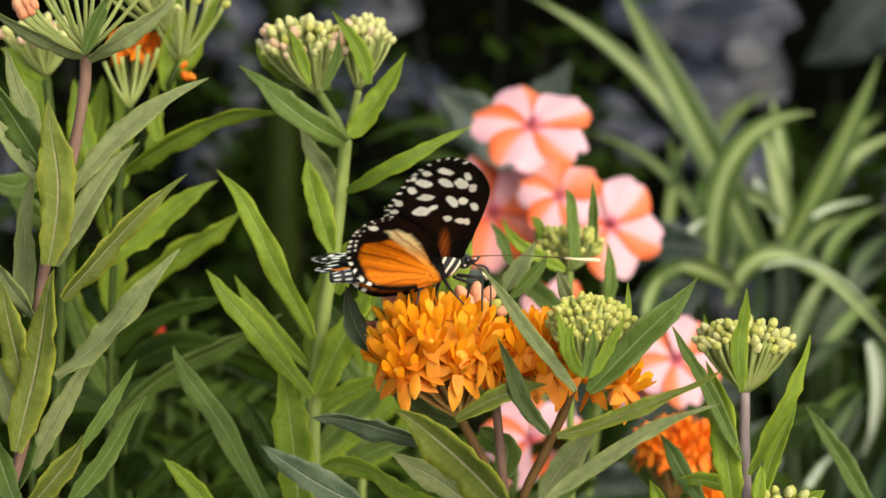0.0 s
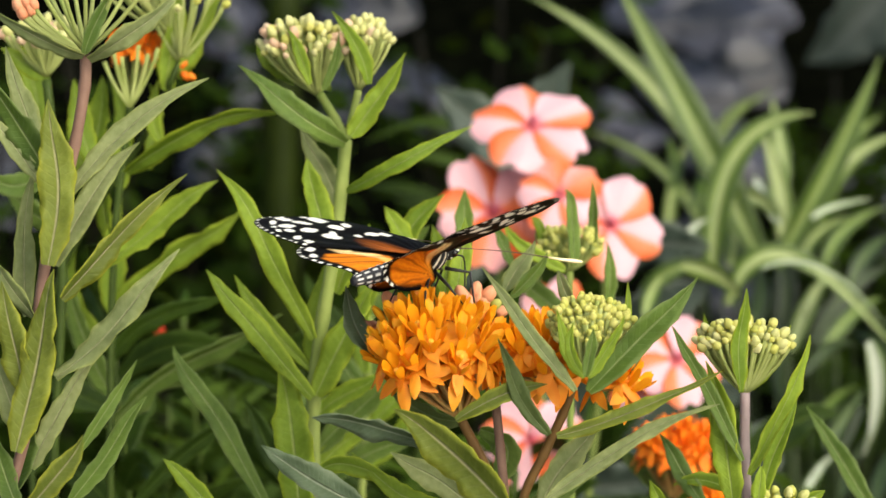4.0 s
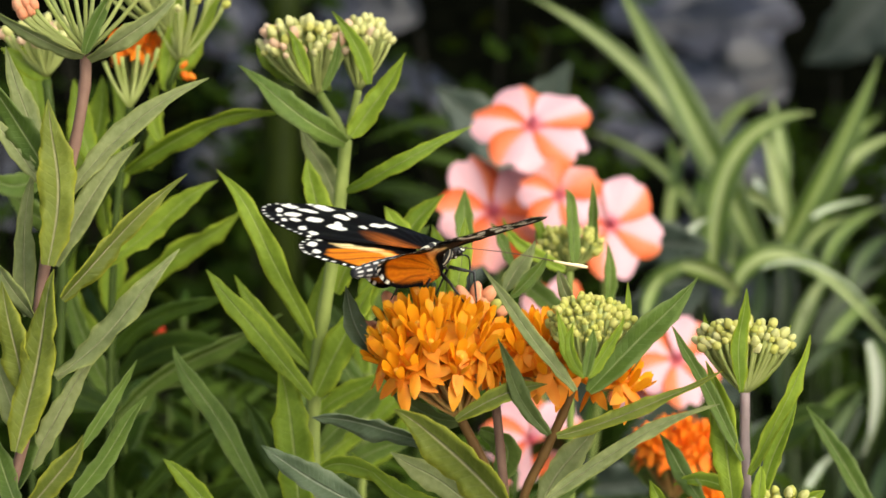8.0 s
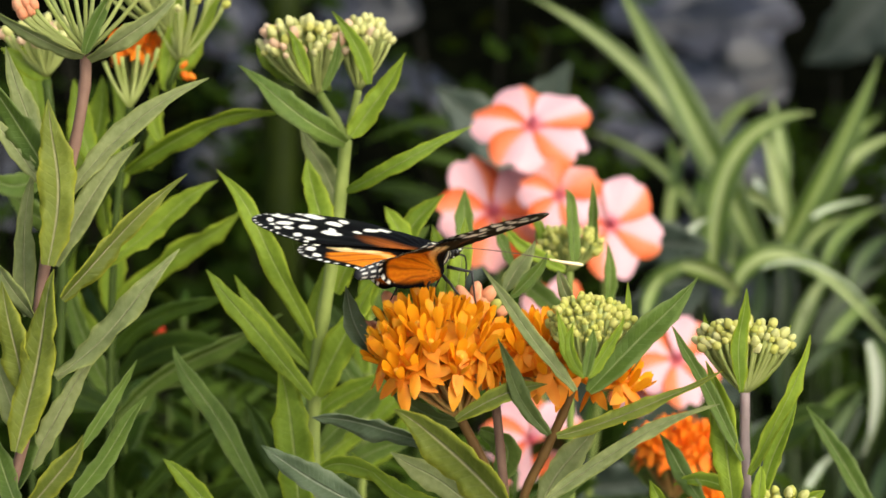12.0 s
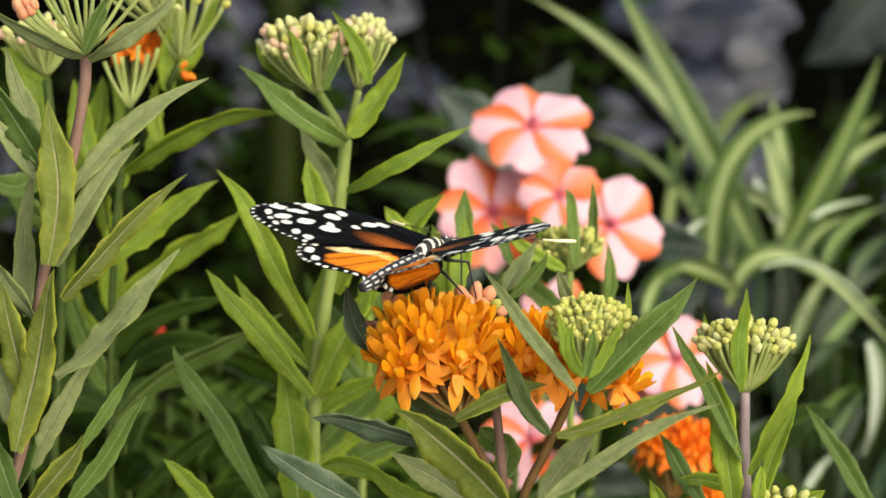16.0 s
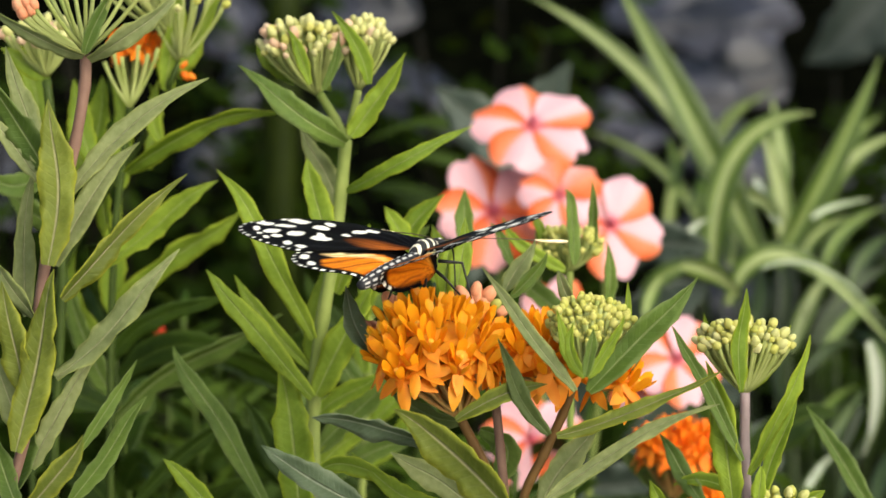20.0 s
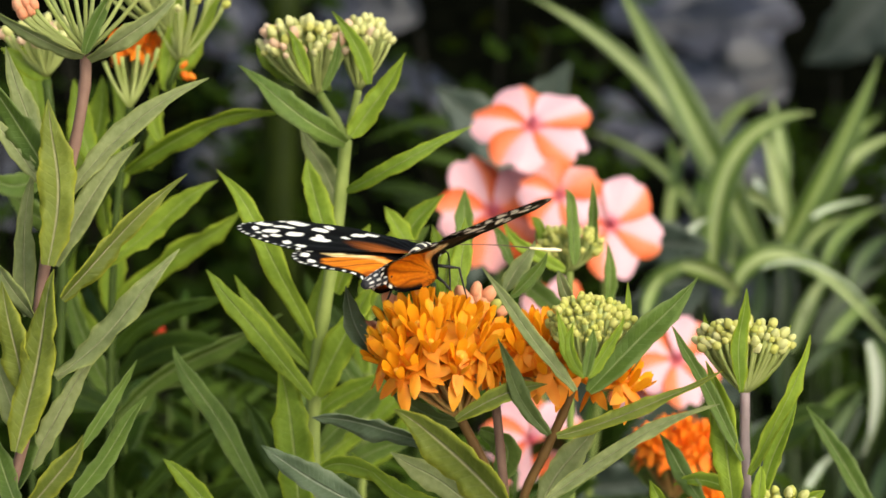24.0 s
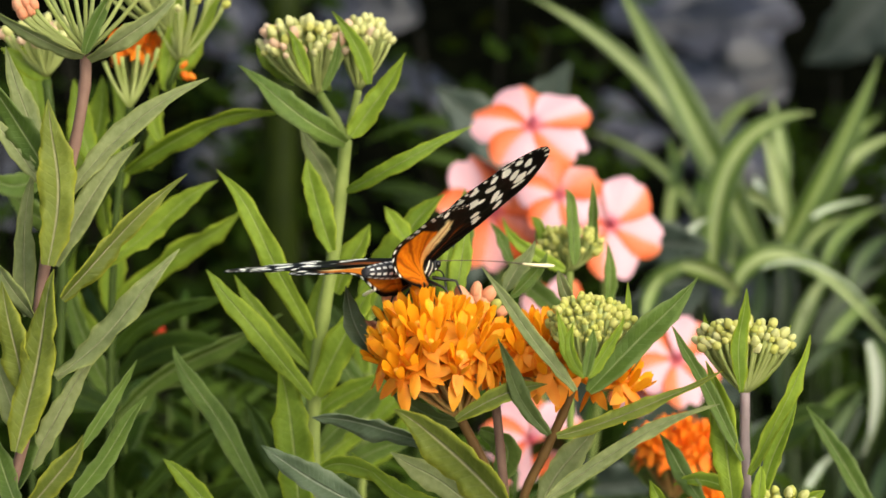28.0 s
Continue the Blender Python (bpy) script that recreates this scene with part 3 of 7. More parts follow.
def understorey_plant(x, y, height, seed, mat, leaf_len=0.06, leaf_wide=0.011, gap=0.011):
    """A leafy shoot from the ground: lance-shaped leaves in a spiral up the stem."""
    rnd = random.Random(seed)
    ob = thing("leafy_shoot", (x, y, 0), "leafy green milkweed shoot among the others, with shade in its colour", "milkweed", "understorey shoots")
    lean = Vector((rnd.uniform(-0.05, 0.05), rnd.uniform(-0.04, 0.04), 0))
    pts = [Vector((x, y, 0)), Vector((x, y, height * 0.5)) + lean * 0.4, Vector((x, y, height)) + lean]
    path = smooth_path(pts, 6)
    part("stem", tube(path, [0.0022 - 0.0012 * i / (len(path) - 1) for i in range(len(path))], M_STEM_SHADE, sides=6), ob)
    z, a = max(0.05, height - 0.30), rnd.uniform(0, 6)
    while z < height:
        t = z / height
        p = pts[0].lerp(pts[2], t) if t > 0.5 else Vector((x, y, z))
        k = leaf_len * rnd.uniform(0.75, 1.15) * (1.0 if t < 0.9 else 0.7)
        out_dir = Vector((math.cos(a), math.sin(a), 0))
        rise = rnd.uniform(0.35, 1.1)
        tip = p + out_dir * k * 0.8 + Vector((0, 0, k * rise * 0.6))
        mid = p.lerp(tip, 0.5) + Vector((0, 0, k * rnd.uniform(0.04, 0.14)))
        SEED[0] += 1
        side = out_dir.cross(Vector((0, 0, 1)))
        part("leaf", blade(p, mid, tip, leaf_wide * rnd.uniform(0.8, 1.2), rnd.uniform(-50, 50), mat, SEED[0], segs=8), ob)
        a += 2.4 + rnd.uniform(-0.3, 0.3)
        z += gap * rnd.uniform(0.8, 1.3)
    return ob


def dark_shrub(x, y, height, wide, seed):
    """A bush with shade put into its colours: forked branches with many small near-black leaves."""
    rnd = random.Random(seed)
    ob = thing("dark_shrub", (x, y, 0), "dark green shrub with shade put into its colour in front of the rocks", "shrub", "shrubs by the bank")
    verts, faces, uvs = [], [], []
    for k in range(9):
        a = rnd.uniform(0, 6.28)
        top = Vector((x + wide * rnd.uniform(0.2, 1) * math.cos(a), y + 0.6 * wide * rnd.uniform(0.2, 1) * math.sin(a), height * rnd.uniform(0.6, 1.0)))
        pts = [Vector((x, y, 0)), Vector((x, y, 0)).lerp(top, 0.5) + Vector((0, 0, height * 0.12)), top]
        path = smooth_path(pts, 6)
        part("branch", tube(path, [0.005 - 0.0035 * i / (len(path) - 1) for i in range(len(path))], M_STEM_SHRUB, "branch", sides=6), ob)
        for i in range(46):
            t = rnd.uniform(0.2, 1.0)
            p = path[min(len(path) - 1, int(t * (len(path) - 1)))] + Vector((rnd.uniform(-1, 1), rnd.uniform(-1, 1), rnd.uniform(-1, 1))) * 0.035
            d = Vector((rnd.uniform(-1, 1), rnd.uniform(-1, 1), rnd.uniform(-0.5, 0.7))).normalized()
            s = d.cross(Vector((rnd.uniform(-1, 1), rnd.uniform(-1, 1), 1))).normalized()
            ln, wd = rnd.uniform(0.025, 0.05), rnd.uniform(0.006, 0.012)
            nrm = s.cross(d)
            off = len(verts)
            for q, (u, v) in ((p, (0.5, 0)), (p + d * ln * 0.4 + s * wd, (1, 0.4)), (p + d * ln, (0.5, 1)), (p + d * ln * 0.4 - s * wd, (0, 0.4)), (p + d * ln * 0.45 + nrm * wd * 0.35, (0.5, 0.45))):
                verts.append(q)
                uvs.append((u, v))
            faces += [(off, off + 1, off + 4), (off + 1, off + 2, off + 4), (off + 2, off + 3, off + 4), (off + 3, off, off + 4)]
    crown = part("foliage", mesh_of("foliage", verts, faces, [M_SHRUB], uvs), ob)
    tagged(crown, "small green leaves with shade in their colour", kind="stuff")
    return ob


def background():
    rnd = random.Random(12)
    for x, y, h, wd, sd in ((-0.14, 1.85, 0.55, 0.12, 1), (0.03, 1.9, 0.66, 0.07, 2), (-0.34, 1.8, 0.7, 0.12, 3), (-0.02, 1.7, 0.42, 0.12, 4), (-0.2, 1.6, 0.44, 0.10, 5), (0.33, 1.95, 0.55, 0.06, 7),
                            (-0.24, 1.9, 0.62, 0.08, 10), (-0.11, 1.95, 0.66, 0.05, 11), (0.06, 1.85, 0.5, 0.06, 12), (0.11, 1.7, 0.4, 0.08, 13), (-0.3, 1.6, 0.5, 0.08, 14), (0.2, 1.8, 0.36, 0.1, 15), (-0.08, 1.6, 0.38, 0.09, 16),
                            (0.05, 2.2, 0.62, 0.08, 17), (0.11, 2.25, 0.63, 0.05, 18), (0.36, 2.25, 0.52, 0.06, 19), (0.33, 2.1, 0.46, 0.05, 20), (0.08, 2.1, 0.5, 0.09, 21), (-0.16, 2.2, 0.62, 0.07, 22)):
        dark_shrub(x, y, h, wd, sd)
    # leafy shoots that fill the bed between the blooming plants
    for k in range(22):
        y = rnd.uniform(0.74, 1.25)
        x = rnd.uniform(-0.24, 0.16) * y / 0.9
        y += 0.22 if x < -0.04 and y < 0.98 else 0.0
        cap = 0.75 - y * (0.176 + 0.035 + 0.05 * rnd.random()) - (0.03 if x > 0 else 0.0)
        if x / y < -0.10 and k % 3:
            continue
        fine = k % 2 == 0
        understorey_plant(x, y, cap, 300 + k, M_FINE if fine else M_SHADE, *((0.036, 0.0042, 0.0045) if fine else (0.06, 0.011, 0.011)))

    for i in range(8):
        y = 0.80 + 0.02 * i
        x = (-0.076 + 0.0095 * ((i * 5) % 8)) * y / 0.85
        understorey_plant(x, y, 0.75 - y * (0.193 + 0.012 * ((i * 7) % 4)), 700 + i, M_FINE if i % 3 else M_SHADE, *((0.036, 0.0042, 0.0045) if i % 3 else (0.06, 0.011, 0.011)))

# ---- the plants of the bed ----

tall_milkweed = thing("milkweed_plant", (-0.1005, 0.5659, 0.0), "tall leafy milkweed with a pinkish stem and closed buds", "milkweed", "milkweeds of the bed")
stem(tall_milkweed, [(-0.1005, 0.5659, 0.0), (-0.1007, 0.5659, 0.3246), (-0.1008, 0.5659, 0.5902), (-0.0976, 0.5684, 0.6045), (-0.0950, 0.5725, 0.6278), (-0.0924, 0.5757, 0.6460), (-0.0889, 0.5780, 0.6589), (-0.0857, 0.5804, 0.6725), (-0.0834, 0.5828, 0.6861), (-0.0832, 0.5840, 0.6932)], 0.0013, 0.0014, M_STEM_PINK)
leaf(tall_milkweed, (-0.0874, 0.5802, 0.6599), (-0.0747, 0.5827, 0.6745), (-0.0547, 0.5850, 0.6875), 0.0056, -25, M_GREY, roll=40)
leaf(tall_milkweed, (-0.0907, 0.5676, 0.6461), (-0.0885, 0.5712, 0.6665), (-0.0907, 0.5742, 0.6837), 0.0086, 10, M_OLIVE, wave=0.07)
leaf(tall_milkweed, (-0.0981, 0.5601, 0.6039), (-0.0932, 0.5637, 0.6244), (-0.0890, 0.5674, 0.6451), 0.0084, -12, M_OLIVE)
leaf(tall_milkweed, (-0.0886, 0.5721, 0.6373), (-0.0766, 0.5794, 0.6500), (-0.0603, 0.5871, 0.6645), 0.0056, 20, M_OLIVE)
leaf(tall_milkweed, (-0.0906, 0.5774, 0.6443), (-0.0824, 0.5801, 0.6596), (-0.0708, 0.5824, 0.6726), 0.0063, -15, M_GREY)
leaf(tall_milkweed, (-0.0897, 0.5689, 0.6192), (-0.0746, 0.5713, 0.6328), (-0.0611, 0.5742, 0.6489), 0.0060, -20, M_GREY, wave=0.10)
leaf(tall_milkweed, (-0.0844, 0.5660, 0.6024), (-0.0772, 0.5679, 0.6134), (-0.0713, 0.5697, 0.6236), 0.0031, 15, M_LEAF)
leaf(tall_milkweed, (-0.0880, 0.5696, 0.5885), (-0.0774, 0.5720, 0.6022), (-0.0694, 0.5741, 0.6139), 0.0046, -10, M_LEAF)
leaf(tall_milkweed, (-0.0952, 0.5539, 0.5916), (-0.0869, 0.5556, 0.6011), (-0.0822, 0.5569, 0.6087), 0.0055, 10, M_OLIVE)
leaf(tall_milkweed, (-0.0932, 0.5817, 0.6684), (-0.0982, 0.5840, 0.6814), (-0.1022, 0.5863, 0.6947), 0.0053, 25, M_GREY)
leaf(tall_milkweed, (-0.0923, 0.5774, 0.6670), (-0.0989, 0.5793, 0.6779), (-0.1080, 0.5815, 0.6902), 0.0075, -20, M_LEAF)
leaf(tall_milkweed, (-0.0930, 0.5767, 0.6631), (-0.0995, 0.5783, 0.6721), (-0.1067, 0.5799, 0.6812), 0.0041, 30, M_GREY)
leaf(tall_milkweed, (-0.0978, 0.5793, 0.6318), (-0.0986, 0.5823, 0.6488), (-0.0960, 0.5855, 0.6671), 0.0051, 20, M_GREY)
leaf(tall_milkweed, (-0.0962, 0.5643, 0.6162), (-0.0992, 0.5668, 0.6303), (-0.1018, 0.5689, 0.6421), 0.0066, -10, M_OLIVE)
leaf(tall_milkweed, (-0.0947, 0.5714, 0.6334), (-0.1008, 0.5728, 0.6411), (-0.1067, 0.5744, 0.6502), 0.0043, -15, M_GREY)
leaf(tall_milkweed, (-0.0978, 0.5667, 0.6063), (-0.1015, 0.5685, 0.6166), (-0.1048, 0.5705, 0.6282), 0.0053, 15, M_GREY)
leaf(tall_milkweed, (-0.0969, 0.5730, 0.5965), (-0.0896, 0.5756, 0.6109), (-0.0790, 0.5784, 0.6266), 0.0049, 10, M_GREY)
leaf(tall_milkweed, (-0.1009, 0.5700, 0.5905), (-0.0972, 0.5720, 0.6022), (-0.0946, 0.5741, 0.6139), 0.0061, -30, M_LEAF)
leaf(tall_milkweed, (-0.0989, 0.5637, 0.5895), (-0.1021, 0.5653, 0.5985), (-0.1054, 0.5671, 0.6089), 0.0055, 20, M_LEAF)
leaf(tall_milkweed, (-0.0834, 0.5820, 0.6931), (-0.0927, 0.5786, 0.6973), (-0.1054, 0.5839, 0.7042), 0.0041, -30, M_GREY)
leaf(tall_milkweed, (-0.0821, 0.5818, 0.6922), (-0.0716, 0.5769, 0.6988), (-0.0602, 0.5848, 0.7089), 0.0048, 25, M_GREY)
leaf(tall_milkweed, (-0.0823, 0.5760, 0.6940), (-0.0797, 0.5773, 0.7011), (-0.0751, 0.5788, 0.7100), 0.0036, 20, M_LEAF)
pedicel(tall_milkweed, (-0.0829, 0.5821, 0.6938), (-0.0930, 0.5733, 0.7129), 0.0006, M_PEDICEL)
lone_bud(tall_milkweed, (-0.0930, 0.5733, 0.7129), (-0.0116, 0.0032, 0.0183), "cream", 1.00)
pedicel(tall_milkweed, (-0.0829, 0.5821, 0.6938), (-0.0926, 0.5956, 0.7128), 0.0006, M_PEDICEL)
lone_bud(tall_milkweed, (-0.0926, 0.5956, 0.7128), (-0.0080, 0.0036, 0.0204), "cream", 1.00)
pedicel(tall_milkweed, (-0.0829, 0.5821, 0.6938), (-0.0875, 0.5788, 0.7100), 0.0006, M_PEDICEL)
lone_bud(tall_milkweed, (-0.0875, 0.5788, 0.7100), (-0.0052, 0.0028, 0.0160), "cream", 1.00)
pedicel(tall_milkweed, (-0.0829, 0.5821, 0.6938), (-0.0885, 0.5998, 0.7139), 0.0006, M_PEDICEL)
lone_bud(tall_milkweed, (-0.0885, 0.5998, 0.7139), (-0.0034, 0.0038, 0.0218), "cream", 1.00)
pedicel(tall_milkweed, (-0.0829, 0.5821, 0.6938), (-0.0811, 0.5715, 0.7143), 0.0006, M_PEDICEL)
lone_bud(tall_milkweed, (-0.0811, 0.5715, 0.7143), (0.0000, 0.0034, 0.0195), "cream", 1.00)
pedicel(tall_milkweed, (-0.0829, 0.5821, 0.6938), (-0.0805, 0.5860, 0.7160), 0.0006, M_PEDICEL)
lone_bud(tall_milkweed, (-0.0805, 0.5860, 0.7160), (0.0026, 0.0040, 0.0226), "cream", 1.00)
pedicel(tall_milkweed, (-0.0829, 0.5821, 0.6938), (-0.0792, 0.5951, 0.7102), 0.0006, M_PEDICEL)
lone_bud(tall_milkweed, (-0.0792, 0.5951, 0.7102), (0.0053, 0.0031, 0.0177), "cream", 1.00)
pedicel(tall_milkweed, (-0.0829, 0.5821, 0.6938), (-0.0733, 0.5757, 0.7154), 0.0006, M_PEDICEL)
lone_bud(tall_milkweed, (-0.0733, 0.5757, 0.7154), (0.0084, 0.0037, 0.0209), "cream", 1.00)
pedicel(tall_milkweed, (-0.0829, 0.5821, 0.6938), (-0.0728, 0.5976, 0.7127), 0.0006, M_PEDICEL)
lone_bud(tall_milkweed, (-0.0728, 0.5976, 0.7127), (0.0120, 0.0036, 0.0204), "cream", 1.00)
pedicel(tall_milkweed, (-0.0829, 0.5821, 0.6938), (-0.0669, 0.5813, 0.7124), 0.0006, M_PEDICEL)
lone_bud(tall_milkweed, (-0.0669, 0.5813, 0.7124), (0.0156, 0.0033, 0.0186), "cream", 1.00)
pedicel(tall_milkweed, (-0.0829, 0.5821, 0.6938), (-0.0942, 0.6007, 0.7071), 0.0006, M_PEDICEL)
lone_bud(tall_milkweed, (-0.0942, 0.6007, 0.7071), (-0.0088, 0.0027, 0.0153), "cream", 1.00)
pedicel(tall_milkweed, (-0.0874, 0.6120, 0.6909), (-0.1031, 0.6138, 0.7007), 0.0006, M_PEDICEL)
lone_bud(tall_milkweed, (-0.1031, 0.6138, 0.7007), (-0.0008, 0.0003, 0.0019), "peach", 0.55)
pedicel(tall_milkweed, (-0.0874, 0.6120, 0.6909), (-0.1012, 0.6139, 0.7015), 0.0006, M_PEDICEL)
lone_bud(tall_milkweed, (-0.1012, 0.6139, 0.7015), (-0.0008, 0.0003, 0.0019), "peach", 0.55)
pedicel(tall_milkweed, (-0.0874, 0.6120, 0.6909), (-0.1001, 0.6136, 0.6996), 0.0006, M_PEDICEL)
lone_bud(tall_milkweed, (-0.1001, 0.6136, 0.6996), (-0.0008, 0.0003, 0.0019), "peach", 0.55)
pedicel(tall_milkweed, (-0.0874, 0.6120, 0.6909), (-0.1020, 0.6134, 0.6988), 0.0006, M_PEDICEL)
lone_bud(tall_milkweed, (-0.1020, 0.6134, 0.6988), (-0.0008, 0.0003, 0.0019), "peach", 0.55)
pedicel(tall_milkweed, (-0.0874, 0.6120, 0.6909), (-0.0993, 0.6138, 0.7010), 0.0006, M_PEDICEL)
lone_bud(tall_milkweed, (-0.0993, 0.6138, 0.7010), (-0.0008, 0.0003, 0.0019), "peach", 0.55)

rear_milkweed = thing("milkweed_plant", (-0.0954, 0.6964, 0.0), "milkweed with a fading orange umbel behind the tall one", "milkweed", "milkweeds of the bed")
stem(rear_milkweed, [(-0.0954, 0.6964, 0.0), (-0.0953, 0.6964, 0.3044), (-0.0952, 0.6964, 0.5534), (-0.0951, 0.7046, 0.5996), (-0.0938, 0.7102, 0.6315), (-0.0910, 0.7144, 0.6554), (-0.0897, 0.7162, 0.6653)], 0.0011, 0.0011, M_STEM_SHADE)
umbel_florets(rear_milkweed, (-0.0910, 0.7261, 0.6638), (-0.0900, 0.7289, 0.6797), 0.0072, 0.0066, 0.0043, 14, FLORETS_RED, 11, top=0.10, size=0.62, stalk=M_PEDICEL)
pedicel(rear_milkweed, (-0.0892, 0.7121, 0.6655), (-0.0965, 0.7144, 0.6782), 0.0006, M_PEDICEL)
pedicel(rear_milkweed, (-0.0892, 0.7121, 0.6655), (-0.0940, 0.7149, 0.6813), 0.0006, M_PEDICEL)
pedicel(rear_milkweed, (-0.0892, 0.7121, 0.6655), (-0.0868, 0.7152, 0.6829), 0.0006, M_PEDICEL)
pedicel(rear_milkweed, (-0.0892, 0.7121, 0.6655), (-0.0841, 0.7148, 0.6805), 0.0006, M_PEDICEL)
pedicel(rear_milkweed, (-0.0892, 0.7121, 0.6655), (-0.0812, 0.7151, 0.6821), 0.0006, M_PEDICEL)
pedicel(rear_milkweed, (-0.0892, 0.7121, 0.6655), (-0.0916, 0.7147, 0.6797), 0.0006, M_PEDICEL)
lone_bud(rear_milkweed, (-0.0748, 0.7179, 0.6749), (0.0013, -0.0003, -0.0016), "red", 0.50)
lone_bud(rear_milkweed, (-0.0735, 0.7178, 0.6743), (0.0019, -0.0002, -0.0010), "red", 0.50)
lone_bud(rear_milkweed, (-0.0755, 0.7181, 0.6762), (0.0013, 0.0002, 0.0010), "red", 0.50)
leaf(rear_milkweed, (-0.0965, 0.7417, 0.6374), (-0.0957, 0.7465, 0.6529), (-0.0998, 0.7524, 0.6692), 0.0061, 14, M_LIME)
leaf(rear_milkweed, (-0.1069, 0.7419, 0.6382), (-0.1093, 0.7466, 0.6537), (-0.1107, 0.7524, 0.6692), 0.0057, 10, M_LIME)
leaf(rear_milkweed, (-0.1204, 0.7452, 0.6573), (-0.1238, 0.7497, 0.6712), (-0.1307, 0.7550, 0.6839), 0.0067, 14, M_LIME)
leaf(rear_milkweed, (-0.0816, 0.7468, 0.6664), (-0.0832, 0.7509, 0.6779), (-0.0822, 0.7562, 0.6910), 0.0064, 10, M_LIME)
leaf(rear_milkweed, (-0.0881, 0.7427, 0.6432), (-0.0861, 0.7472, 0.6571), (-0.0876, 0.7521, 0.6676), 0.0047, -10, M_LIME)
leaf(rear_milkweed, (-0.1002, 0.7133, 0.6491), (-0.1043, 0.7154, 0.6610), (-0.1059, 0.7175, 0.6730), 0.0072, 15, M_LIME)
leaf(rear_milkweed, (-0.1039, 0.7328, 0.6446), (-0.1009, 0.7354, 0.6594), (-0.1002, 0.7376, 0.6717), 0.0070, -20, M_LIME)
leaf(rear_milkweed, (-0.0800, 0.7170, 0.6698), (-0.0771, 0.7195, 0.6841), (-0.0759, 0.7223, 0.7001), 0.0066, 20, M_LIME)
leaf(rear_milkweed, (-0.0893, 0.7030, 0.6481), (-0.0683, 0.6952, 0.6615), (-0.0438, 0.7060, 0.6652), 0.0065, 30, M_LIME)
leaf(rear_milkweed, (-0.0935, 0.6886, 0.6240), (-0.0778, 0.6908, 0.6364), (-0.0627, 0.6927, 0.6472), 0.0067, -20, M_LIME)
leaf(rear_milkweed, (-0.1002, 0.7354, 0.6017), (-0.0766, 0.7386, 0.6199), (-0.0606, 0.7406, 0.6312), 0.0078, 20, M_LIME)
leaf(rear_milkweed, (-0.0985, 0.7389, 0.6216), (-0.1019, 0.7419, 0.6382), (-0.1002, 0.7448, 0.6548), 0.0068, -25, M_LIME)
leaf(rear_milkweed, (-0.0985, 0.7351, 0.6000), (-0.0985, 0.7380, 0.6166), (-0.0960, 0.7413, 0.6349), 0.0078, 20, M_LIME)
leaf(rear_milkweed, (-0.1007, 0.7425, 0.5845), (-0.0861, 0.7449, 0.5980), (-0.0622, 0.7461, 0.6047), 0.0063, 10, M_SHADE)
leaf(rear_milkweed, (-0.1002, 0.7293, 0.5668), (-0.0766, 0.7328, 0.5867), (-0.0479, 0.7351, 0.6000), 0.0093, 35, M_LEAF)
leaf(rear_milkweed, (-0.0972, 0.7213, 0.5790), (-0.1055, 0.7242, 0.5954), (-0.1105, 0.7276, 0.6151), 0.0077, -15, M_LEAF)
leaf(rear_milkweed, (-0.0930, 0.7351, 0.5424), (-0.0776, 0.7378, 0.5576), (-0.0605, 0.7397, 0.5685), 0.0063, 15, M_SHADE)
leaf(rear_milkweed, (-0.0998, 0.7431, 0.5879), (-0.1135, 0.7461, 0.6047), (-0.1101, 0.7491, 0.6216), 0.0072, 0, M_LIME)

budding_milkweed = thing("milkweed_plant", (-0.1030, 0.6384, 0.0), "milkweed with upright green buds and a touch of pink", "milkweed", "milkweeds of the bed")
stem(budding_milkweed, [(-0.1030, 0.6384, 0.0), (-0.1063, 0.6616, 0.3074), (-0.1085, 0.6771, 0.5588), (-0.1061, 0.6878, 0.6193), (-0.1077, 0.6932, 0.6503), (-0.1105, 0.6976, 0.6751)], 0.0013, 0.0013, M_STEM_SHADE)
umbel_buds(budding_milkweed, (-0.1105, 0.6977, 0.6759), (-0.1121, 0.6994, 0.6852), 0.0098, 0.0087, 0.0060, 24, ("cream", "blush"), 0.0006, 21, top=0.00, size=1.00)
leaf(budding_milkweed, (-0.1100, 0.6976, 0.6751), (-0.1171, 0.6984, 0.6798), (-0.1234, 0.6991, 0.6836), 0.0052, 20, M_LIME)
leaf(budding_milkweed, (-0.1077, 0.6932, 0.6503), (-0.1187, 0.6924, 0.6457), (-0.1266, 0.6932, 0.6503), 0.0072, 20, M_LEAF)
leaf(budding_milkweed, (-0.1108, 0.7102, 0.6315), (-0.1189, 0.7111, 0.6363), (-0.1253, 0.7122, 0.6427), 0.0074, -20, M_LEAF)

pale_milkweed = thing("milkweed_plant", (-0.0719, 0.6964, 0.0), "pale green budding milkweed at the back", "milkweed", "milkweeds of the bed")
stem(pale_milkweed, [(-0.0719, 0.6964, 0.0), (-0.1030, 0.7197, 0.2983), (-0.1238, 0.7351, 0.5424), (-0.1220, 0.7437, 0.5913), (-0.1069, 0.7398, 0.6266), (-0.0889, 0.7343, 0.6528), (-0.0784, 0.7172, 0.6714), (-0.0748, 0.7187, 0.6794)], 0.0010, 0.0010, M_STEM_SHADE)
umbel_buds(pale_milkweed, (-0.0755, 0.7184, 0.6778), (-0.0735, 0.7212, 0.6937), 0.0113, 0.0089, 0.0065, 16, ("cream", "lime"), 0.0006, 22, top=-0.10, size=1.00)
umbel_buds(pale_milkweed, (-0.0784, 0.7198, 0.6857), (-0.0873, 0.7217, 0.6969), 0.0097, 0.0089, 0.0049, 14, ("cream", "blush"), 0.0006, 23, top=-0.20, size=1.00)
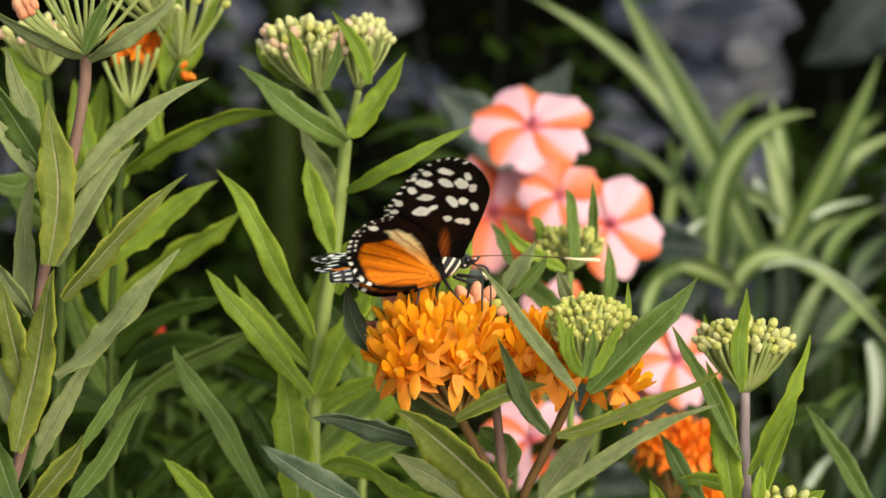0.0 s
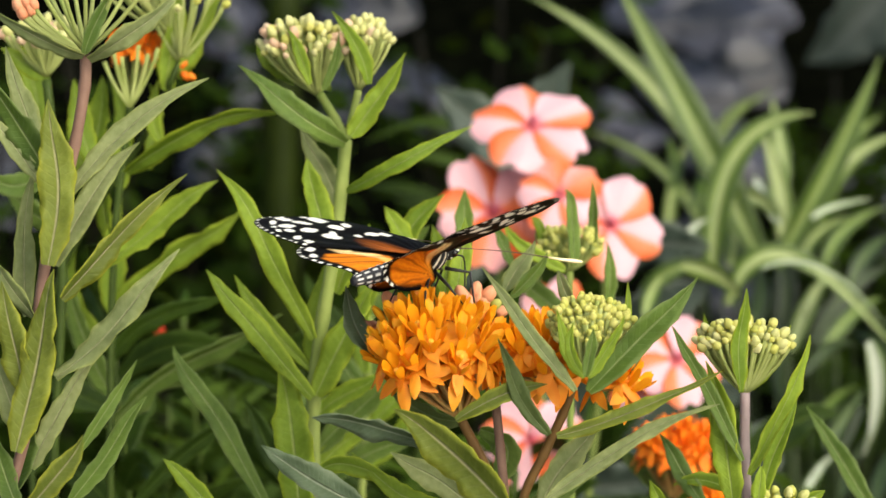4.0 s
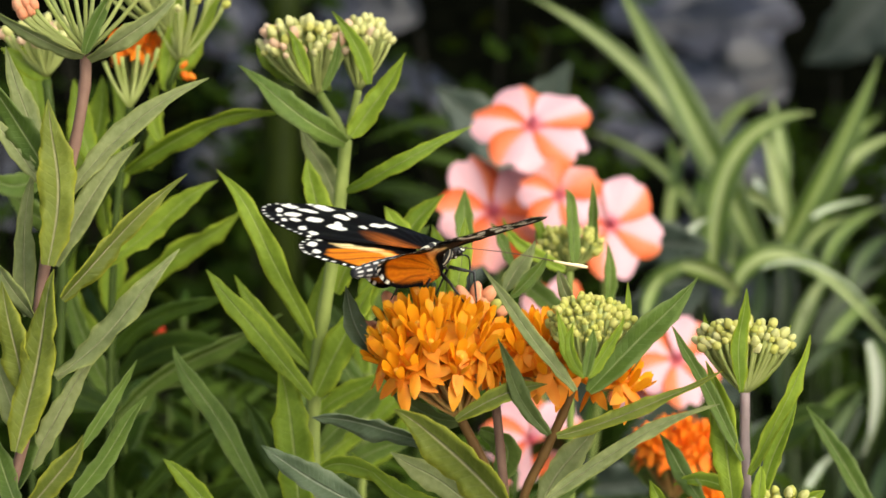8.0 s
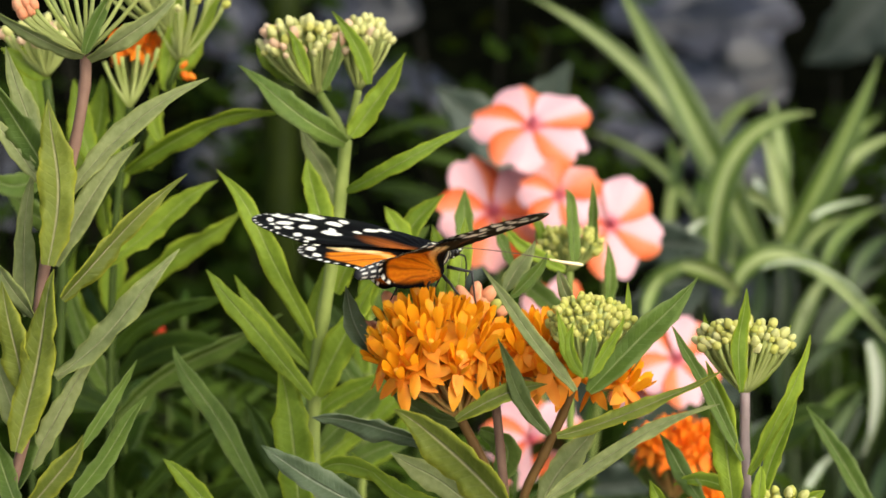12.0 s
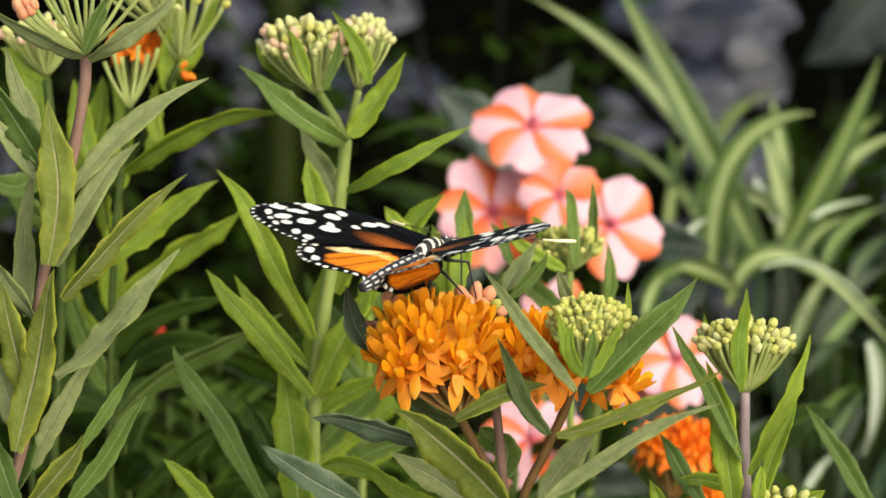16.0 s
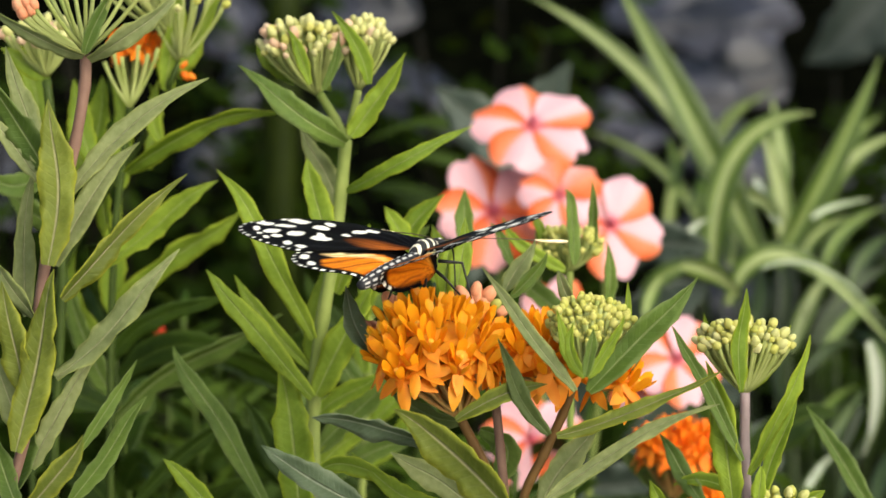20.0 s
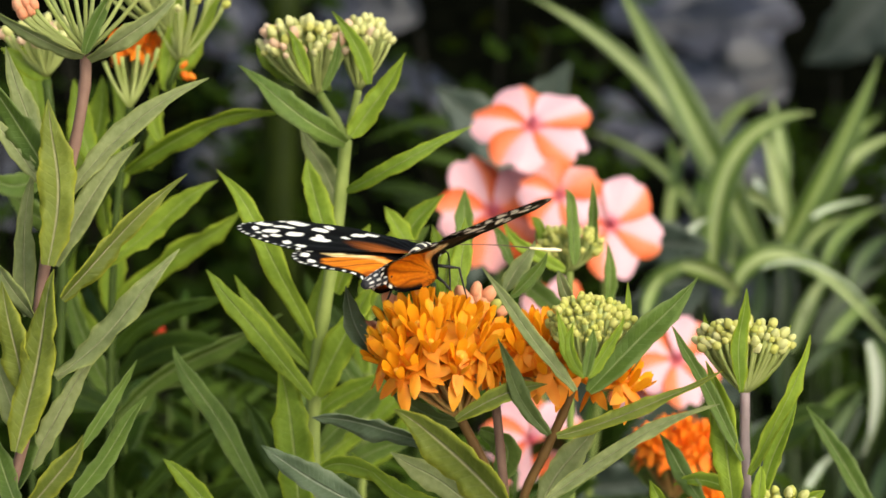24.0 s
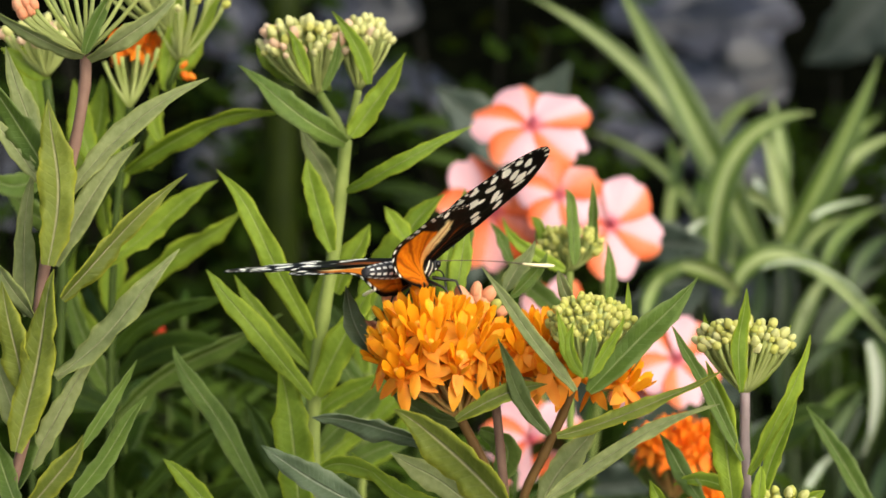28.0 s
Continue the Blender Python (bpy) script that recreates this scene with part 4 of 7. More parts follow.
leaf(pale_milkweed, (-0.0755, 0.7178, 0.6746), (-0.0703, 0.7195, 0.6841), (-0.0630, 0.7220, 0.6985), 0.0045, 20, M_LIME)
leaf(pale_milkweed, (-0.0760, 0.7225, 0.6724), (-0.0716, 0.7242, 0.6821), (-0.0691, 0.7259, 0.6917), 0.0051, -20, M_LIME)
leaf(pale_milkweed, (-0.0811, 0.7241, 0.6525), (-0.0844, 0.7258, 0.6622), (-0.0827, 0.7275, 0.6719), 0.0045, 10, M_LIME)

twin_bud_milkweed = thing("milkweed_plant", (-0.0350, 0.6577, 0.0), "light green milkweed with two domes of pale closed buds", "milkweed", "milkweeds of the bed")
stem(twin_bud_milkweed, [(-0.0350, 0.6577, 0.0), (-0.0349, 0.6577, 0.3104), (-0.0349, 0.6577, 0.5643), (-0.0349, 0.6631, 0.5944), (-0.0324, 0.6665, 0.6140), (-0.0294, 0.6697, 0.6321), (-0.0275, 0.6726, 0.6486), (-0.0263, 0.6748, 0.6610)], 0.0021, 0.0018, M_STEM_GREEN)
stem(twin_bud_milkweed, [(-0.0263, 0.6747, 0.6607), (-0.0291, 0.6758, 0.6664), (-0.0335, 0.6770, 0.6735)], 0.0014, 0.0012, M_STEM_GREEN, name="branch")
stem(twin_bud_milkweed, [(-0.0263, 0.6747, 0.6607), (-0.0248, 0.6757, 0.6660), (-0.0229, 0.6771, 0.6742)], 0.0012, 0.0011, M_STEM_GREEN, name="branch")
umbel_buds(twin_bud_milkweed, (-0.0340, 0.6769, 0.6730), (-0.0384, 0.6785, 0.6818), 0.0119, 0.0088, 0.0113, 84, ("cream", "cream", "blush", "lime"), 0.0005, 31, top=0.22, size=0.84)
umbel_buds(twin_bud_milkweed, (-0.0229, 0.6771, 0.6742), (-0.0213, 0.6789, 0.6842), 0.0076, 0.0064, 0.0089, 52, ("cream", "cream", "blush"), 0.0005, 32, top=0.28, size=0.84)
leaf(twin_bud_milkweed, (-0.0260, 0.6668, 0.6614), (-0.0403, 0.6604, 0.6713), (-0.0544, 0.6663, 0.6818), 0.0072, 22, M_LEAF, roll=30)
leaf(twin_bud_milkweed, (-0.0198, 0.6635, 0.6773), (-0.0231, 0.6653, 0.6876), (-0.0294, 0.6668, 0.6965), 0.0044, 15, M_LIME)
leaf(twin_bud_milkweed, (-0.0247, 0.6650, 0.6632), (-0.0169, 0.6669, 0.6736), (-0.0099, 0.6688, 0.6849), 0.0061, -15, M_LIME, wave=0.07)
leaf(twin_bud_milkweed, (-0.0257, 0.6684, 0.6480), (-0.0099, 0.6599, 0.6574), (0.0082, 0.6715, 0.6654), 0.0045, -25, M_LIME)
leaf(twin_bud_milkweed, (-0.0294, 0.6577, 0.6334), (-0.0340, 0.6602, 0.6475), (-0.0362, 0.6621, 0.6578), 0.0066, 12, M_LIME)
leaf(twin_bud_milkweed, (-0.0282, 0.6813, 0.6403), (-0.0329, 0.6833, 0.6517), (-0.0394, 0.6854, 0.6637), 0.0063, 20, M_GREY)
leaf(twin_bud_milkweed, (-0.0344, 0.6557, 0.6101), (-0.0473, 0.6552, 0.6361), (-0.0594, 0.6536, 0.6560), 0.0063, 15, M_LIME)
leaf(twin_bud_milkweed, (-0.0343, 0.6432, 0.5968), (-0.0508, 0.6466, 0.6162), (-0.0623, 0.6490, 0.6300), 0.0063, 20, M_LIME)
leaf(twin_bud_milkweed, (-0.0355, 0.6640, 0.5997), (-0.0488, 0.6665, 0.6137), (-0.0566, 0.6684, 0.6248), 0.0045, 30, M_LIME)
leaf(twin_bud_milkweed, (-0.0341, 0.6589, 0.5938), (-0.0268, 0.6615, 0.6088), (-0.0176, 0.6644, 0.6253), 0.0084, -20, M_LIME)
leaf(twin_bud_milkweed, (-0.0354, 0.6742, 0.5998), (-0.0348, 0.6763, 0.6120), (-0.0301, 0.6793, 0.6288), 0.0063, -30, M_LIME)
leaf(twin_bud_milkweed, (-0.0377, 0.6378, 0.5665), (-0.0398, 0.6418, 0.5888), (-0.0433, 0.6447, 0.6056), 0.0101, 12, M_LIME, wave=0.09)
leaf(twin_bud_milkweed, (-0.0458, 0.6474, 0.5633), (-0.0621, 0.6525, 0.5920), (-0.0720, 0.6553, 0.6083), 0.0061, 20, M_LEAF)
leaf(twin_bud_milkweed, (-0.0588, 0.6283, 0.5703), (-0.0656, 0.6296, 0.5775), (-0.0725, 0.6307, 0.5837), 0.0051, 12, M_LIME)
leaf(twin_bud_milkweed, (-0.0359, 0.6812, 0.5821), (-0.0274, 0.6823, 0.5883), (-0.0148, 0.6835, 0.5953), 0.0058, -20, M_LIME)
leaf(twin_bud_milkweed, (-0.0358, 0.6893, 0.5703), (-0.0230, 0.6915, 0.5828), (-0.0062, 0.6937, 0.5954), 0.0065, -20, M_LEAF)
leaf(twin_bud_milkweed, (-0.0227, 0.6871, 0.6154), (-0.0109, 0.6898, 0.6309), (0.0003, 0.6920, 0.6436), 0.0084, -25, M_LIME)
leaf(twin_bud_milkweed, (0.0190, 0.6886, 0.6240), (0.0167, 0.6897, 0.6302), (0.0132, 0.6906, 0.6356), 0.0032, 12, M_LEAF)
leaf(twin_bud_milkweed, (-0.0022, 0.6976, 0.6174), (-0.0014, 0.6990, 0.6253), (-0.0030, 0.7004, 0.6332), 0.0059, 12, M_LIME)
leaf(twin_bud_milkweed, (-0.0090, 0.6795, 0.6303), (-0.0127, 0.6806, 0.6361), (-0.0161, 0.6815, 0.6416), 0.0057, 25, M_LIME)
leaf(twin_bud_milkweed, (-0.0292, 0.6774, 0.6181), (-0.0251, 0.6790, 0.6273), (-0.0200, 0.6807, 0.6368), 0.0077, -30, M_LIME)
leaf(twin_bud_milkweed, (-0.0150, 0.6984, 0.6221), (-0.0102, 0.6992, 0.6269), (-0.0038, 0.7004, 0.6332), 0.0065, -12, M_LEAF)
leaf(twin_bud_milkweed, (0.0066, 0.6891, 0.6271), (0.0060, 0.6908, 0.6364), (0.0060, 0.6923, 0.6452), 0.0055, 15, M_LEAF)
leaf(twin_bud_milkweed, (-0.0358, 0.6879, 0.5624), (-0.0294, 0.6895, 0.5718), (-0.0150, 0.6904, 0.5765), 0.0053, -12, M_LIME)
leaf(twin_bud_milkweed, (-0.0381, 0.7161, 0.5495), (-0.0506, 0.7184, 0.5627), (-0.0589, 0.7213, 0.5790), 0.0077, 12, M_SHADE)
leaf(twin_bud_milkweed, (-0.0368, 0.7067, 0.5539), (-0.0204, 0.7087, 0.5652), (-0.0039, 0.7095, 0.5700), 0.0066, -12, M_LEAF)
leaf(twin_bud_milkweed, (-0.0352, 0.6615, 0.6775), (-0.0376, 0.6628, 0.6848), (-0.0412, 0.6641, 0.6922), 0.0033, 12, M_LIME)
leaf(twin_bud_milkweed, (-0.0319, 0.6652, 0.6756), (-0.0288, 0.6665, 0.6830), (-0.0276, 0.6678, 0.6907), 0.0025, -12, M_LEAF)
leaf(twin_bud_milkweed, (-0.0410, 0.6874, 0.6747), (-0.0480, 0.6884, 0.6808), (-0.0506, 0.6895, 0.6869), 0.0037, 12, M_LIME)
leaf(twin_bud_milkweed, (-0.0312, 0.6931, 0.6725), (-0.0351, 0.6942, 0.6786), (-0.0374, 0.6952, 0.6848), 0.0026, 12, M_LIME)

flowering_milkweed = thing("milkweed_plant", (0.0116, 0.5804, 0.0), "milkweed in bloom with golden-orange umbels and dark leaves", "milkweed", "milkweeds of the bed")
stem(flowering_milkweed, [(0.0116, 0.5804, 0.0), (0.0118, 0.5803, 0.3220), (0.0119, 0.5802, 0.5855), (0.0100, 0.5819, 0.5948), (0.0073, 0.5828, 0.6001), (0.0043, 0.5838, 0.6058)], 0.0012, 0.0012, M_STEM_BROWN)
stem(flowering_milkweed, [(0.0116, 0.5804, 0.0), (0.0161, 0.5803, 0.3220), (0.0190, 0.5802, 0.5855), (0.0244, 0.5825, 0.5981), (0.0285, 0.5840, 0.6067), (0.0308, 0.5850, 0.6127)], 0.0012, 0.0011, M_STEM_BROWN)
stem(flowering_milkweed, [(0.0116, 0.5804, 0.0), (0.0137, 0.5890, 0.3198), (0.0151, 0.5948, 0.5814), (0.0141, 0.5970, 0.5943), (0.0130, 0.5990, 0.6052)], 0.0012, 0.0012, M_STEM_PINK)
umbel_florets(flowering_milkweed, (0.0042, 0.5839, 0.6061), (-0.0014, 0.5868, 0.6208), 0.0138, 0.0119, 0.0098, 36, FLORETS, 41, top=-0.45, size=1.00)
umbel_florets(flowering_milkweed, (0.0302, 0.5875, 0.6102), (0.0232, 0.5892, 0.6186), 0.0096, 0.0090, 0.0082, 20, FLORETS, 42, top=-0.40, size=1.00)
umbel_florets(flowering_milkweed, (0.0348, 0.5890, 0.6118), (0.0409, 0.5892, 0.6131), 0.0052, 0.0054, 0.0041, 6, FLORETS, 43, top=-0.30, size=1.00)
pedicel(flowering_milkweed, (0.0043, 0.6015, 0.6024), (-0.0156, 0.6052, 0.6234), 0.0006, M_PEDICEL_TAN)
lone_bud(flowering_milkweed, (-0.0155, 0.6032, 0.6238), (-0.0263, 0.0006, 0.0035), "peach", 0.70)
pedicel(flowering_milkweed, (0.0043, 0.6015, 0.6024), (0.0056, 0.6066, 0.6297), 0.0006, M_PEDICEL_TAN)
lone_bud(flowering_milkweed, (0.0055, 0.6046, 0.6301), (-0.0017, 0.0006, 0.0035), "peach", 0.70)
pedicel(flowering_milkweed, (0.0043, 0.6015, 0.6024), (0.0078, 0.6068, 0.6308), 0.0006, M_PEDICEL_TAN)
lone_bud(flowering_milkweed, (0.0078, 0.6048, 0.6312), (0.0006, 0.0006, 0.0035), "peach", 0.63)
pedicel(flowering_milkweed, (0.0043, 0.6015, 0.6024), (0.0100, 0.6067, 0.6301), 0.0006, M_PEDICEL_TAN)
lone_bud(flowering_milkweed, (0.0100, 0.6047, 0.6305), (0.0028, 0.0006, 0.0035), "peach", 0.70)
pedicel(flowering_milkweed, (0.0043, 0.6015, 0.6024), (0.0121, 0.6064, 0.6286), 0.0006, M_PEDICEL_TAN)
lone_bud(flowering_milkweed, (0.0121, 0.6045, 0.6290), (0.0048, 0.0006, 0.0035), "lime", 0.90)
pedicel(flowering_milkweed, (0.0043, 0.6015, 0.6024), (0.0067, 0.6062, 0.6277), 0.0006, M_PEDICEL_TAN)
lone_bud(flowering_milkweed, (0.0067, 0.6043, 0.6281), (-0.0006, 0.0006, 0.0035), "peach", 0.70)
pedicel(flowering_milkweed, (0.0043, 0.6015, 0.6024), (0.0090, 0.6063, 0.6281), 0.0006, M_PEDICEL_TAN)
lone_bud(flowering_milkweed, (0.0090, 0.6044, 0.6285), (0.0018, 0.0006, 0.0035), "peach", 0.70)
pedicel(flowering_milkweed, (0.0043, 0.6015, 0.6024), (0.0111, 0.6061, 0.6267), 0.0006, M_PEDICEL_TAN)
lone_bud(flowering_milkweed, (0.0111, 0.6041, 0.6271), (0.0039, 0.0006, 0.0035), "lime", 0.90)
pedicel(flowering_milkweed, (0.0043, 0.6015, 0.6024), (0.0049, 0.6061, 0.6270), 0.0006, M_PEDICEL_TAN)
lone_bud(flowering_milkweed, (0.0049, 0.6042, 0.6274), (-0.0024, 0.0006, 0.0035), "lime", 0.90)
pedicel(flowering_milkweed, (0.0043, 0.6015, 0.6024), (0.0132, 0.6061, 0.6267), 0.0006, M_PEDICEL_TAN)
lone_bud(flowering_milkweed, (0.0132, 0.6041, 0.6271), (0.0060, 0.0006, 0.0035), "peach", 0.56)
pedicel(flowering_milkweed, (0.0043, 0.6015, 0.6024), (0.0035, 0.6063, 0.6281), 0.0006, M_PEDICEL_TAN)
lone_bud(flowering_milkweed, (0.0035, 0.6044, 0.6285), (-0.0037, 0.0006, 0.0035), "lime", 0.80)
pedicel(flowering_milkweed, (0.0043, 0.6015, 0.6024), (0.0081, 0.6065, 0.6293), 0.0006, M_PEDICEL_TAN)
lone_bud(flowering_milkweed, (0.0080, 0.6046, 0.6297), (0.0008, 0.0006, 0.0035), "peach", 0.63)
pedicel(flowering_milkweed, (0.0043, 0.6015, 0.6024), (-0.0120, 0.6002, 0.6295), 0.0006, M_PEDICEL_TAN)
lone_bud(flowering_milkweed, (-0.0120, 0.6002, 0.6295), (-0.002, 0.0006, 0.0035), "peach", 0.72)
pedicel(flowering_milkweed, (0.0043, 0.6015, 0.6024), (-0.0103, 0.6000, 0.6281), 0.0006, M_PEDICEL_TAN)
lone_bud(flowering_milkweed, (-0.0103, 0.6000, 0.6281), (-0.001, 0.0006, 0.0035), "peach", 0.72)
pedicel(flowering_milkweed, (0.0043, 0.6015, 0.6024), (-0.0178, 0.5992, 0.6241), 0.0006, M_PEDICEL_TAN)
lone_bud(flowering_milkweed, (-0.0178, 0.5992, 0.6241), (-0.008, 0.0006, 0.0045), "peach", 0.72)
leaf(flowering_milkweed, (0.0023, 0.6198, 0.6253), (0.0046, 0.6238, 0.6365), (0.0054, 0.6287, 0.6471), 0.0052, 10, M_LIME)
leaf(flowering_milkweed, (0.0006, 0.6198, 0.6253), (0.0009, 0.6233, 0.6337), (0.0023, 0.6276, 0.6412), 0.0048, -12, M_LIME)
leaf(flowering_milkweed, (0.0326, 0.5660, 0.6201), (0.0282, 0.5674, 0.6276), (0.0262, 0.5688, 0.6355), 0.0031, 10, M_LIME)
leaf(flowering_milkweed, (0.0325, 0.5602, 0.6215), (0.0292, 0.5613, 0.6276), (0.0298, 0.5624, 0.6339), 0.0026, -10, M_LIME)
leaf(flowering_milkweed, (0.0334, 0.5660, 0.6201), (0.0380, 0.5672, 0.6269), (0.0419, 0.5685, 0.6340), 0.0029, 10, M_LIME)
leaf(flowering_milkweed, (0.0323, 0.5563, 0.6224), (0.0335, 0.5574, 0.6284), (0.0341, 0.5582, 0.6335), 0.0026, 0, M_LEAF)
umbel_buds(flowering_milkweed, (0.0331, 0.5739, 0.6189), (0.0345, 0.5761, 0.6302), 0.0092, 0.0079, 0.0068, 250, ("lime",), 0.0005, 44, top=-0.35, size=0.62)
umbel_buds(flowering_milkweed, (0.0331, 0.5739, 0.6189), (0.0345, 0.5761, 0.6298), 0.0068, 0.0060, 0.0054, 90, ("lime",), 0.0005, 45, top=-0.30, size=0.70)
leaf(flowering_milkweed, (0.0305, 0.5655, 0.6170), (0.0188, 0.5680, 0.6314), (0.0089, 0.5705, 0.6453), 0.0036, 20, M_GREY)
leaf(flowering_milkweed, (0.0338, 0.5674, 0.6162), (0.0466, 0.5697, 0.6295), (0.0592, 0.5720, 0.6424), 0.0068, -12, M_LEAF)
leaf(flowering_milkweed, (0.0265, 0.5695, 0.6053), (0.0449, 0.5705, 0.6110), (0.0654, 0.5723, 0.6209), 0.0037, -30, M_OLIVE, wave=0.12)
leaf(flowering_milkweed, (0.0227, 0.5706, 0.5882), (0.0426, 0.5730, 0.6019), (0.0650, 0.5748, 0.6121), 0.0038, -25, M_GREY, wave=0.08)
leaf(flowering_milkweed, (0.0247, 0.5686, 0.6058), (0.0172, 0.5704, 0.6162), (0.0126, 0.5725, 0.6278), 0.0042, 10, M_DEEP)
leaf(flowering_milkweed, (0.0032, 0.5701, 0.6088), (0.0133, 0.5711, 0.6144), (0.0243, 0.5716, 0.6172), 0.0046, -25, M_OLIVE)
leaf(flowering_milkweed, (0.0034, 0.5631, 0.6032), (-0.0175, 0.5641, 0.6093), (-0.0303, 0.5645, 0.6114), 0.0055, -25, M_BLUE, wave=0.07)
leaf(flowering_milkweed, (0.0155, 0.5510, 0.5924), (0.0021, 0.5533, 0.6057), (-0.0114, 0.5550, 0.6153), 0.0104, -15, M_OLIVE)
leaf(flowering_milkweed, (-0.0172, 0.5511, 0.5931), (-0.0306, 0.5523, 0.6000), (-0.0413, 0.5536, 0.6072), 0.0066, 15, M_BLUE, wave=0.08)
leaf(flowering_milkweed, (-0.0154, 0.5960, 0.6172), (-0.0211, 0.5974, 0.6253), (-0.0239, 0.5992, 0.6353), 0.0056, 30, M_BLUE)
leaf(flowering_milkweed, (0.0043, 0.5935, 0.6030), (-0.0047, 0.5938, 0.6050), (-0.0129, 0.5948, 0.6104), 0.0058, -20, M_DEEP)
leaf(flowering_milkweed, (0.0403, 0.5820, 0.6244), (0.0430, 0.5832, 0.6310), (0.0439, 0.5846, 0.6389), 0.0027, 10, M_LIME)
leaf(flowering_milkweed, (0.0322, 0.6081, 0.6281), (0.0298, 0.6089, 0.6329), (0.0284, 0.6097, 0.6373), 0.0033, 0, M_GREY)
leaf(flowering_milkweed, (0.0171, 0.6184, 0.6289), (0.0221, 0.6192, 0.6338), (0.0261, 0.6203, 0.6400), 0.0036, 10, M_LEAF)
leaf(flowering_milkweed, (0.0162, 0.6382, 0.6265), (0.0199, 0.6394, 0.6330), (0.0240, 0.6405, 0.6394), 0.0046, -10, M_GREY)
leaf(flowering_milkweed, (0.0241, 0.5900, 0.5834), (0.0296, 0.5917, 0.5929), (0.0379, 0.5934, 0.6023), 0.0076, 10, M_GREY)
leaf(flowering_milkweed, (0.0094, 0.6126, 0.5961), (0.0164, 0.6116, 0.5905), (0.0108, 0.6096, 0.5793), 0.0073, 10, M_LEAF)
leaf(flowering_milkweed, (0.0427, 0.5944, 0.6084), (0.0461, 0.5955, 0.6145), (0.0472, 0.5969, 0.6226), 0.0038, 20, M_GREY)
leaf(flowering_milkweed, (-0.0133, 0.6104, 0.5835), (-0.0261, 0.6111, 0.5877), (-0.0317, 0.6104, 0.5835), 0.0047, 0, M_LIME)
leaf(flowering_milkweed, (0.0063, 0.5900, 0.5834), (-0.0033, 0.5912, 0.5902), (-0.0129, 0.5922, 0.5956), 0.0063, 10, M_GREY)
leaf(flowering_milkweed, (0.0204, 0.5995, 0.5793), (0.0301, 0.6004, 0.5848), (0.0427, 0.6019, 0.5930), 0.0051, 20, M_LEAF)
leaf(flowering_milkweed, (0.0023, 0.6091, 0.5766), (-0.0119, 0.6099, 0.5807), (-0.0232, 0.6116, 0.5905), 0.0052, 20, M_LIME)

back_shoot = thing("milkweed_plant", (-0.0403, 0.7738, 0.0), "bright green milkweed shoot in soft shade among the others", "milkweed", "milkweeds of the bed")
stem(back_shoot, [(-0.0403, 0.7738, 0.0), (-0.0317, 0.7738, 0.2923), (-0.0259, 0.7738, 0.5315), (-0.0241, 0.7798, 0.5652), (-0.0232, 0.7841, 0.5900)], 0.0013, 0.0011, M_STEM_GREEN)
leaf(back_shoot, (-0.0232, 0.7791, 0.5616), (-0.0331, 0.7816, 0.5758), (-0.0475, 0.7841, 0.5900), 0.0073, 12, M_LEAF)
leaf(back_shoot, (-0.0232, 0.7779, 0.5546), (-0.0115, 0.7801, 0.5670), (0.0029, 0.7816, 0.5758), 0.0073, -20, M_LIME)
leaf(back_shoot, (-0.0247, 0.7992, 0.5606), (-0.0155, 0.8025, 0.5787), (-0.0118, 0.8050, 0.5933), 0.0078, -12, M_LEAF)
leaf(back_shoot, (-0.0235, 0.7615, 0.5767), (-0.0253, 0.7645, 0.5940), (-0.0165, 0.7670, 0.6078), 0.0065, -20, M_LIME)
leaf(back_shoot, (-0.0241, 0.7766, 0.5475), (-0.0349, 0.7788, 0.5599), (-0.0547, 0.7798, 0.5652), 0.0076, 20, M_LEAF)
leaf(back_shoot, (-0.0253, 0.8207, 0.5671), (-0.0385, 0.8233, 0.5820), (-0.0461, 0.8260, 0.5969), 0.0076, 12, M_SHADE)
leaf(back_shoot, (-0.0241, 0.7757, 0.5422), (-0.0115, 0.7779, 0.5546), (-0.0025, 0.7788, 0.5599), 0.0073, -12, M_LIME)
leaf(back_shoot, (-0.0241, 0.8116, 0.5730), (-0.0119, 0.8135, 0.5840), (0.0011, 0.8142, 0.5877), 0.0069, -20, M_LEAF)
leaf(back_shoot, (-0.0241, 0.8135, 0.5840), (-0.0157, 0.8161, 0.5987), (-0.0082, 0.8181, 0.6097), 0.0069, -12, M_LEAF)
leaf(back_shoot, (-0.0269, 0.8032, 0.5252), (-0.0418, 0.8051, 0.5362), (-0.0586, 0.8061, 0.5417), 0.0076, 12, M_SHADE)

back_ribbons = thing("spider_plant", (-0.0078, 1.4025, 0.0), "spider plant before the rocks, deep shade put into its colour", "spider plant", "spider plants of the bed")
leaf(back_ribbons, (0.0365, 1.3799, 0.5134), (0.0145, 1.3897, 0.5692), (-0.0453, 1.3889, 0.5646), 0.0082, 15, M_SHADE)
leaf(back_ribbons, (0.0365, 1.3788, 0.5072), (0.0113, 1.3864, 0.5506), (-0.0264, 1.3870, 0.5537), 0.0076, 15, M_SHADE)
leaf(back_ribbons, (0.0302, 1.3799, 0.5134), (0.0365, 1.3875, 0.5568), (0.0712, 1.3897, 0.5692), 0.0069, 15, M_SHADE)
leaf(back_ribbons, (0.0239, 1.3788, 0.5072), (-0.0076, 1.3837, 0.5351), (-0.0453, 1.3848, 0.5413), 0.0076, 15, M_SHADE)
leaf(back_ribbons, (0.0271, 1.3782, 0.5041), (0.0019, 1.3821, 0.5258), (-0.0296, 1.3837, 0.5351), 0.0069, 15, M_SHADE)

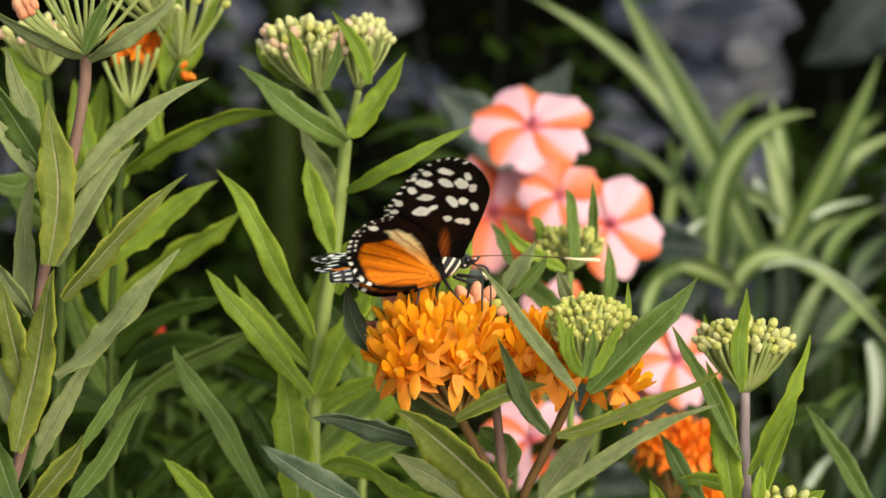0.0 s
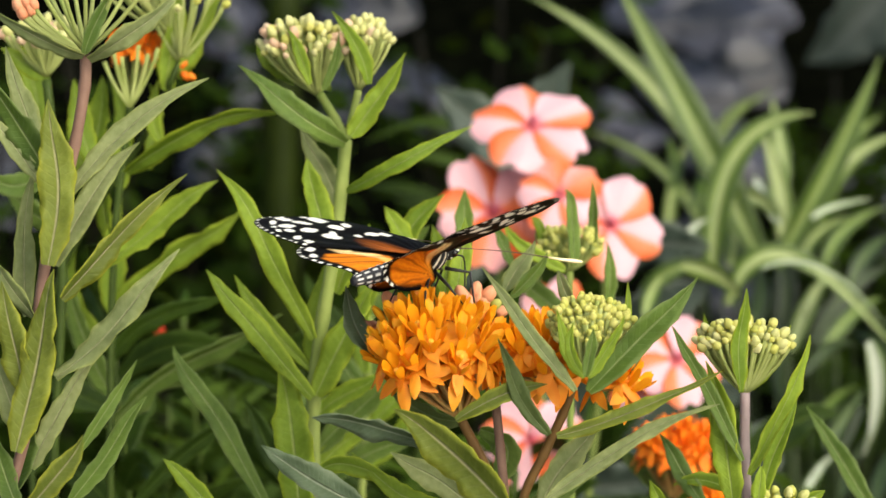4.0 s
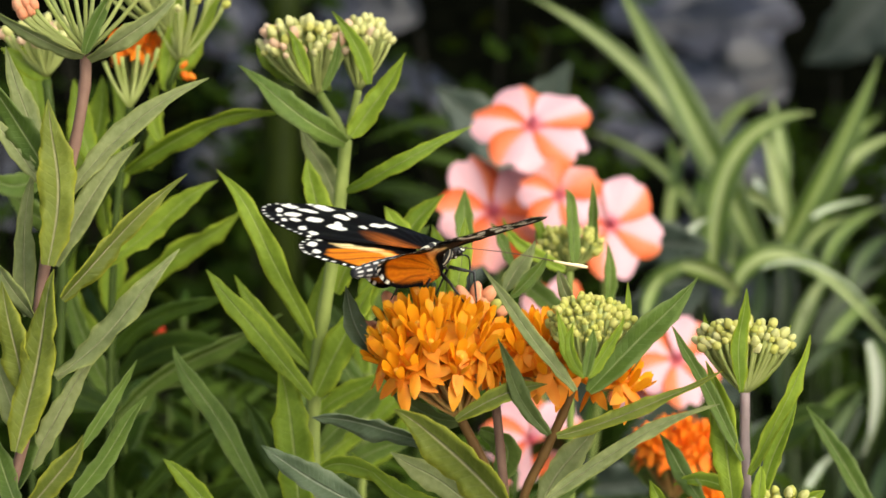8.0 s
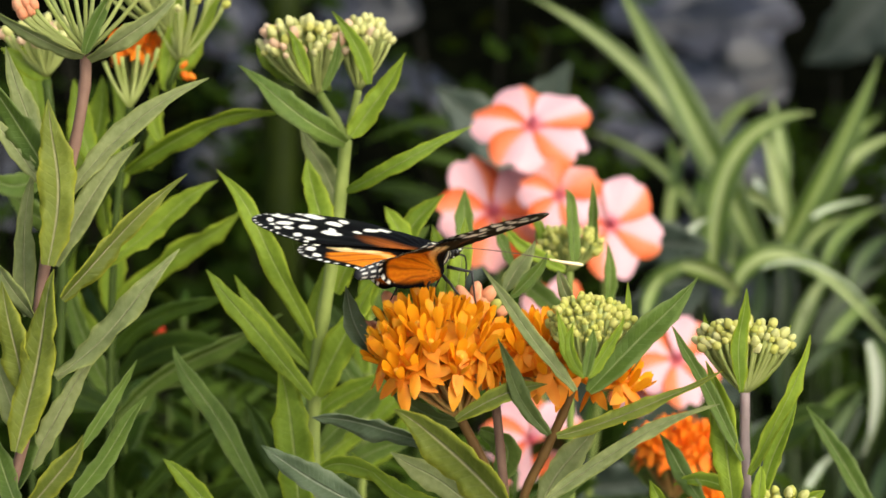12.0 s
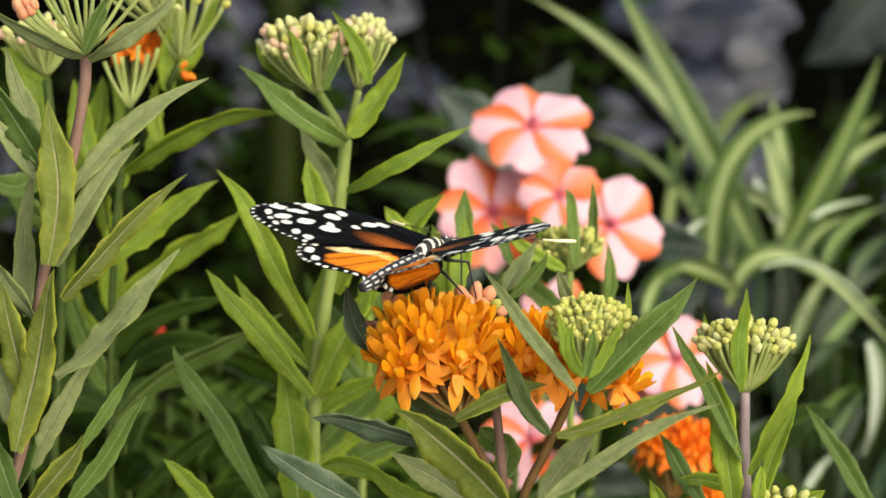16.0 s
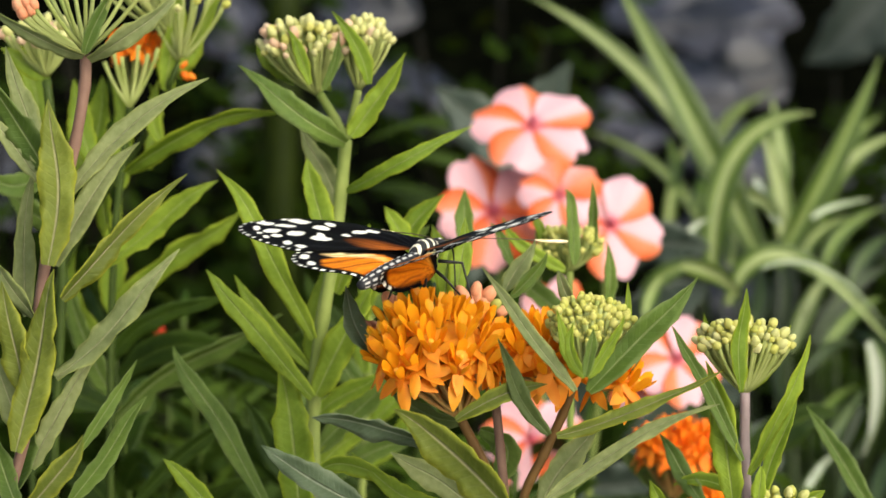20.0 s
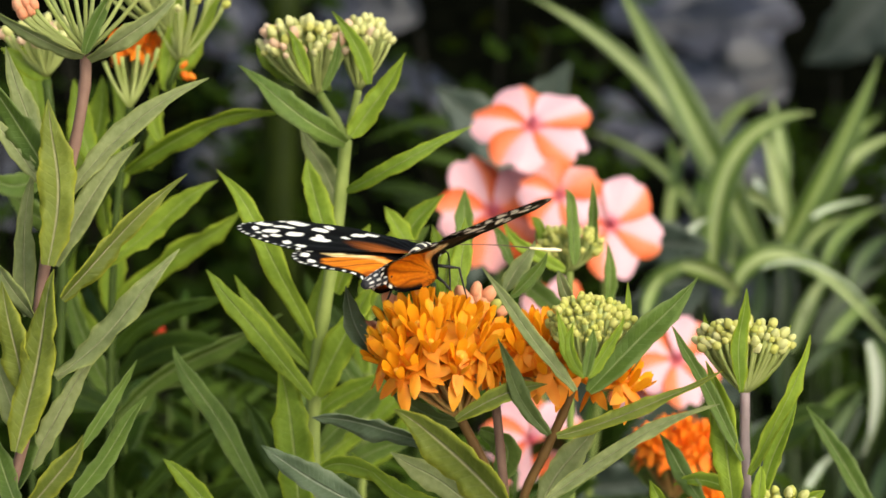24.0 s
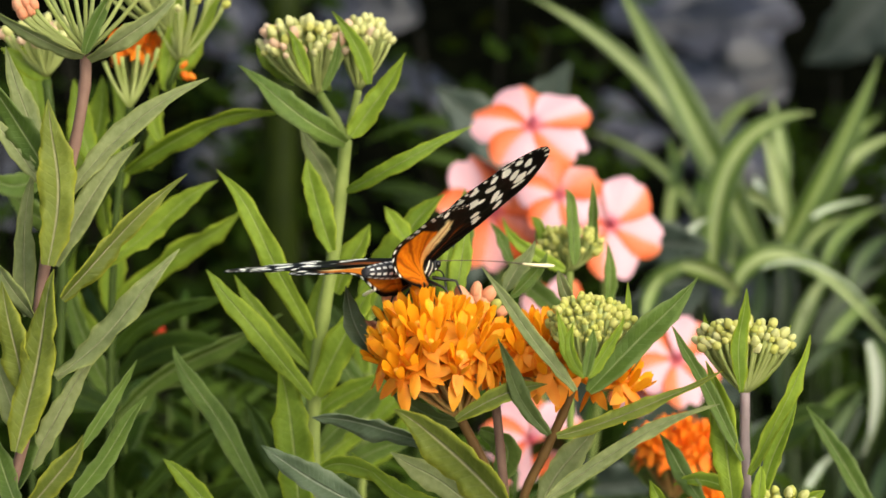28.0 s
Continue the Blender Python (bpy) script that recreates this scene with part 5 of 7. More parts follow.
lone_bud(back_shoot, (-0.1056, 0.9100, 0.5553), (0.3, -0.2, 1.0), "deep_red", 1.0)
pedicel(back_shoot, (-0.0300, 0.7841, 0.5560), (-0.1056, 0.9100, 0.5553), 0.0006, M_STEM_SHADE)

stem(back_ribbons, [(0.0300, 1.3780, 0.0), (0.0310, 1.3780, 0.25), (0.0300, 1.3790, 0.5080)], 0.0030, 0.0024, M_STEM_SHADE)

budding_shoot = thing("milkweed_plant", (0.0361, 0.6868, 0.0), "green budding milkweed shoot behind the bloom", "milkweed", "milkweeds of the bed")
stem(budding_shoot, [(0.0361, 0.6868, 0.0), (0.0361, 0.6868, 0.3059), (0.0361, 0.6868, 0.5561), (0.0358, 0.6948, 0.6017), (0.0358, 0.6981, 0.6206)], 0.0013, 0.0011, M_STEM_GREEN)
umbel_buds(budding_shoot, (0.0358, 0.6981, 0.6206), (0.0353, 0.6992, 0.6269), 0.0088, 0.0072, 0.0061, 64, ("lime",), 0.0005, 51, top=-0.20, size=0.80)
leaf(budding_shoot, (0.0364, 0.6886, 0.6240), (0.0359, 0.6910, 0.6379), (0.0340, 0.6923, 0.6449), 0.0038, 12, M_LEAF)
leaf(budding_shoot, (0.0417, 0.6990, 0.6253), (0.0425, 0.7006, 0.6347), (0.0422, 0.7026, 0.6461), 0.0032, -12, M_LEAF)
leaf(budding_shoot, (0.0340, 0.6883, 0.6224), (0.0230, 0.6894, 0.6286), (0.0167, 0.6909, 0.6371), 0.0038, 12, M_LIME)
leaf(budding_shoot, (0.0458, 0.6867, 0.6131), (0.0466, 0.6880, 0.6208), (0.0458, 0.6897, 0.6302), 0.0038, 12, M_LEAF)
leaf(budding_shoot, (0.0363, 0.7057, 0.6060), (0.0269, 0.7068, 0.6124), (0.0220, 0.7082, 0.6203), 0.0060, 12, M_LEAF)
leaf(budding_shoot, (0.0281, 0.6992, 0.6269), (0.0273, 0.7004, 0.6332), (0.0249, 0.7008, 0.6355), 0.0029, 12, M_LIME)

side_milkweed = thing("milkweed_plant", (0.0750, 0.5997, 0.0), "slender milkweed with a mauve stem and a flat bud head", "milkweed", "milkweeds of the bed")
stem(side_milkweed, [(0.0750, 0.5997, 0.0), (0.0750, 0.5996, 0.3190), (0.0750, 0.5996, 0.5800), (0.0745, 0.6019, 0.5930), (0.0745, 0.6044, 0.6075)], 0.0013, 0.0013, M_STEM_MAUVE)
umbel_buds(side_milkweed, (0.0745, 0.6044, 0.6072), (0.0745, 0.6062, 0.6178), 0.0109, 0.0084, 0.0073, 96, ("cream", "lime"), 0.0005, 61, top=0.10, size=0.82)
leaf(side_milkweed, (0.0710, 0.5849, 0.6121), (0.0707, 0.5872, 0.6247), (0.0723, 0.5893, 0.6366), 0.0042, 20, M_LIME)
leaf(side_milkweed, (0.0727, 0.5918, 0.5935), (0.0620, 0.5955, 0.6145), (0.0554, 0.5975, 0.6256), 0.0035, 20, M_LEAF)
leaf(side_milkweed, (0.0707, 0.5919, 0.5822), (0.0685, 0.5951, 0.6005), (0.0641, 0.5980, 0.6170), 0.0068, -15, M_LIME)
leaf(side_milkweed, (0.0747, 0.5951, 0.5891), (0.0844, 0.5985, 0.6082), (0.0900, 0.6010, 0.6226), 0.0041, 20, M_LIME, wave=0.07)
leaf(side_milkweed, (0.0770, 0.5899, 0.5827), (0.0807, 0.5922, 0.5956), (0.0859, 0.5944, 0.6080), 0.0040, -20, M_LIME)
leaf(side_milkweed, (0.0757, 0.5850, 0.5834), (0.0763, 0.5859, 0.5888), (0.0765, 0.5868, 0.5936), 0.0033, 0, M_LIME)
leaf(side_milkweed, (0.0845, 0.5897, 0.5814), (0.0886, 0.5902, 0.5841), (0.0927, 0.5906, 0.5864), 0.0038, 0, M_LIME)
leaf(side_milkweed, (0.0674, 0.6286, 0.5718), (0.0615, 0.6303, 0.5811), (0.0561, 0.6318, 0.5901), 0.0051, 15, M_LEAF)
leaf(side_milkweed, (0.0774, 0.6143, 0.6059), (0.0830, 0.6155, 0.6128), (0.0870, 0.6171, 0.6219), 0.0026, 20, M_LIME)
leaf(side_milkweed, (0.0688, 0.6253, 0.6107), (0.0671, 0.6263, 0.6163), (0.0665, 0.6274, 0.6227), 0.0026, 10, M_LIME)
umbel_buds(side_milkweed, (0.0825, 0.5891, 0.5780), (0.0825, 0.5898, 0.5821), 0.0069, 0.0055, 0.0041, 20, ("lime", "cream"), 0.0005, 62, top=0.10, size=1.00)
leaf(side_milkweed, (0.0543, 0.5897, 0.5814), (0.0523, 0.5903, 0.5848), (0.0502, 0.5910, 0.5888), 0.0038, 0, M_LIME)
leaf(side_milkweed, (0.0798, 0.6287, 0.5725), (0.0681, 0.6297, 0.5782), (0.0594, 0.6295, 0.5768), 0.0040, 0, M_LIME)
leaf(side_milkweed, (0.1198, 0.6767, 0.5565), (0.1096, 0.6796, 0.5728), (0.1014, 0.6817, 0.5852), 0.0052, 10, M_LEAF)

low_milkweed = thing("milkweed_plant", (0.0712, 0.7545, 0.0), "low milkweed with a deep orange umbel", "milkweed", "milkweeds of the bed")
stem(low_milkweed, [(0.0712, 0.7545, 0.0), (0.0712, 0.7526, 0.2858), (0.0712, 0.7514, 0.5197), (0.0716, 0.7548, 0.5387)], 0.0014, 0.0012, M_STEM_BROWN)
umbel_florets(low_milkweed, (0.0716, 0.7546, 0.5378), (0.0723, 0.7572, 0.5525), 0.0112, 0.0088, 0.0070, 25, FLORETS_RED, 71, top=-0.20, size=0.85)
umbel_florets(low_milkweed, (0.0848, 0.7330, 0.5307), (0.0856, 0.7345, 0.5387), 0.0072, 0.0058, 0.0044, 12, FLORETS_RED, 72, top=0.00, size=1.00)
leaf(low_milkweed, (0.0721, 0.7638, 0.5325), (0.0615, 0.7660, 0.5448), (0.0544, 0.7672, 0.5518), 0.0049, 10, M_LEAF)

impatiens = thing("impatiens_plant", (0.0384, 0.9383, 0.0), "impatiens with pink and orange bicoloured flowers", "impatiens", "impatiens of the bed")
stem(impatiens, [(0.0384, 0.9383, 0.0), (0.0384, 0.9380, 0.2656), (0.0384, 0.9379, 0.4829), (0.0384, 0.9455, 0.5259), (0.0362, 0.9530, 0.5689), (0.0340, 0.9606, 0.6119), (0.0337, 0.9530, 0.6260)], 0.0017, 0.0011, M_STEM_GREEN)
stem(impatiens, [(0.0384, 0.9383, 0.0), (0.0492, 0.9438, 0.2641), (0.0564, 0.9475, 0.4802), (0.0608, 0.9552, 0.5236), (0.0635, 0.9564, 0.5882)], 0.0018, 0.0011, M_STEM_GREEN)
stem(impatiens, [(0.0384, 0.9383, 0.0), (0.0307, 0.9438, 0.2641), (0.0256, 0.9475, 0.4802), (0.0234, 0.9590, 0.5453), (0.0216, 0.9674, 0.5931)], 0.0018, 0.0011, M_STEM_GREEN)
impatiens_flower(impatiens, (0.0336, 0.9432, 0.6296), 0.0244, -54, 8, 10)
impatiens_flower(impatiens, (0.0180, 0.9374, 0.5985), 0.0232, -24, 24, 14)
impatiens_flower(impatiens, (0.0431, 0.9192, 0.6073), 0.0163, -34, 0, 10)
impatiens_flower(impatiens, (0.0622, 0.9270, 0.5950), 0.0218, -32, 15, 30)
impatiens_flower(impatiens, (0.0850, 0.8989, 0.5497), 0.0186, -35, 20, 40)
impatiens_flower(impatiens, (0.0316, 0.8744, 0.5261), 0.0192, -30, 0, 15)
impatiens_flower(impatiens, (0.0420, 0.9115, 0.5640), 0.0146, -10, 10, 50)
impatiens_flower(impatiens, (0.0703, 0.9068, 0.5372), 0.0105, -30, 10, 50)
leaf(impatiens, (0.0435, 1.0881, 0.5860), (0.0188, 1.0924, 0.6104), (-0.0035, 1.0958, 0.6299), 0.0250, 10, M_DARKLEAF)
leaf(impatiens, (0.0645, 1.1039, 0.5607), (0.0947, 1.1035, 0.5582), (0.1199, 1.1030, 0.5558), 0.0232, 10, M_DARKLEAF)
leaf(impatiens, (0.0485, 1.0756, 0.5154), (0.0905, 1.0782, 0.5300), (0.1153, 1.0808, 0.5446), 0.0273, 0, M_DARKLEAF)
leaf(impatiens, (0.0746, 1.0193, 0.4842), (0.1053, 1.0226, 0.5028), (0.1289, 1.0238, 0.5098), 0.0261, 10, M_DARKLEAF)
leaf(impatiens, (0.0411, 1.0722, 0.4959), (0.0163, 1.0743, 0.5081), (-0.0059, 1.0756, 0.5154), 0.0250, 0, M_DARKLEAF)
leaf(impatiens, (0.0292, 1.1039, 0.5607), (0.0040, 1.1017, 0.5483), (-0.0161, 1.0995, 0.5359), 0.0232, 0, M_DARKLEAF)
leaf(impatiens, (0.0670, 1.0978, 0.5260), (0.1048, 1.0960, 0.5161), (0.1350, 1.0952, 0.5111), 0.0255, 20, M_DARKLEAF)
leaf(impatiens, (0.0646, 1.0493, 0.4814), (0.0525, 1.0535, 0.5053), (0.0476, 1.0569, 0.5244), 0.0246, 0, M_DARKLEAF)
leaf(impatiens, (0.1207, 1.0056, 0.4637), (0.1301, 1.0096, 0.4867), (0.1347, 1.0121, 0.5005), 0.0237, 0, M_DARKLEAF)
leaf(impatiens, (0.0505, 1.0076, 0.4752), (0.0692, 1.0072, 0.4729), (0.0926, 1.0076, 0.4752), 0.0237, 0, M_DARKLEAF)
leaf(impatiens, (0.0313, 1.1903, 0.5897), (0.0475, 1.1940, 0.6110), (0.0610, 1.1973, 0.6296), 0.0199, 0, M_DARKLEAF)

spider_plant = thing("spider_plant", (0.1663, 1.1607, 0.0), "spider plant with arching green and cream striped leaves", "spider plant", "spider plants of the bed")
ribbon(spider_plant, (0.1514, 1.1809, 0.5366), (0.1150, 1.1935, 0.6083), (0.0812, 1.2043, 0.6695), 0.0178, 15)
ribbon(spider_plant, (0.1344, 1.2166, 0.5667), (0.0957, 1.2263, 0.6211), (0.0404, 1.2330, 0.6593), 0.0105, 20)
ribbon(spider_plant, (0.1258, 1.1509, 0.5393), (0.1371, 1.1600, 0.5911), (0.1731, 1.1632, 0.6093), 0.0142, -15)
ribbon(spider_plant, (0.1555, 1.1607, 0.5375), (0.1834, 1.1695, 0.5872), (0.2059, 1.1780, 0.6355), 0.0138, 15)
ribbon(spider_plant, (0.1844, 1.2320, 0.5388), (0.1985, 1.2379, 0.5720), (0.2294, 1.2411, 0.5900), 0.0112, -20)
ribbon(spider_plant, (0.1415, 1.3306, 0.5219), (0.1172, 1.3369, 0.5577), (0.0747, 1.3406, 0.5787), 0.0067, 10)
ribbon(spider_plant, (0.1452, 1.3782, 0.5041), (0.1499, 1.3881, 0.5599), (0.1845, 1.3944, 0.5956), 0.0063, 0)
ribbon(spider_plant, (0.1743, 1.2813, 0.5303), (0.1728, 1.2859, 0.5562), (0.1640, 1.2915, 0.5879), 0.0129, 25)
ribbon(spider_plant, (0.1393, 1.1856, 0.5632), (0.1501, 1.1860, 0.5658), (0.1636, 1.1837, 0.5525), 0.0092, 0)
ribbon(spider_plant, (0.1275, 1.0987, 0.5310), (0.1552, 1.1024, 0.5520), (0.2055, 1.0943, 0.5061), 0.0096, -25)
ribbon(spider_plant, (0.0856, 1.0782, 0.5300), (0.1004, 1.0816, 0.5495), (0.1252, 1.0816, 0.5495), 0.0089, -20)
ribbon(spider_plant, (0.1176, 1.3010, 0.5269), (0.1205, 1.3057, 0.5532), (0.1280, 1.3098, 0.5766), 0.0077, 20)

second_spider_plant = thing("spider_plant", (0.2182, 1.2091, 0.0), "dense clump of striped spider plant leaves", "spider plant", "spider plants of the bed")
ribbon(second_spider_plant, (0.1833, 1.2346, 0.5532), (0.1992, 1.2532, 0.5724), (0.2222, 1.2701, 0.5816), 0.0073, -20, M_RIBBON_PALE)
ribbon(second_spider_plant, (0.2022, 1.3072, 0.5620), (0.2189, 1.3253, 0.5779), (0.2362, 1.3420, 0.5867), 0.0083, 17)
ribbon(second_spider_plant, (0.1795, 1.3150, 0.5488), (0.1800, 1.3342, 0.5710), (0.1777, 1.3536, 0.5949), 0.0102, 13)
ribbon(second_spider_plant, (0.1527, 1.3906, 0.5742), (0.1680, 1.4076, 0.5842), (0.1846, 1.4233, 0.5869), 0.0044, 9)
ribbon(second_spider_plant, (0.1641, 1.2037, 0.5506), (0.1572, 1.2209, 0.5618), (0.1552, 1.2373, 0.5687), 0.0071, 5, M_RIBBON_PALE)
ribbon(second_spider_plant, (0.1708, 1.1804, 0.5339), (0.1795, 1.1977, 0.5457), (0.1989, 1.2141, 0.5525), 0.0076, 1)
ribbon(second_spider_plant, (0.1794, 1.1607, 0.5375), (0.1908, 1.1785, 0.5518), (0.2131, 1.1952, 0.5600), 0.0080, -3)
ribbon(second_spider_plant, (0.1876, 1.1395, 0.5321), (0.1990, 1.1570, 0.5452), (0.2117, 1.1729, 0.5489), 0.0086, -7, M_RIBBON_SHADE)
ribbon(second_spider_plant, (0.1686, 1.1350, 0.5641), (0.1808, 1.1507, 0.5671), (0.2020, 1.1662, 0.5684), 0.0047, -11, M_RIBBON_PALE)
ribbon(second_spider_plant, (0.1330, 1.0327, 0.5598), (0.1624, 1.0473, 0.5563), (0.1914, 1.0575, 0.5280), 0.0029, -15, M_RIBBON_PALE)
ribbon(second_spider_plant, (0.1184, 1.1653, 0.5631), (0.1258, 1.1823, 0.5732), (0.1236, 1.1983, 0.5777), 0.0111, -19)
ribbon(second_spider_plant, (0.1077, 1.1870, 0.5711), (0.1115, 1.2037, 0.5794), (0.1095, 1.2210, 0.5912), 0.0076, 18)
ribbon(second_spider_plant, (0.1076, 1.1027, 0.5538), (0.1116, 1.1192, 0.5612), (0.1221, 1.1350, 0.5641), 0.0045, 14, M_RIBBON_PALE)
ribbon(second_spider_plant, (0.0865, 1.0586, 0.5340), (0.0921, 1.0756, 0.5443), (0.1029, 1.0919, 0.5501), 0.0068, 10)
ribbon(second_spider_plant, (0.1023, 1.0624, 0.5555), (0.1192, 1.0764, 0.5489), (0.1318, 1.0893, 0.5354), 0.0087, 6)
ribbon(second_spider_plant, (0.1460, 1.1755, 0.5060), (0.1533, 1.1928, 0.5178), (0.1533, 1.2104, 0.5312), 0.0101, 2, M_RIBBON_SHADE)
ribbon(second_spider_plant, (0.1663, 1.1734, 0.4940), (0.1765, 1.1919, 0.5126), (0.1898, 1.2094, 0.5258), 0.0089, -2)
ribbon(second_spider_plant, (0.1741, 1.1543, 0.5009), (0.1908, 1.1730, 0.5205), (0.2144, 1.1902, 0.5321), 0.0099, -6, M_RIBBON_SHADE)
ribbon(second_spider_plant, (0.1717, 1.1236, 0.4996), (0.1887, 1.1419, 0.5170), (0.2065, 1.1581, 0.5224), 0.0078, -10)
ribbon(second_spider_plant, (0.1586, 1.0737, 0.5044), (0.1720, 1.0906, 0.5142), (0.1876, 1.1052, 0.5102), 0.0046, -14, M_RIBBON_SHADE)
ribbon(second_spider_plant, (0.1827, 1.0567, 0.5232), (0.1886, 1.0673, 0.4970), (0.1852, 1.0771, 0.4665), 0.0092, -18, M_RIBBON_PALE)
ribbon(second_spider_plant, (0.1668, 1.0901, 0.4826), (0.1789, 1.1064, 0.4886), (0.1904, 1.1216, 0.4884), 0.0071, 19)
ribbon(second_spider_plant, (0.1841, 1.0713, 0.4910), (0.1811, 1.0840, 0.4764), (0.1784, 1.0959, 0.4577), 0.0059, 15, M_RIBBON_PALE)
ribbon(second_spider_plant, (0.1758, 1.1266, 0.4589), (0.1876, 1.1436, 0.4692), (0.1991, 1.1603, 0.4777), 0.0110, 11, M_RIBBON_SHADE)
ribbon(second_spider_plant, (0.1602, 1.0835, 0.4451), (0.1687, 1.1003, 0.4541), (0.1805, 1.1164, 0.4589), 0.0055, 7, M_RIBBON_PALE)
ribbon(second_spider_plant, (0.2020, 1.1098, 0.4791), (0.1987, 1.1224, 0.4640), (0.1963, 1.1340, 0.4434), 0.0082, 3, M_RIBBON_SHADE)
ribbon(second_spider_plant, (0.1917, 1.0833, 0.4441), (0.1978, 1.1001, 0.4529), (0.2046, 1.1164, 0.4589), 0.0086, -1, M_RIBBON_SHADE)
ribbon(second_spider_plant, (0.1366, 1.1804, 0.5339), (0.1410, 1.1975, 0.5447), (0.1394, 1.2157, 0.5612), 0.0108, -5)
ribbon(second_spider_plant, (0.1635, 1.1939, 0.4952), (0.1683, 1.2134, 0.5194), (0.1653, 1.2315, 0.5360), 0.0121, -9, M_RIBBON_SHADE)
ribbon(second_spider_plant, (0.1474, 1.1738, 0.4967), (0.1410, 1.1899, 0.5016), (0.1339, 1.2042, 0.4958), 0.0081, -13, M_RIBBON_SHADE)
ribbon(second_spider_plant, (0.1732, 1.2174, 0.4557), (0.1696, 1.2350, 0.4690), (0.1773, 1.2521, 0.4798), 0.0084, -17, M_RIBBON_SHADE)
ribbon(second_spider_plant, (0.1905, 1.1612, 0.4249), (0.1957, 1.1781, 0.4343), (0.2091, 1.1955, 0.4468), 0.0065, 20, M_RIBBON_SHADE)
ribbon(second_spider_plant, (0.2121, 1.1724, 0.4887), (0.2066, 1.1890, 0.4962), (0.1981, 1.2042, 0.4958), 0.0070, 16, M_RIBBON_SHADE)

broad_leaf_plant = thing("broad_leaf_plant", (0.3487, 1.8378, 0.0), "plant with broad dull green leaves before the rocks", "foliage plant", "foliage by the bank")
stem(broad_leaf_plant, [(0.3487, 1.8378, 0.0), (0.3590, 1.8507, 0.1942), (0.3658, 1.8593, 0.3532), (0.3743, 1.8890, 0.5215), (0.3658, 1.9083, 0.6309)], 0.0060, 0.0043, M_STEM_SHADE)
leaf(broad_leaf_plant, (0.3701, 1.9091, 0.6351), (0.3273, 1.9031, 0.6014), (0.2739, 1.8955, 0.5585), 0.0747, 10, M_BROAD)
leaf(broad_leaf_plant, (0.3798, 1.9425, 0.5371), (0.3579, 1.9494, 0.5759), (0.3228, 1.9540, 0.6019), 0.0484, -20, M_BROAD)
shaded_stalk = thing("plant_stalk", (-0.1057, 1.5967, 0.0), "thick olive green plant stalk with shade put into its colour", "plant stalk", "foliage by the bank")
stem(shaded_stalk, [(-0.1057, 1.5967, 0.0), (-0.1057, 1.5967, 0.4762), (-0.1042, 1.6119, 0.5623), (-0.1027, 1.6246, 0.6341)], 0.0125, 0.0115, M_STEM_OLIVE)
background()
boulder(-0.085, 2.697, 0.495, 0.080, 0.075, 0.080, 200)
boulder(-0.040, 2.596, 0.430, 0.093, 0.084, 0.074, 201)
boulder(-0.095, 2.586, 0.433, 0.059, 0.054, 0.059, 202)
boulder(-0.087, 2.710, 0.525, 0.062, 0.056, 0.046, 203)
boulder(0.273, 2.698, 0.497, 0.123, 0.110, 0.077, 204)
boulder(0.245, 2.596, 0.434, 0.082, 0.074, 0.067, 205)
boulder(0.316, 2.600, 0.439, 0.060, 0.054, 0.082, 206)
boulder(0.228, 2.722, 0.532, 0.078, 0.070, 0.039, 207)
boulder(0.341, 2.698, 0.522, 0.046, 0.042, 0.035, 208)
boulder(0.276, 2.526, 0.383, 0.087, 0.078, 0.065, 209)
boulder(0.181, 2.548, 0.404, 0.081, 0.073, 0.044, 210)
boulder(-0.233, 2.687, 0.502, 0.061, 0.055, 0.077, 211)
boulder(-0.206, 2.584, 0.430, 0.052, 0.047, 0.074, 212)
boulder(-0.232, 2.514, 0.387, 0.047, 0.043, 0.044, 213)
boulder(0.402, 2.485, 0.362, 0.057, 0.052, 0.050, 214)
boulder(-0.423, 2.522, 0.391, 0.051, 0.046, 0.051, 215)
boulder(-0.424, 2.448, 0.341, 0.043, 0.038, 0.043, 216)
boulder(0.114, 2.582, 0.438, 0.045, 0.040, 0.033, 217)
boulder(0.244, 2.412, 0.307, 0.070, 0.063, 0.056, 218)
boulder(0.292, 2.352, 0.265, 0.068, 0.062, 0.048, 219)

boulder(0.155, 2.483, 0.435, 0.050, 0.045, 0.040, 222)
boulder(0.416, 2.366, 0.344, 0.040, 0.040, 0.060, 224)

# ---- the butterfly ----
def wing_material():
    m, t, b = shader("wing_scales")
    at = t.nodes.new("ShaderNodeVertexColor")
    at.layer_name = "Col"
    col = mix(t, 0.5, at.outputs["Color"], ramp(t, noise_fac(t, 900.0, 3.0), ((0.3, (0.86, 0.86, 0.86)), (0.7, (1.08, 1.08, 1.08)))), "MULTIPLY")
    t.links.new(col, b.inputs["Base Color"])
    b.inputs["Roughness"].default_value = 0.6
    b.inputs["Specular IOR Level"].default_value = 0.08
    bump(t, b, noise_fac(t, 1600.0, 2.0), 0.3, 0.0002)
    add_translucency(t, b, col, 0.2)
    return m


M_WING = wing_material()
BLACK, WHITE, ORANGE = (0.003, 0.0025, 0.0025), (0.96, 0.94, 0.82), (0.72, 0.23, 0.012)
CREAM = (0.95, 0.78, 0.38)
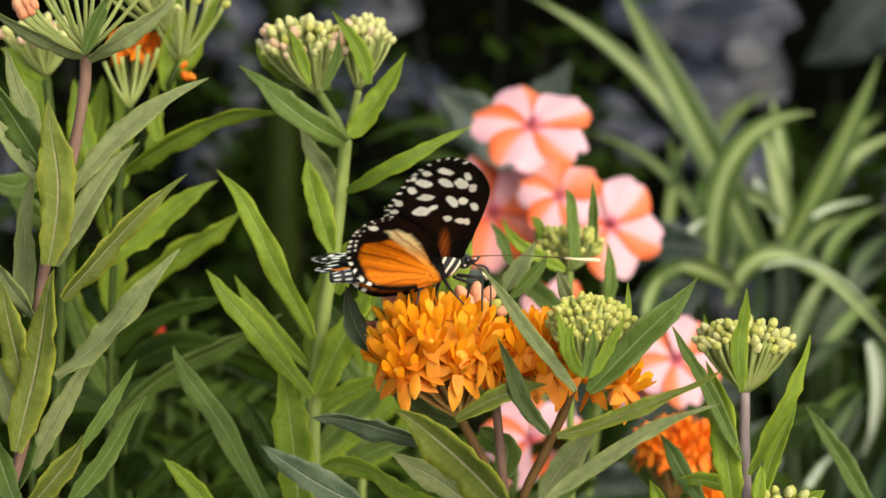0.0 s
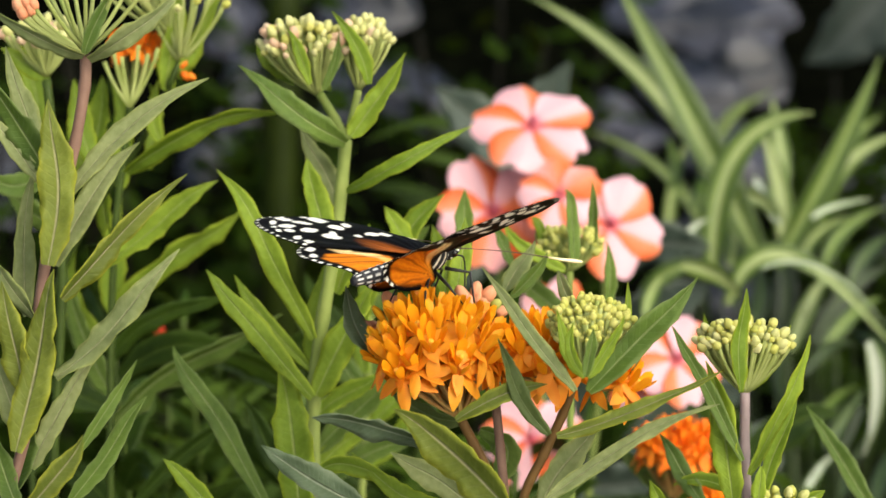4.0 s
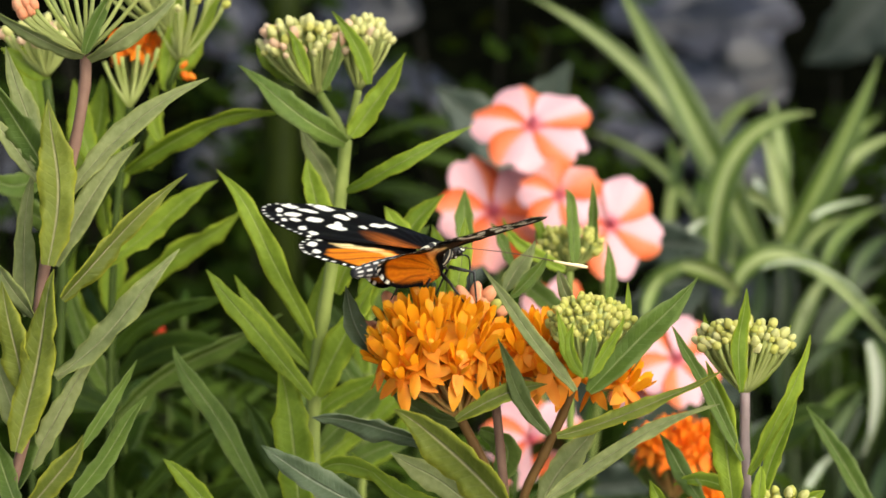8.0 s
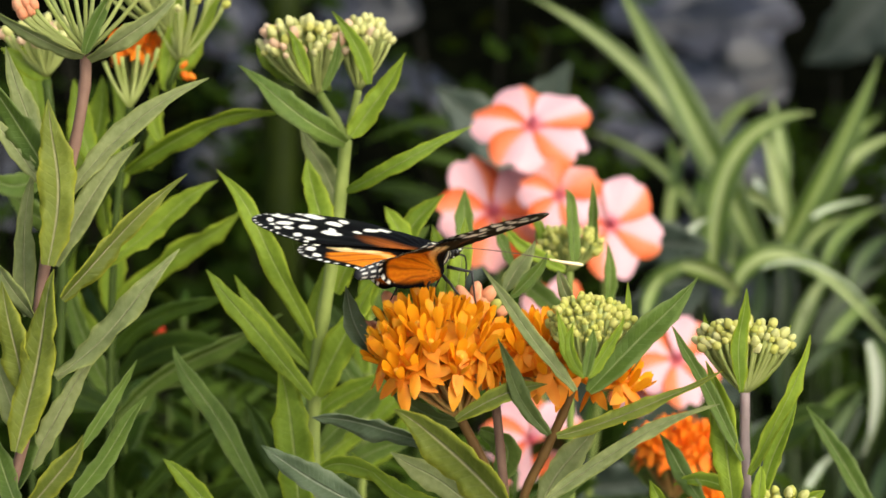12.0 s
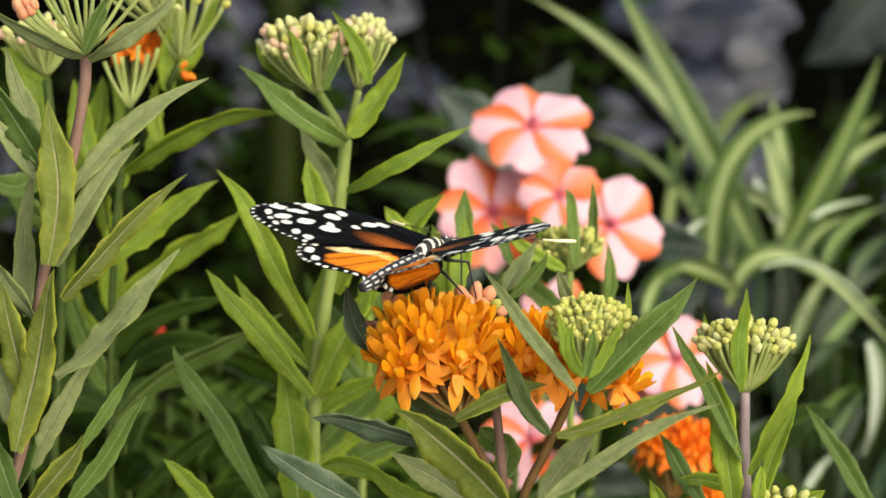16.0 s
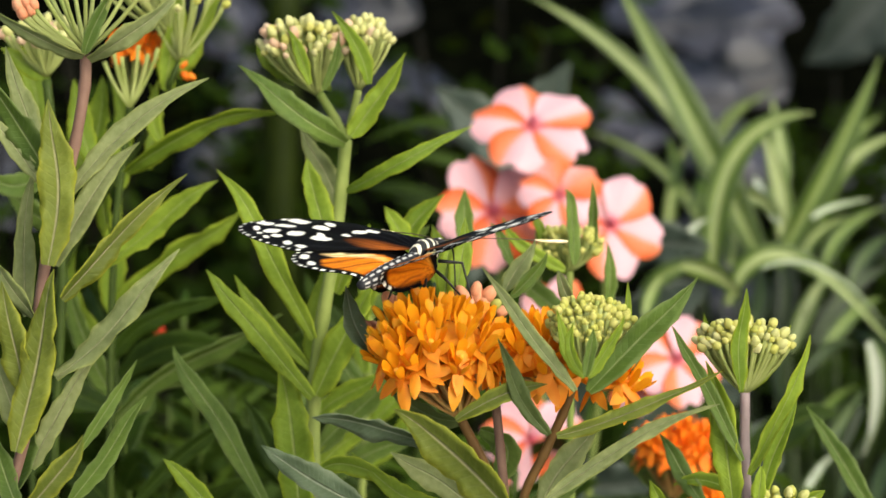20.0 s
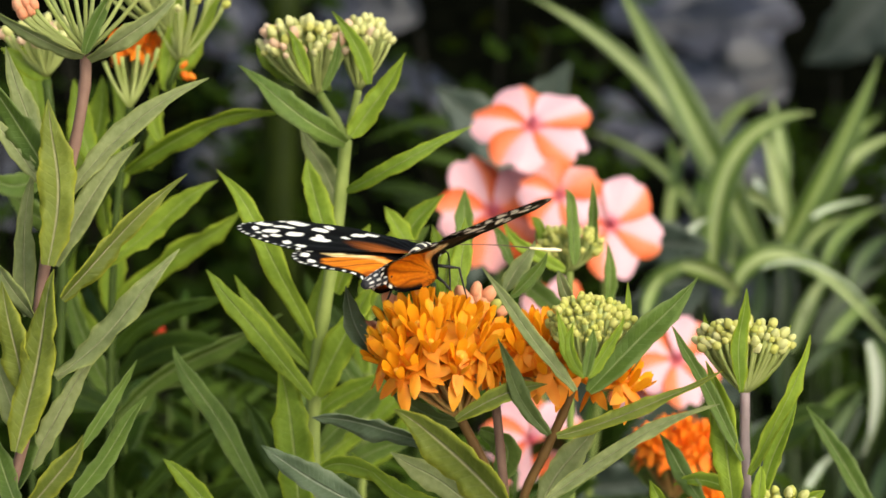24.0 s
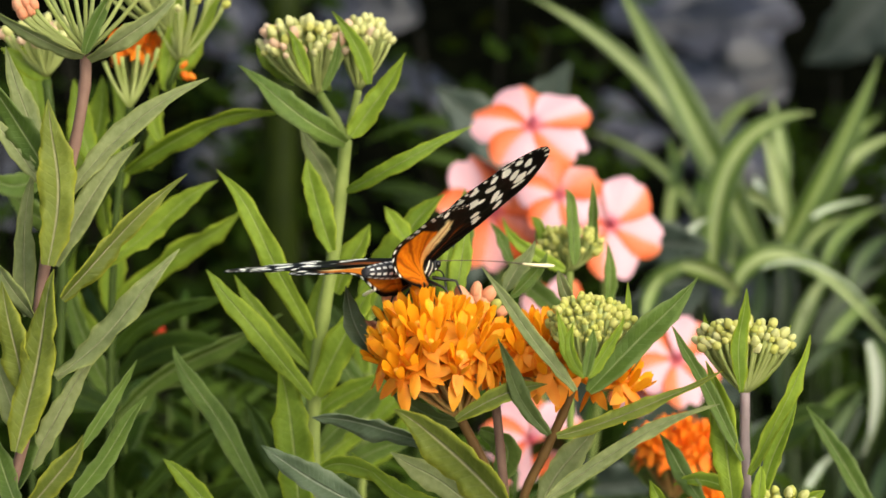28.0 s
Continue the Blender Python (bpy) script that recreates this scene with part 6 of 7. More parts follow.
# outlines in millimetres: (outwards, forwards)
FORE = [(-2.5, 14.6), (5, 15.6), (14, 15.7), (23, 15.6), (31, 14.4), (38, 11), (43.5, 6.5), (46, 2.5), (46.2, -0.5), (45, -3), (42, -5.2),
        (38, -7), (34, -8), (28.5, -9), (24, -9.5), (21, -8.5), (14, -3), (6, 3), (0, 7)]
HIND = [(-1, 10), (6, 7.8), (13, 3.6), (19, -1.5), (22.4, -5.5), (23, -8.5), (21.5, -12), (18, -14.8), (12.7, -15.7), (6, -14.9), (2, -13.4),
        (-1.5, -11), (-3.6, -8), (-4.6, -4), (-4.8, 2), (-4, 7), (-2.6, 9.5)]
# white spots of the forewing's underside: place, half sizes, turn
UNDER_INNER = [(29.3, -0.7, 2.6, 1.7, 117), (26.3, 6.5, 3.1, 1.2, 144), (26.0, 9.2, 2.0, 1.2, 141), (23.0, 12.7, 2.4, 1.0, 153), (23.1, -0.3, 2.7, 2.0, 119),
               (24.3, 2.1, 1.5, 1.1, 60), (19.1, 7.0, 1.8, 1.2, 149), (17.0, 10.7, 2.2, 1.2, 135), (16.2, 12.5, 2.2, 0.8, 161), (23.6, -6.9, 1.6, 1.1, 143)]
UNDER_OUTER = [(40.0, 1.6, 3.1, 1.2, 125), (39.9, -2.9, 1.6, 1.1, 132), (35.6, -2.6, 2.9, 1.5, 124), (37.6, -5.4, 1.2, 0.8, 164), (34.9, 2.8, 3.2, 1.3, 137),
               (34.1, 6.8, 3.3, 1.6, 146), (37.3, 7.5, 2.3, 0.9, 155), (31.5, 10.2, 2.7, 1.1, 163), (33.0, -4.8, 1.9, 1.1, 144), (27.8, -6.8, 1.9, 1.1, 158)]
# and of its upper side
UPPER_INNER = [(30.5, 1.6, 2.6, 1.7, 170), (27.6, 8.0, 2.6, 1.4, 165), (26.9, 11.1, 1.8, 1.2, 20), (23.0, 2.0, 2.9, 1.8, 165), (24.5, 3.8, 1.6, 1.0, 40), (19.5, 7.6, 1.8, 0.9, 20),
               (17.5, 10.6, 2.3, 1.4, 165), (15.0, 12.4, 2.4, 0.9, 4), (28.3, -4.7, 1.9, 1.1, 40), (23.2, -6.0, 2.3, 1.3, 30)]
UPPER_OUTER = [(41.8, 4.2, 2.6, 1.6, 165), (40.5, 9.5, 1.6, 0.9, 7), (35.6, 9.9, 3.4, 1.6, 175), (36.4, 5.1, 3.0, 1.5, 165), (36.7, 0.1, 2.4, 1.6, 165),
               (33.7, -2.0, 1.6, 1.1, 165), (41.4, 0.0, 1.5, 0.9, 40), (38.4, -2.7, 1.2, 0.8, 40), (35.1, -4.4, 1.2, 0.8, 40)]
# the orange field of the hindwing and the cream flash on it
FIELD_UNDER = [(9, -12), (11, -11.4), (12, -8.7), (12.4, -5), (11.6, -1.4), (5.5, 3.8), (-2.7, 8.4), (-6.9, 8.1), (-9.5, 4.2), (-9.6, -0.7), (-5.4, -6.2), (0.3, -9.7), (5, -11.6)]
FLASH_UNDER = [(16.5, -7.5), (16.6, -4.9), (13.9, -0.9), (9.4, 2.2), (3.9, 4.9), (-1.7, 8.2), (1.7, 4.2), (7.0, -0.6), (12.2, -4.6)]
FIELD_UPPER = [(12.4, -12.9), (15, -8.4), (12.7, -4), (7.9, 0.6), (-2.2, 4.6), (-6.6, 5), (-9, -2), (-4, -9), (0, -12.2), (5.1, -13)]
FLASH_UPPER = [(17.2, -5.4), (14.3, -2.2), (7.4, 0.4), (-2.3, 2.8), (-2.9, 1.8), (3.1, -0.9), (9.4, -2.9), (13.4, -4.6)]


def inside(p, poly):
    x, y = p
    hit = False
    j = len(poly) - 1
    for i in range(len(poly)):
        xi, yi = poly[i]
        xj, yj = poly[j]
        if (yi > y) != (yj > y) and x < (xj - xi) * (y - yi) / (yj - yi) + xi:
            hit = not hit
        j = i
    return hit


def rounded(poly, per=6):
    """The outline as a closed smooth curve."""
    out, n = [], len(poly)
    for i in range(n):
        p = [np.array(poly[(i + k - 1) % n], float) for k in range(4)]
        for k in range(per):
            t = k / per
            out.append(0.5 * (2 * p[1] + (p[2] - p[0]) * t + (2 * p[0] - 5 * p[1] + 4 * p[2] - p[3]) * t * t + (3 * p[1] - p[0] - 3 * p[2] + p[3]) * t ** 3))
    return np.array(out)


def ellipse_amount(u, v, e, k):
    a = radians(e[4])
    du, dv = u - e[0], v - e[1]
    x, y = du * math.cos(a) + dv * math.sin(a), -du * math.sin(a) + dv * math.cos(a)
    q = (abs(x / e[2]) ** 2.6 + abs(y / e[3]) ** 2.6) ** (1 / 2.6) / k + 0.16 * noise.noise((u * 1.1, v * 1.1, e[0]))
    return max(0.0, min(1.0, (1.10 - q) / 0.18))


def blend(a, b, f):
    return tuple(x + (y - x) * f for x, y in zip(a, b))


def field_amount(u, v, poly, soft):
    """1 inside a closed outline, 0 outside it, with a soft ragged rim."""
    u += 0.35 * noise.noise((u * 0.7, v * 0.7, 4.0))
    v += 0.35 * noise.noise((u * 0.7, v * 0.7, 9.0))
    least = 1e9
    for k in range(len(poly)):
        (ax, ay), (bx, by) = poly[k - 1], poly[k]
        ex, ey = bx - ax, by - ay
        t = max(0.0, min(1.0, ((u - ax) * ex + (v - ay) * ey) / (ex * ex + ey * ey)))
        least = min(least, math.hypot(u - ax - ex * t, v - ay - ey * t))
    d = least if inside((u, v), poly) else -least
    return max(0.0, min(1.0, d / soft + 0.5))


def rim_dots(c, edge, run, lo, hi, per, ph, cut=0.45):
    dot = max(0.0, math.sin(run * 2 * math.pi / per + ph))
    return blend(c, WHITE, max(0.0, min(1.0, (dot - cut) * 4)) * max(0.0, min(1.0, (hi - edge) * 4)) * max(0.0, min(1.0, (edge - lo) * 6)))


def fore_colour(u, v, edge, run, outer, under):
    c = BLACK
    if under:
        rust = max(0.0, min(1.0, 1.25 - math.hypot((u - 6) / 8, (v - (10.6 - 0.22 * u)) / 1.5)))
        c = blend(c, (0.42, 0.10, 0.012), rust * (0.75 + 0.25 * math.sin(v * 5)))
    else:
        rust = max(0.0, min(1.0, 1.35 - math.hypot((u - 4.5) / 10.5, (v - (4.6 + 0.02 * u)) / 3.0)))
        c = blend(c, (0.40, 0.105, 0.014), rust * (0.85 + 0.15 * math.sin(v * 4)))
    for e in (UNDER_INNER + UNDER_OUTER if under else UPPER_INNER + UPPER_OUTER):
        c = blend(c, WHITE, ellipse_amount(u, v, e, 0.82 if under else 0.86))
    if outer and edge < 1.6:
        c = rim_dots(c, edge, run, 0.1, 1.4 if under else 1.2, 2.6, 0.0)
    return c


def hind_colour(u, v, edge, run, outer, under):
    a = math.atan2(v - 9, u + 2)
    rib = 0.5 + 0.5 * math.sin(a * 26 + 0.9 * noise.noise((u * 0.25, v * 0.25, 0)))
    fine = 0.5 + 0.5 * math.sin(a * 70 + 2.0 * noise.noise((u * 0.5, v * 0.5, 2)))
    body = blend((0.76, 0.235, 0.008), (0.64, 0.155, 0.005), fine) if under else blend(ORANGE, (0.66, 0.18, 0.010), fine)
    body = blend(body, (0.26, 0.05, 0.004), max(0.0, rib - 0.80) * 4.0)
    body = blend(body, (0.30, 0.055, 0.004), max(0.0, min(0.8, (-u - 4) / 7)))
    c = blend(BLACK, body, field_amount(u, v, FIELD_UNDER if under else FIELD_UPPER, 1.0))
    pale = blend(CREAM, (0.84, 0.33, 0.03), max(0.0, min(1.0, (10 - u) / 9)))
    c = blend(c, blend(pale, body, max(0.0, rib - 0.86) * 4.0), field_amount(u, v, FLASH_UNDER if under else FLASH_UPPER, 1.1))
    if under:
        c = blend(c, WHITE, ellipse_amount(u, v, (17.8, -10.6, 1.3, 0.8, 119), 1.0))
    else:
        for e in ((19.3, -9.6, 1.6, 1.2, 56), (15.6, -12.3, 1.5, 1.0, 57), (20.6, -6.0, 1.2, 1.0, 0)):
            c = blend(c, WHITE, ellipse_amount(u, v, e, 1.0))
    if outer:
        c = blend(c, BLACK, max(0.0, min(1.0, (2.6 if u > 0 else 1.8) - edge)))
    if outer and edge < 3.0 and u > -3:
        c = rim_dots(c, edge, run, 0.05, 1.2, 2.5, 0.0, 0.35)
        if under and u > 8:
            c = rim_dots(c, edge, run, 1.7, 2.5, 2.5, 0.4, 0.6)
    return c


def wing_mesh(name, outline, side, colour, outer_from, outer_to, drape, lift):
    """A wing as two skins on one outline: rows run from the outline to its heart, so that the rim is smooth. side: 1 left, -1 right."""
    rim = rounded(outline)
    n = len(rim)
    seg = np.linalg.norm(np.roll(rim, -1, 0) - rim, axis=1)
    run = np.concatenate([[0], np.cumsum(seg)[:-1]])
    # a regular lattice inside, the rim's own points at the edge
    step = 0.30
    us = np.arange(rim[:, 0].min(), rim[:, 0].max() + step, step)
    vs = np.arange(rim[:, 1].min(), rim[:, 1].max() + step, step)
    poly = [tuple(p) for p in rim]
    grid, pts, cols = {}, [], []
    first, last = outer_from * 6, outer_to * 6

    def near(u, v):
        d = np.hypot(rim[:, 0] - u, rim[:, 1] - v)
        k = int(np.argmin(d))
        return d[k], k

    keep = {}
    for i, u in enumerate(us):
        for j, v in enumerate(vs):
            keep[i, j] = inside((u, v), poly)
    faces = []
    for i in range(len(us) - 1):
        for j in range(len(vs) - 1):
            quad = ((i, j), (i + 1, j), (i + 1, j + 1), (i, j + 1))
            if sum(keep[q] for q in quad) == 0:
                continue
            ids = []
            for q in quad:
                if q not in grid:
                    u, v = us[q[0]], vs[q[1]]
                    d, k = near(u, v)
                    if not keep[q]:
                        u, v = rim[k]
                        d = 0.0
                    grid[q] = len(pts)
                    pts.append((u, v, d, run[k], first <= k <= last))
                ids.append(grid[q])
            faces.append(tuple(ids))
    verts, colours = [], []
    for under in (0, 1):
        for u, v, d, rn, outer in pts:
            z = lift + 0.0012 * (noise.noise((u * 0.12, v * 0.12, 1.0))) * min(1, d / 3) * 0.6 + 0.00006 * math.sin(math.atan2(v - 9, u + 2) * 30)
            uu = u
            if drape and u < 5:
                over = 5 - u
                q = min(over, 8.0) / 8.0 * math.pi / 2
                uu = 5 - 8.0 * 2 / math.pi * math.sin(q)
                z -= (8.0 * 2 / math.pi * (1 - math.cos(q)) + max(0.0, over - 8.0)) * 1e-3
            else:
                z -= 0.000006 * max(0.0, u - 20) ** 1.25
            verts.append((v * 1e-3, side * uu * 1e-3, z - under * 0.00016))
            colours.append((*colour(u, v, d, rn, outer, bool(under)), 1.0))
    m = len(pts)
    if side > 0:
        faces = [f[::-1] for f in faces]
    every = faces + [tuple(k + m for k in f[::-1]) for f in faces]
    # close the rim between the skins
    edges = {}
    for f in faces:
        for a, b in zip(f, f[1:] + f[:1]):
            edges[a, b] = True
    for a, b in edges:
        if (b, a) not in edges:
            every.append((b, a, a + m, b + m))
    return mesh_of(name, verts, every, [M_WING], colours=colours)


def striped(name, scale, axis, dark=(0.01, 0.009, 0.009), pale=(0.75, 0.70, 0.52), cut=0.62):
    m, t, b = shader(name)
    w = node(t, "ShaderNodeTexWave", Scale=scale, Distortion=2.0, Detail=1.0)
    w.bands_direction = axis
    mp = t.nodes.new("ShaderNodeMapping")
    mp.inputs["Rotation"].default_value = (0.0, radians(52), 0.0)
    t.links.new(t.nodes.new("ShaderNodeTexCoord").outputs["Object"], mp.inputs["Vector"])
    t.links.new(mp.outputs[0], w.inputs["Vector"])
    t.links.new(ramp(t, w.outputs["Fac"], ((cut, dark), (cut + 0.12, pale))), b.inputs["Base Color"])
    b.inputs["Roughness"].default_value = 0.75
    bump(t, b, noise_fac(t, 2500.0), 0.8, 0.0003)
    return m


def dotted(name, scale, cut, ground_tone=(0.01, 0.009, 0.009)):
    m, t, b = shader(name)
    v = node(t, "ShaderNodeTexVoronoi", Scale=scale)
    t.links.new(t.nodes.new("ShaderNodeTexCoord").outputs["Object"], v.inputs["Vector"])
    t.links.new(ramp(t, v.outputs["Distance"], ((cut, (0.8, 0.78, 0.68)), (cut + 0.08, ground_tone))), b.inputs["Base Color"])
    b.inputs["Roughness"].default_value = 0.7
    bump(t, b, noise_fac(t, 2500.0), 0.8, 0.0003)
    return m


M_THORAX = striped("thorax_black_and_cream", 165.0, "Z", cut=0.70)
M_HEAD = dotted("head_black_with_white_dots", 900.0, 0.28)
M_LIMB = plain_organic("leg_black", (0.008, 0.007, 0.007), (0.02, 0.018, 0.016), rough=0.4)
M_CLUB = plain_organic("antenna_tip_cream", (0.80, 0.66, 0.36), (0.88, 0.78, 0.5), rough=0.5)
M_ANTENNA = plain_organic("antenna_dark_brown", (0.06, 0.035, 0.018), (0.12, 0.07, 0.035), rough=0.5)
M_EYE = plain_organic("eye_black_glossy", (0.006, 0.006, 0.006), (0.015, 0.012, 0.01), rough=0.12)


def spindle(name, a, b, radii, mat, flat=1.0):
    """A rounded body from a to b with the radius at even steps."""
    a, b = Vector(a), Vector(b)
    d = (b - a).normalized()
    s = d.cross(Vector((0, 0, 1))).normalized()
    u = s.cross(d)
    sides, verts, faces = 16, [], []
    n = len(radii)
    for i, r in enumerate(radii):
        p = a.lerp(b, i / (n - 1))
        for k in range(sides):
            g = 2 * math.pi * k / sides
            verts.append(p + (s * math.cos(g) * flat + u * math.sin(g)) * r)
    for i in range(n - 1):
        for k in range(sides):
            faces.append((i * sides + k, i * sides + (k + 1) % sides, (i + 1) * sides + (k + 1) % sides, (i + 1) * sides + k))
    faces.append(tuple(range(sides - 1, -1, -1)))
    faces.append(tuple((n - 1) * sides + k for k in range(sides)))
    return mesh_of(name, verts, faces, [mat])


IDENT = Matrix.Identity(4)


def mm(*p):
    return tuple(x * 1e-3 for x in p)


def abdomen_mesh(a, b):
    """A tapered ringed body; on every ring a row of pale dashes."""
    a, b = Vector(a), Vector(b)
    d = (b - a).normalized()
    s = d.cross(Vector((0, 0, 1))).normalized()
    u = s.cross(d)
    rings, sides = 96, 40
    verts, faces, colours = [], [], []
    for i in range(rings + 1):
        t = i / rings
        part_of_ring = (t * 9) % 1.0
        r = 1e-3 * (0.45 + 1.75 * math.sin(math.pi * (0.06 + 0.80 * t)) ** 0.55) * (1 - 0.10 * abs(part_of_ring - 0.5) ** 2 * 4)
        for k in range(sides):
            g = 2 * math.pi * k / sides
            verts.append(a.lerp(b, t) + (s * math.cos(g) + u * math.sin(g)) * r)
            row = abs(((g * 8 / (2 * math.pi) + 0.25) % 1.0) - 0.5) * 2
            dash = max(0.0, min(1.0, (0.42 - row) * 6)) * max(0.0, min(1.0, (0.36 - abs(part_of_ring - 0.5)) * 8))
            tone = 0.035 + 0.03 * noise.noise(verts[-1] * 900)
            colours.append((*blend((tone, tone, tone * 1.1), (0.72, 0.71, 0.66), dash), 1.0))
    for i in range(rings):
        for k in range(sides):
            faces.append((i * sides + k, i * sides + (k + 1) % sides, (i + 1) * sides + (k + 1) % sides, (i + 1) * sides + k))
    faces.append(tuple(range(sides - 1, -1, -1)))
    faces.append(tuple(rings * sides + k for k in range(sides)))
    return mesh_of("abdomen", verts, faces, [M_WING], colours=colours)


def build_butterfly():
    ob = thing("butterfly", (0, 0.59, 0.64), "black, orange and white spotted longwing butterfly feeding on orange milkweed", "butterfly")
    part("thorax", spindle("thorax", mm(4.2, 0, -1.7), mm(15.4, 0, -1.1), [x * 1e-3 for x in (1.0, 2.1, 2.8, 3.2, 3.4, 3.3, 2.9, 2.1, 1.1)], M_THORAX, 0.9), ob, "black thorax with cream stripes", IDENT)
    part("abdomen", abdomen_mesh(mm(-17.6, -0.8, -1.6), mm(6.5, -0.3, -1.5)), ob, "dark grey abdomen with rows of white dashes", IDENT)
    part("head", spindle("head", mm(14.4, 0, -1.0), mm(18.2, 0, -1.3), [x * 1e-3 for x in (0.8, 1.6, 1.9, 1.8, 1.4, 0.7)], M_HEAD), ob, "black head with white dots", IDENT)
    for s in (1, -1):
        part("eye", spindle("eye", mm(15.6, s * 1.4, -1.2), mm(17.8, s * 1.5, -1.4), [x * 1e-3 for x in (0.3, 0.85, 1.1, 1.0, 0.75, 0.3)], M_EYE), ob, "glossy black eye", IDENT)
        ray = Vector((0.45, 0.89, -0.08) if s > 0 else (0.77, -0.58, -0.21)).normalized()
        a = Vector(mm(17.4, s * 0.6, -0.2))
        pts = [a + ray * (0.0275 * k / 8) + Vector((0, 0, 0.0006 * math.sin(k / 8 * 3))) for k in range(9)]
        rod = part("antenna", tube(pts, [0.00016, 0.00014, 0.00012, 0.00012, 0.00012, 0.00013, 0.00015, 0.00018, 0.00022], M_ANTENNA, "antenna", 6), ob, at=IDENT)
        tip = [pts[-2].lerp(pts[-1], 0.0), pts[-1], pts[-1] + ray * 0.0035, pts[-1] + ray * 0.0052]
        part("club", tube(tip, [0.00026, 0.00038, 0.00052, 0.0003], M_CLUB, "club", 8), rod, "pale cream antenna tip", IDENT)
        part("palp", tube([mm(17.8, s * 0.5, -1.8), mm(19.2, s * 0.7, -1.2), mm(20.2, s * 0.7, -0.5)], [0.0005, 0.0004, 0.0002], M_HEAD, "palp", 6), ob, at=IDENT)
    part("proboscis", tube(smooth_path([mm(18.4, 0, -2.2), mm(21.8, 0.2, -3.4), mm(22.0, 0.4, -8.5), mm(21.0, 0.3, -13.5)], 4), [0.00022] * 13, M_LIMB, "proboscis", 6), ob, at=IDENT)
    for s in (1, -1):
        for hip, knee, foot in (((13.5, 1.2, -4.4), (18.6, 4.6, -6.2), (16.0, 7.8, -14.6)), ((10, 1.3, -4.8), (9.5, 5.6, -7.6), (12, 7.6, -12.5)), ((8, 1.2, -4.8), (2.5, 4.6, -7.2), (0.5, 6.0, -11.2))):
            p = [mm(hip[0], s * hip[1], hip[2]), mm(knee[0], s * knee[1], knee[2]), mm(foot[0], s * foot[1], foot[2])]
            part("leg", tube([p[0], Vector(p[0]).lerp(Vector(p[1]), 0.5), p[1], Vector(p[1]).lerp(Vector(p[2]), 0.5), p[2]], [0.00050, 0.00044, 0.00036, 0.00027, 0.00018], M_LIMB, "leg", 6), ob, at=IDENT)
    wings = {}
    for side, word in ((1, "left"), (-1, "right")):
        wings["F", side] = part("forewing", wing_mesh("forewing", FORE, side, fore_colour, 6, 15, False, 0.0003), ob, "black forewing with rows of white spots", IDENT)
        wings["H", side] = part("hindwing", wing_mesh("hindwing", HIND, side, hind_colour, 4, 14, True, -0.0003), ob, "orange hindwing with a black white-dotted rim", IDENT)
    return ob, wings


butterfly, WINGS = build_butterfly()

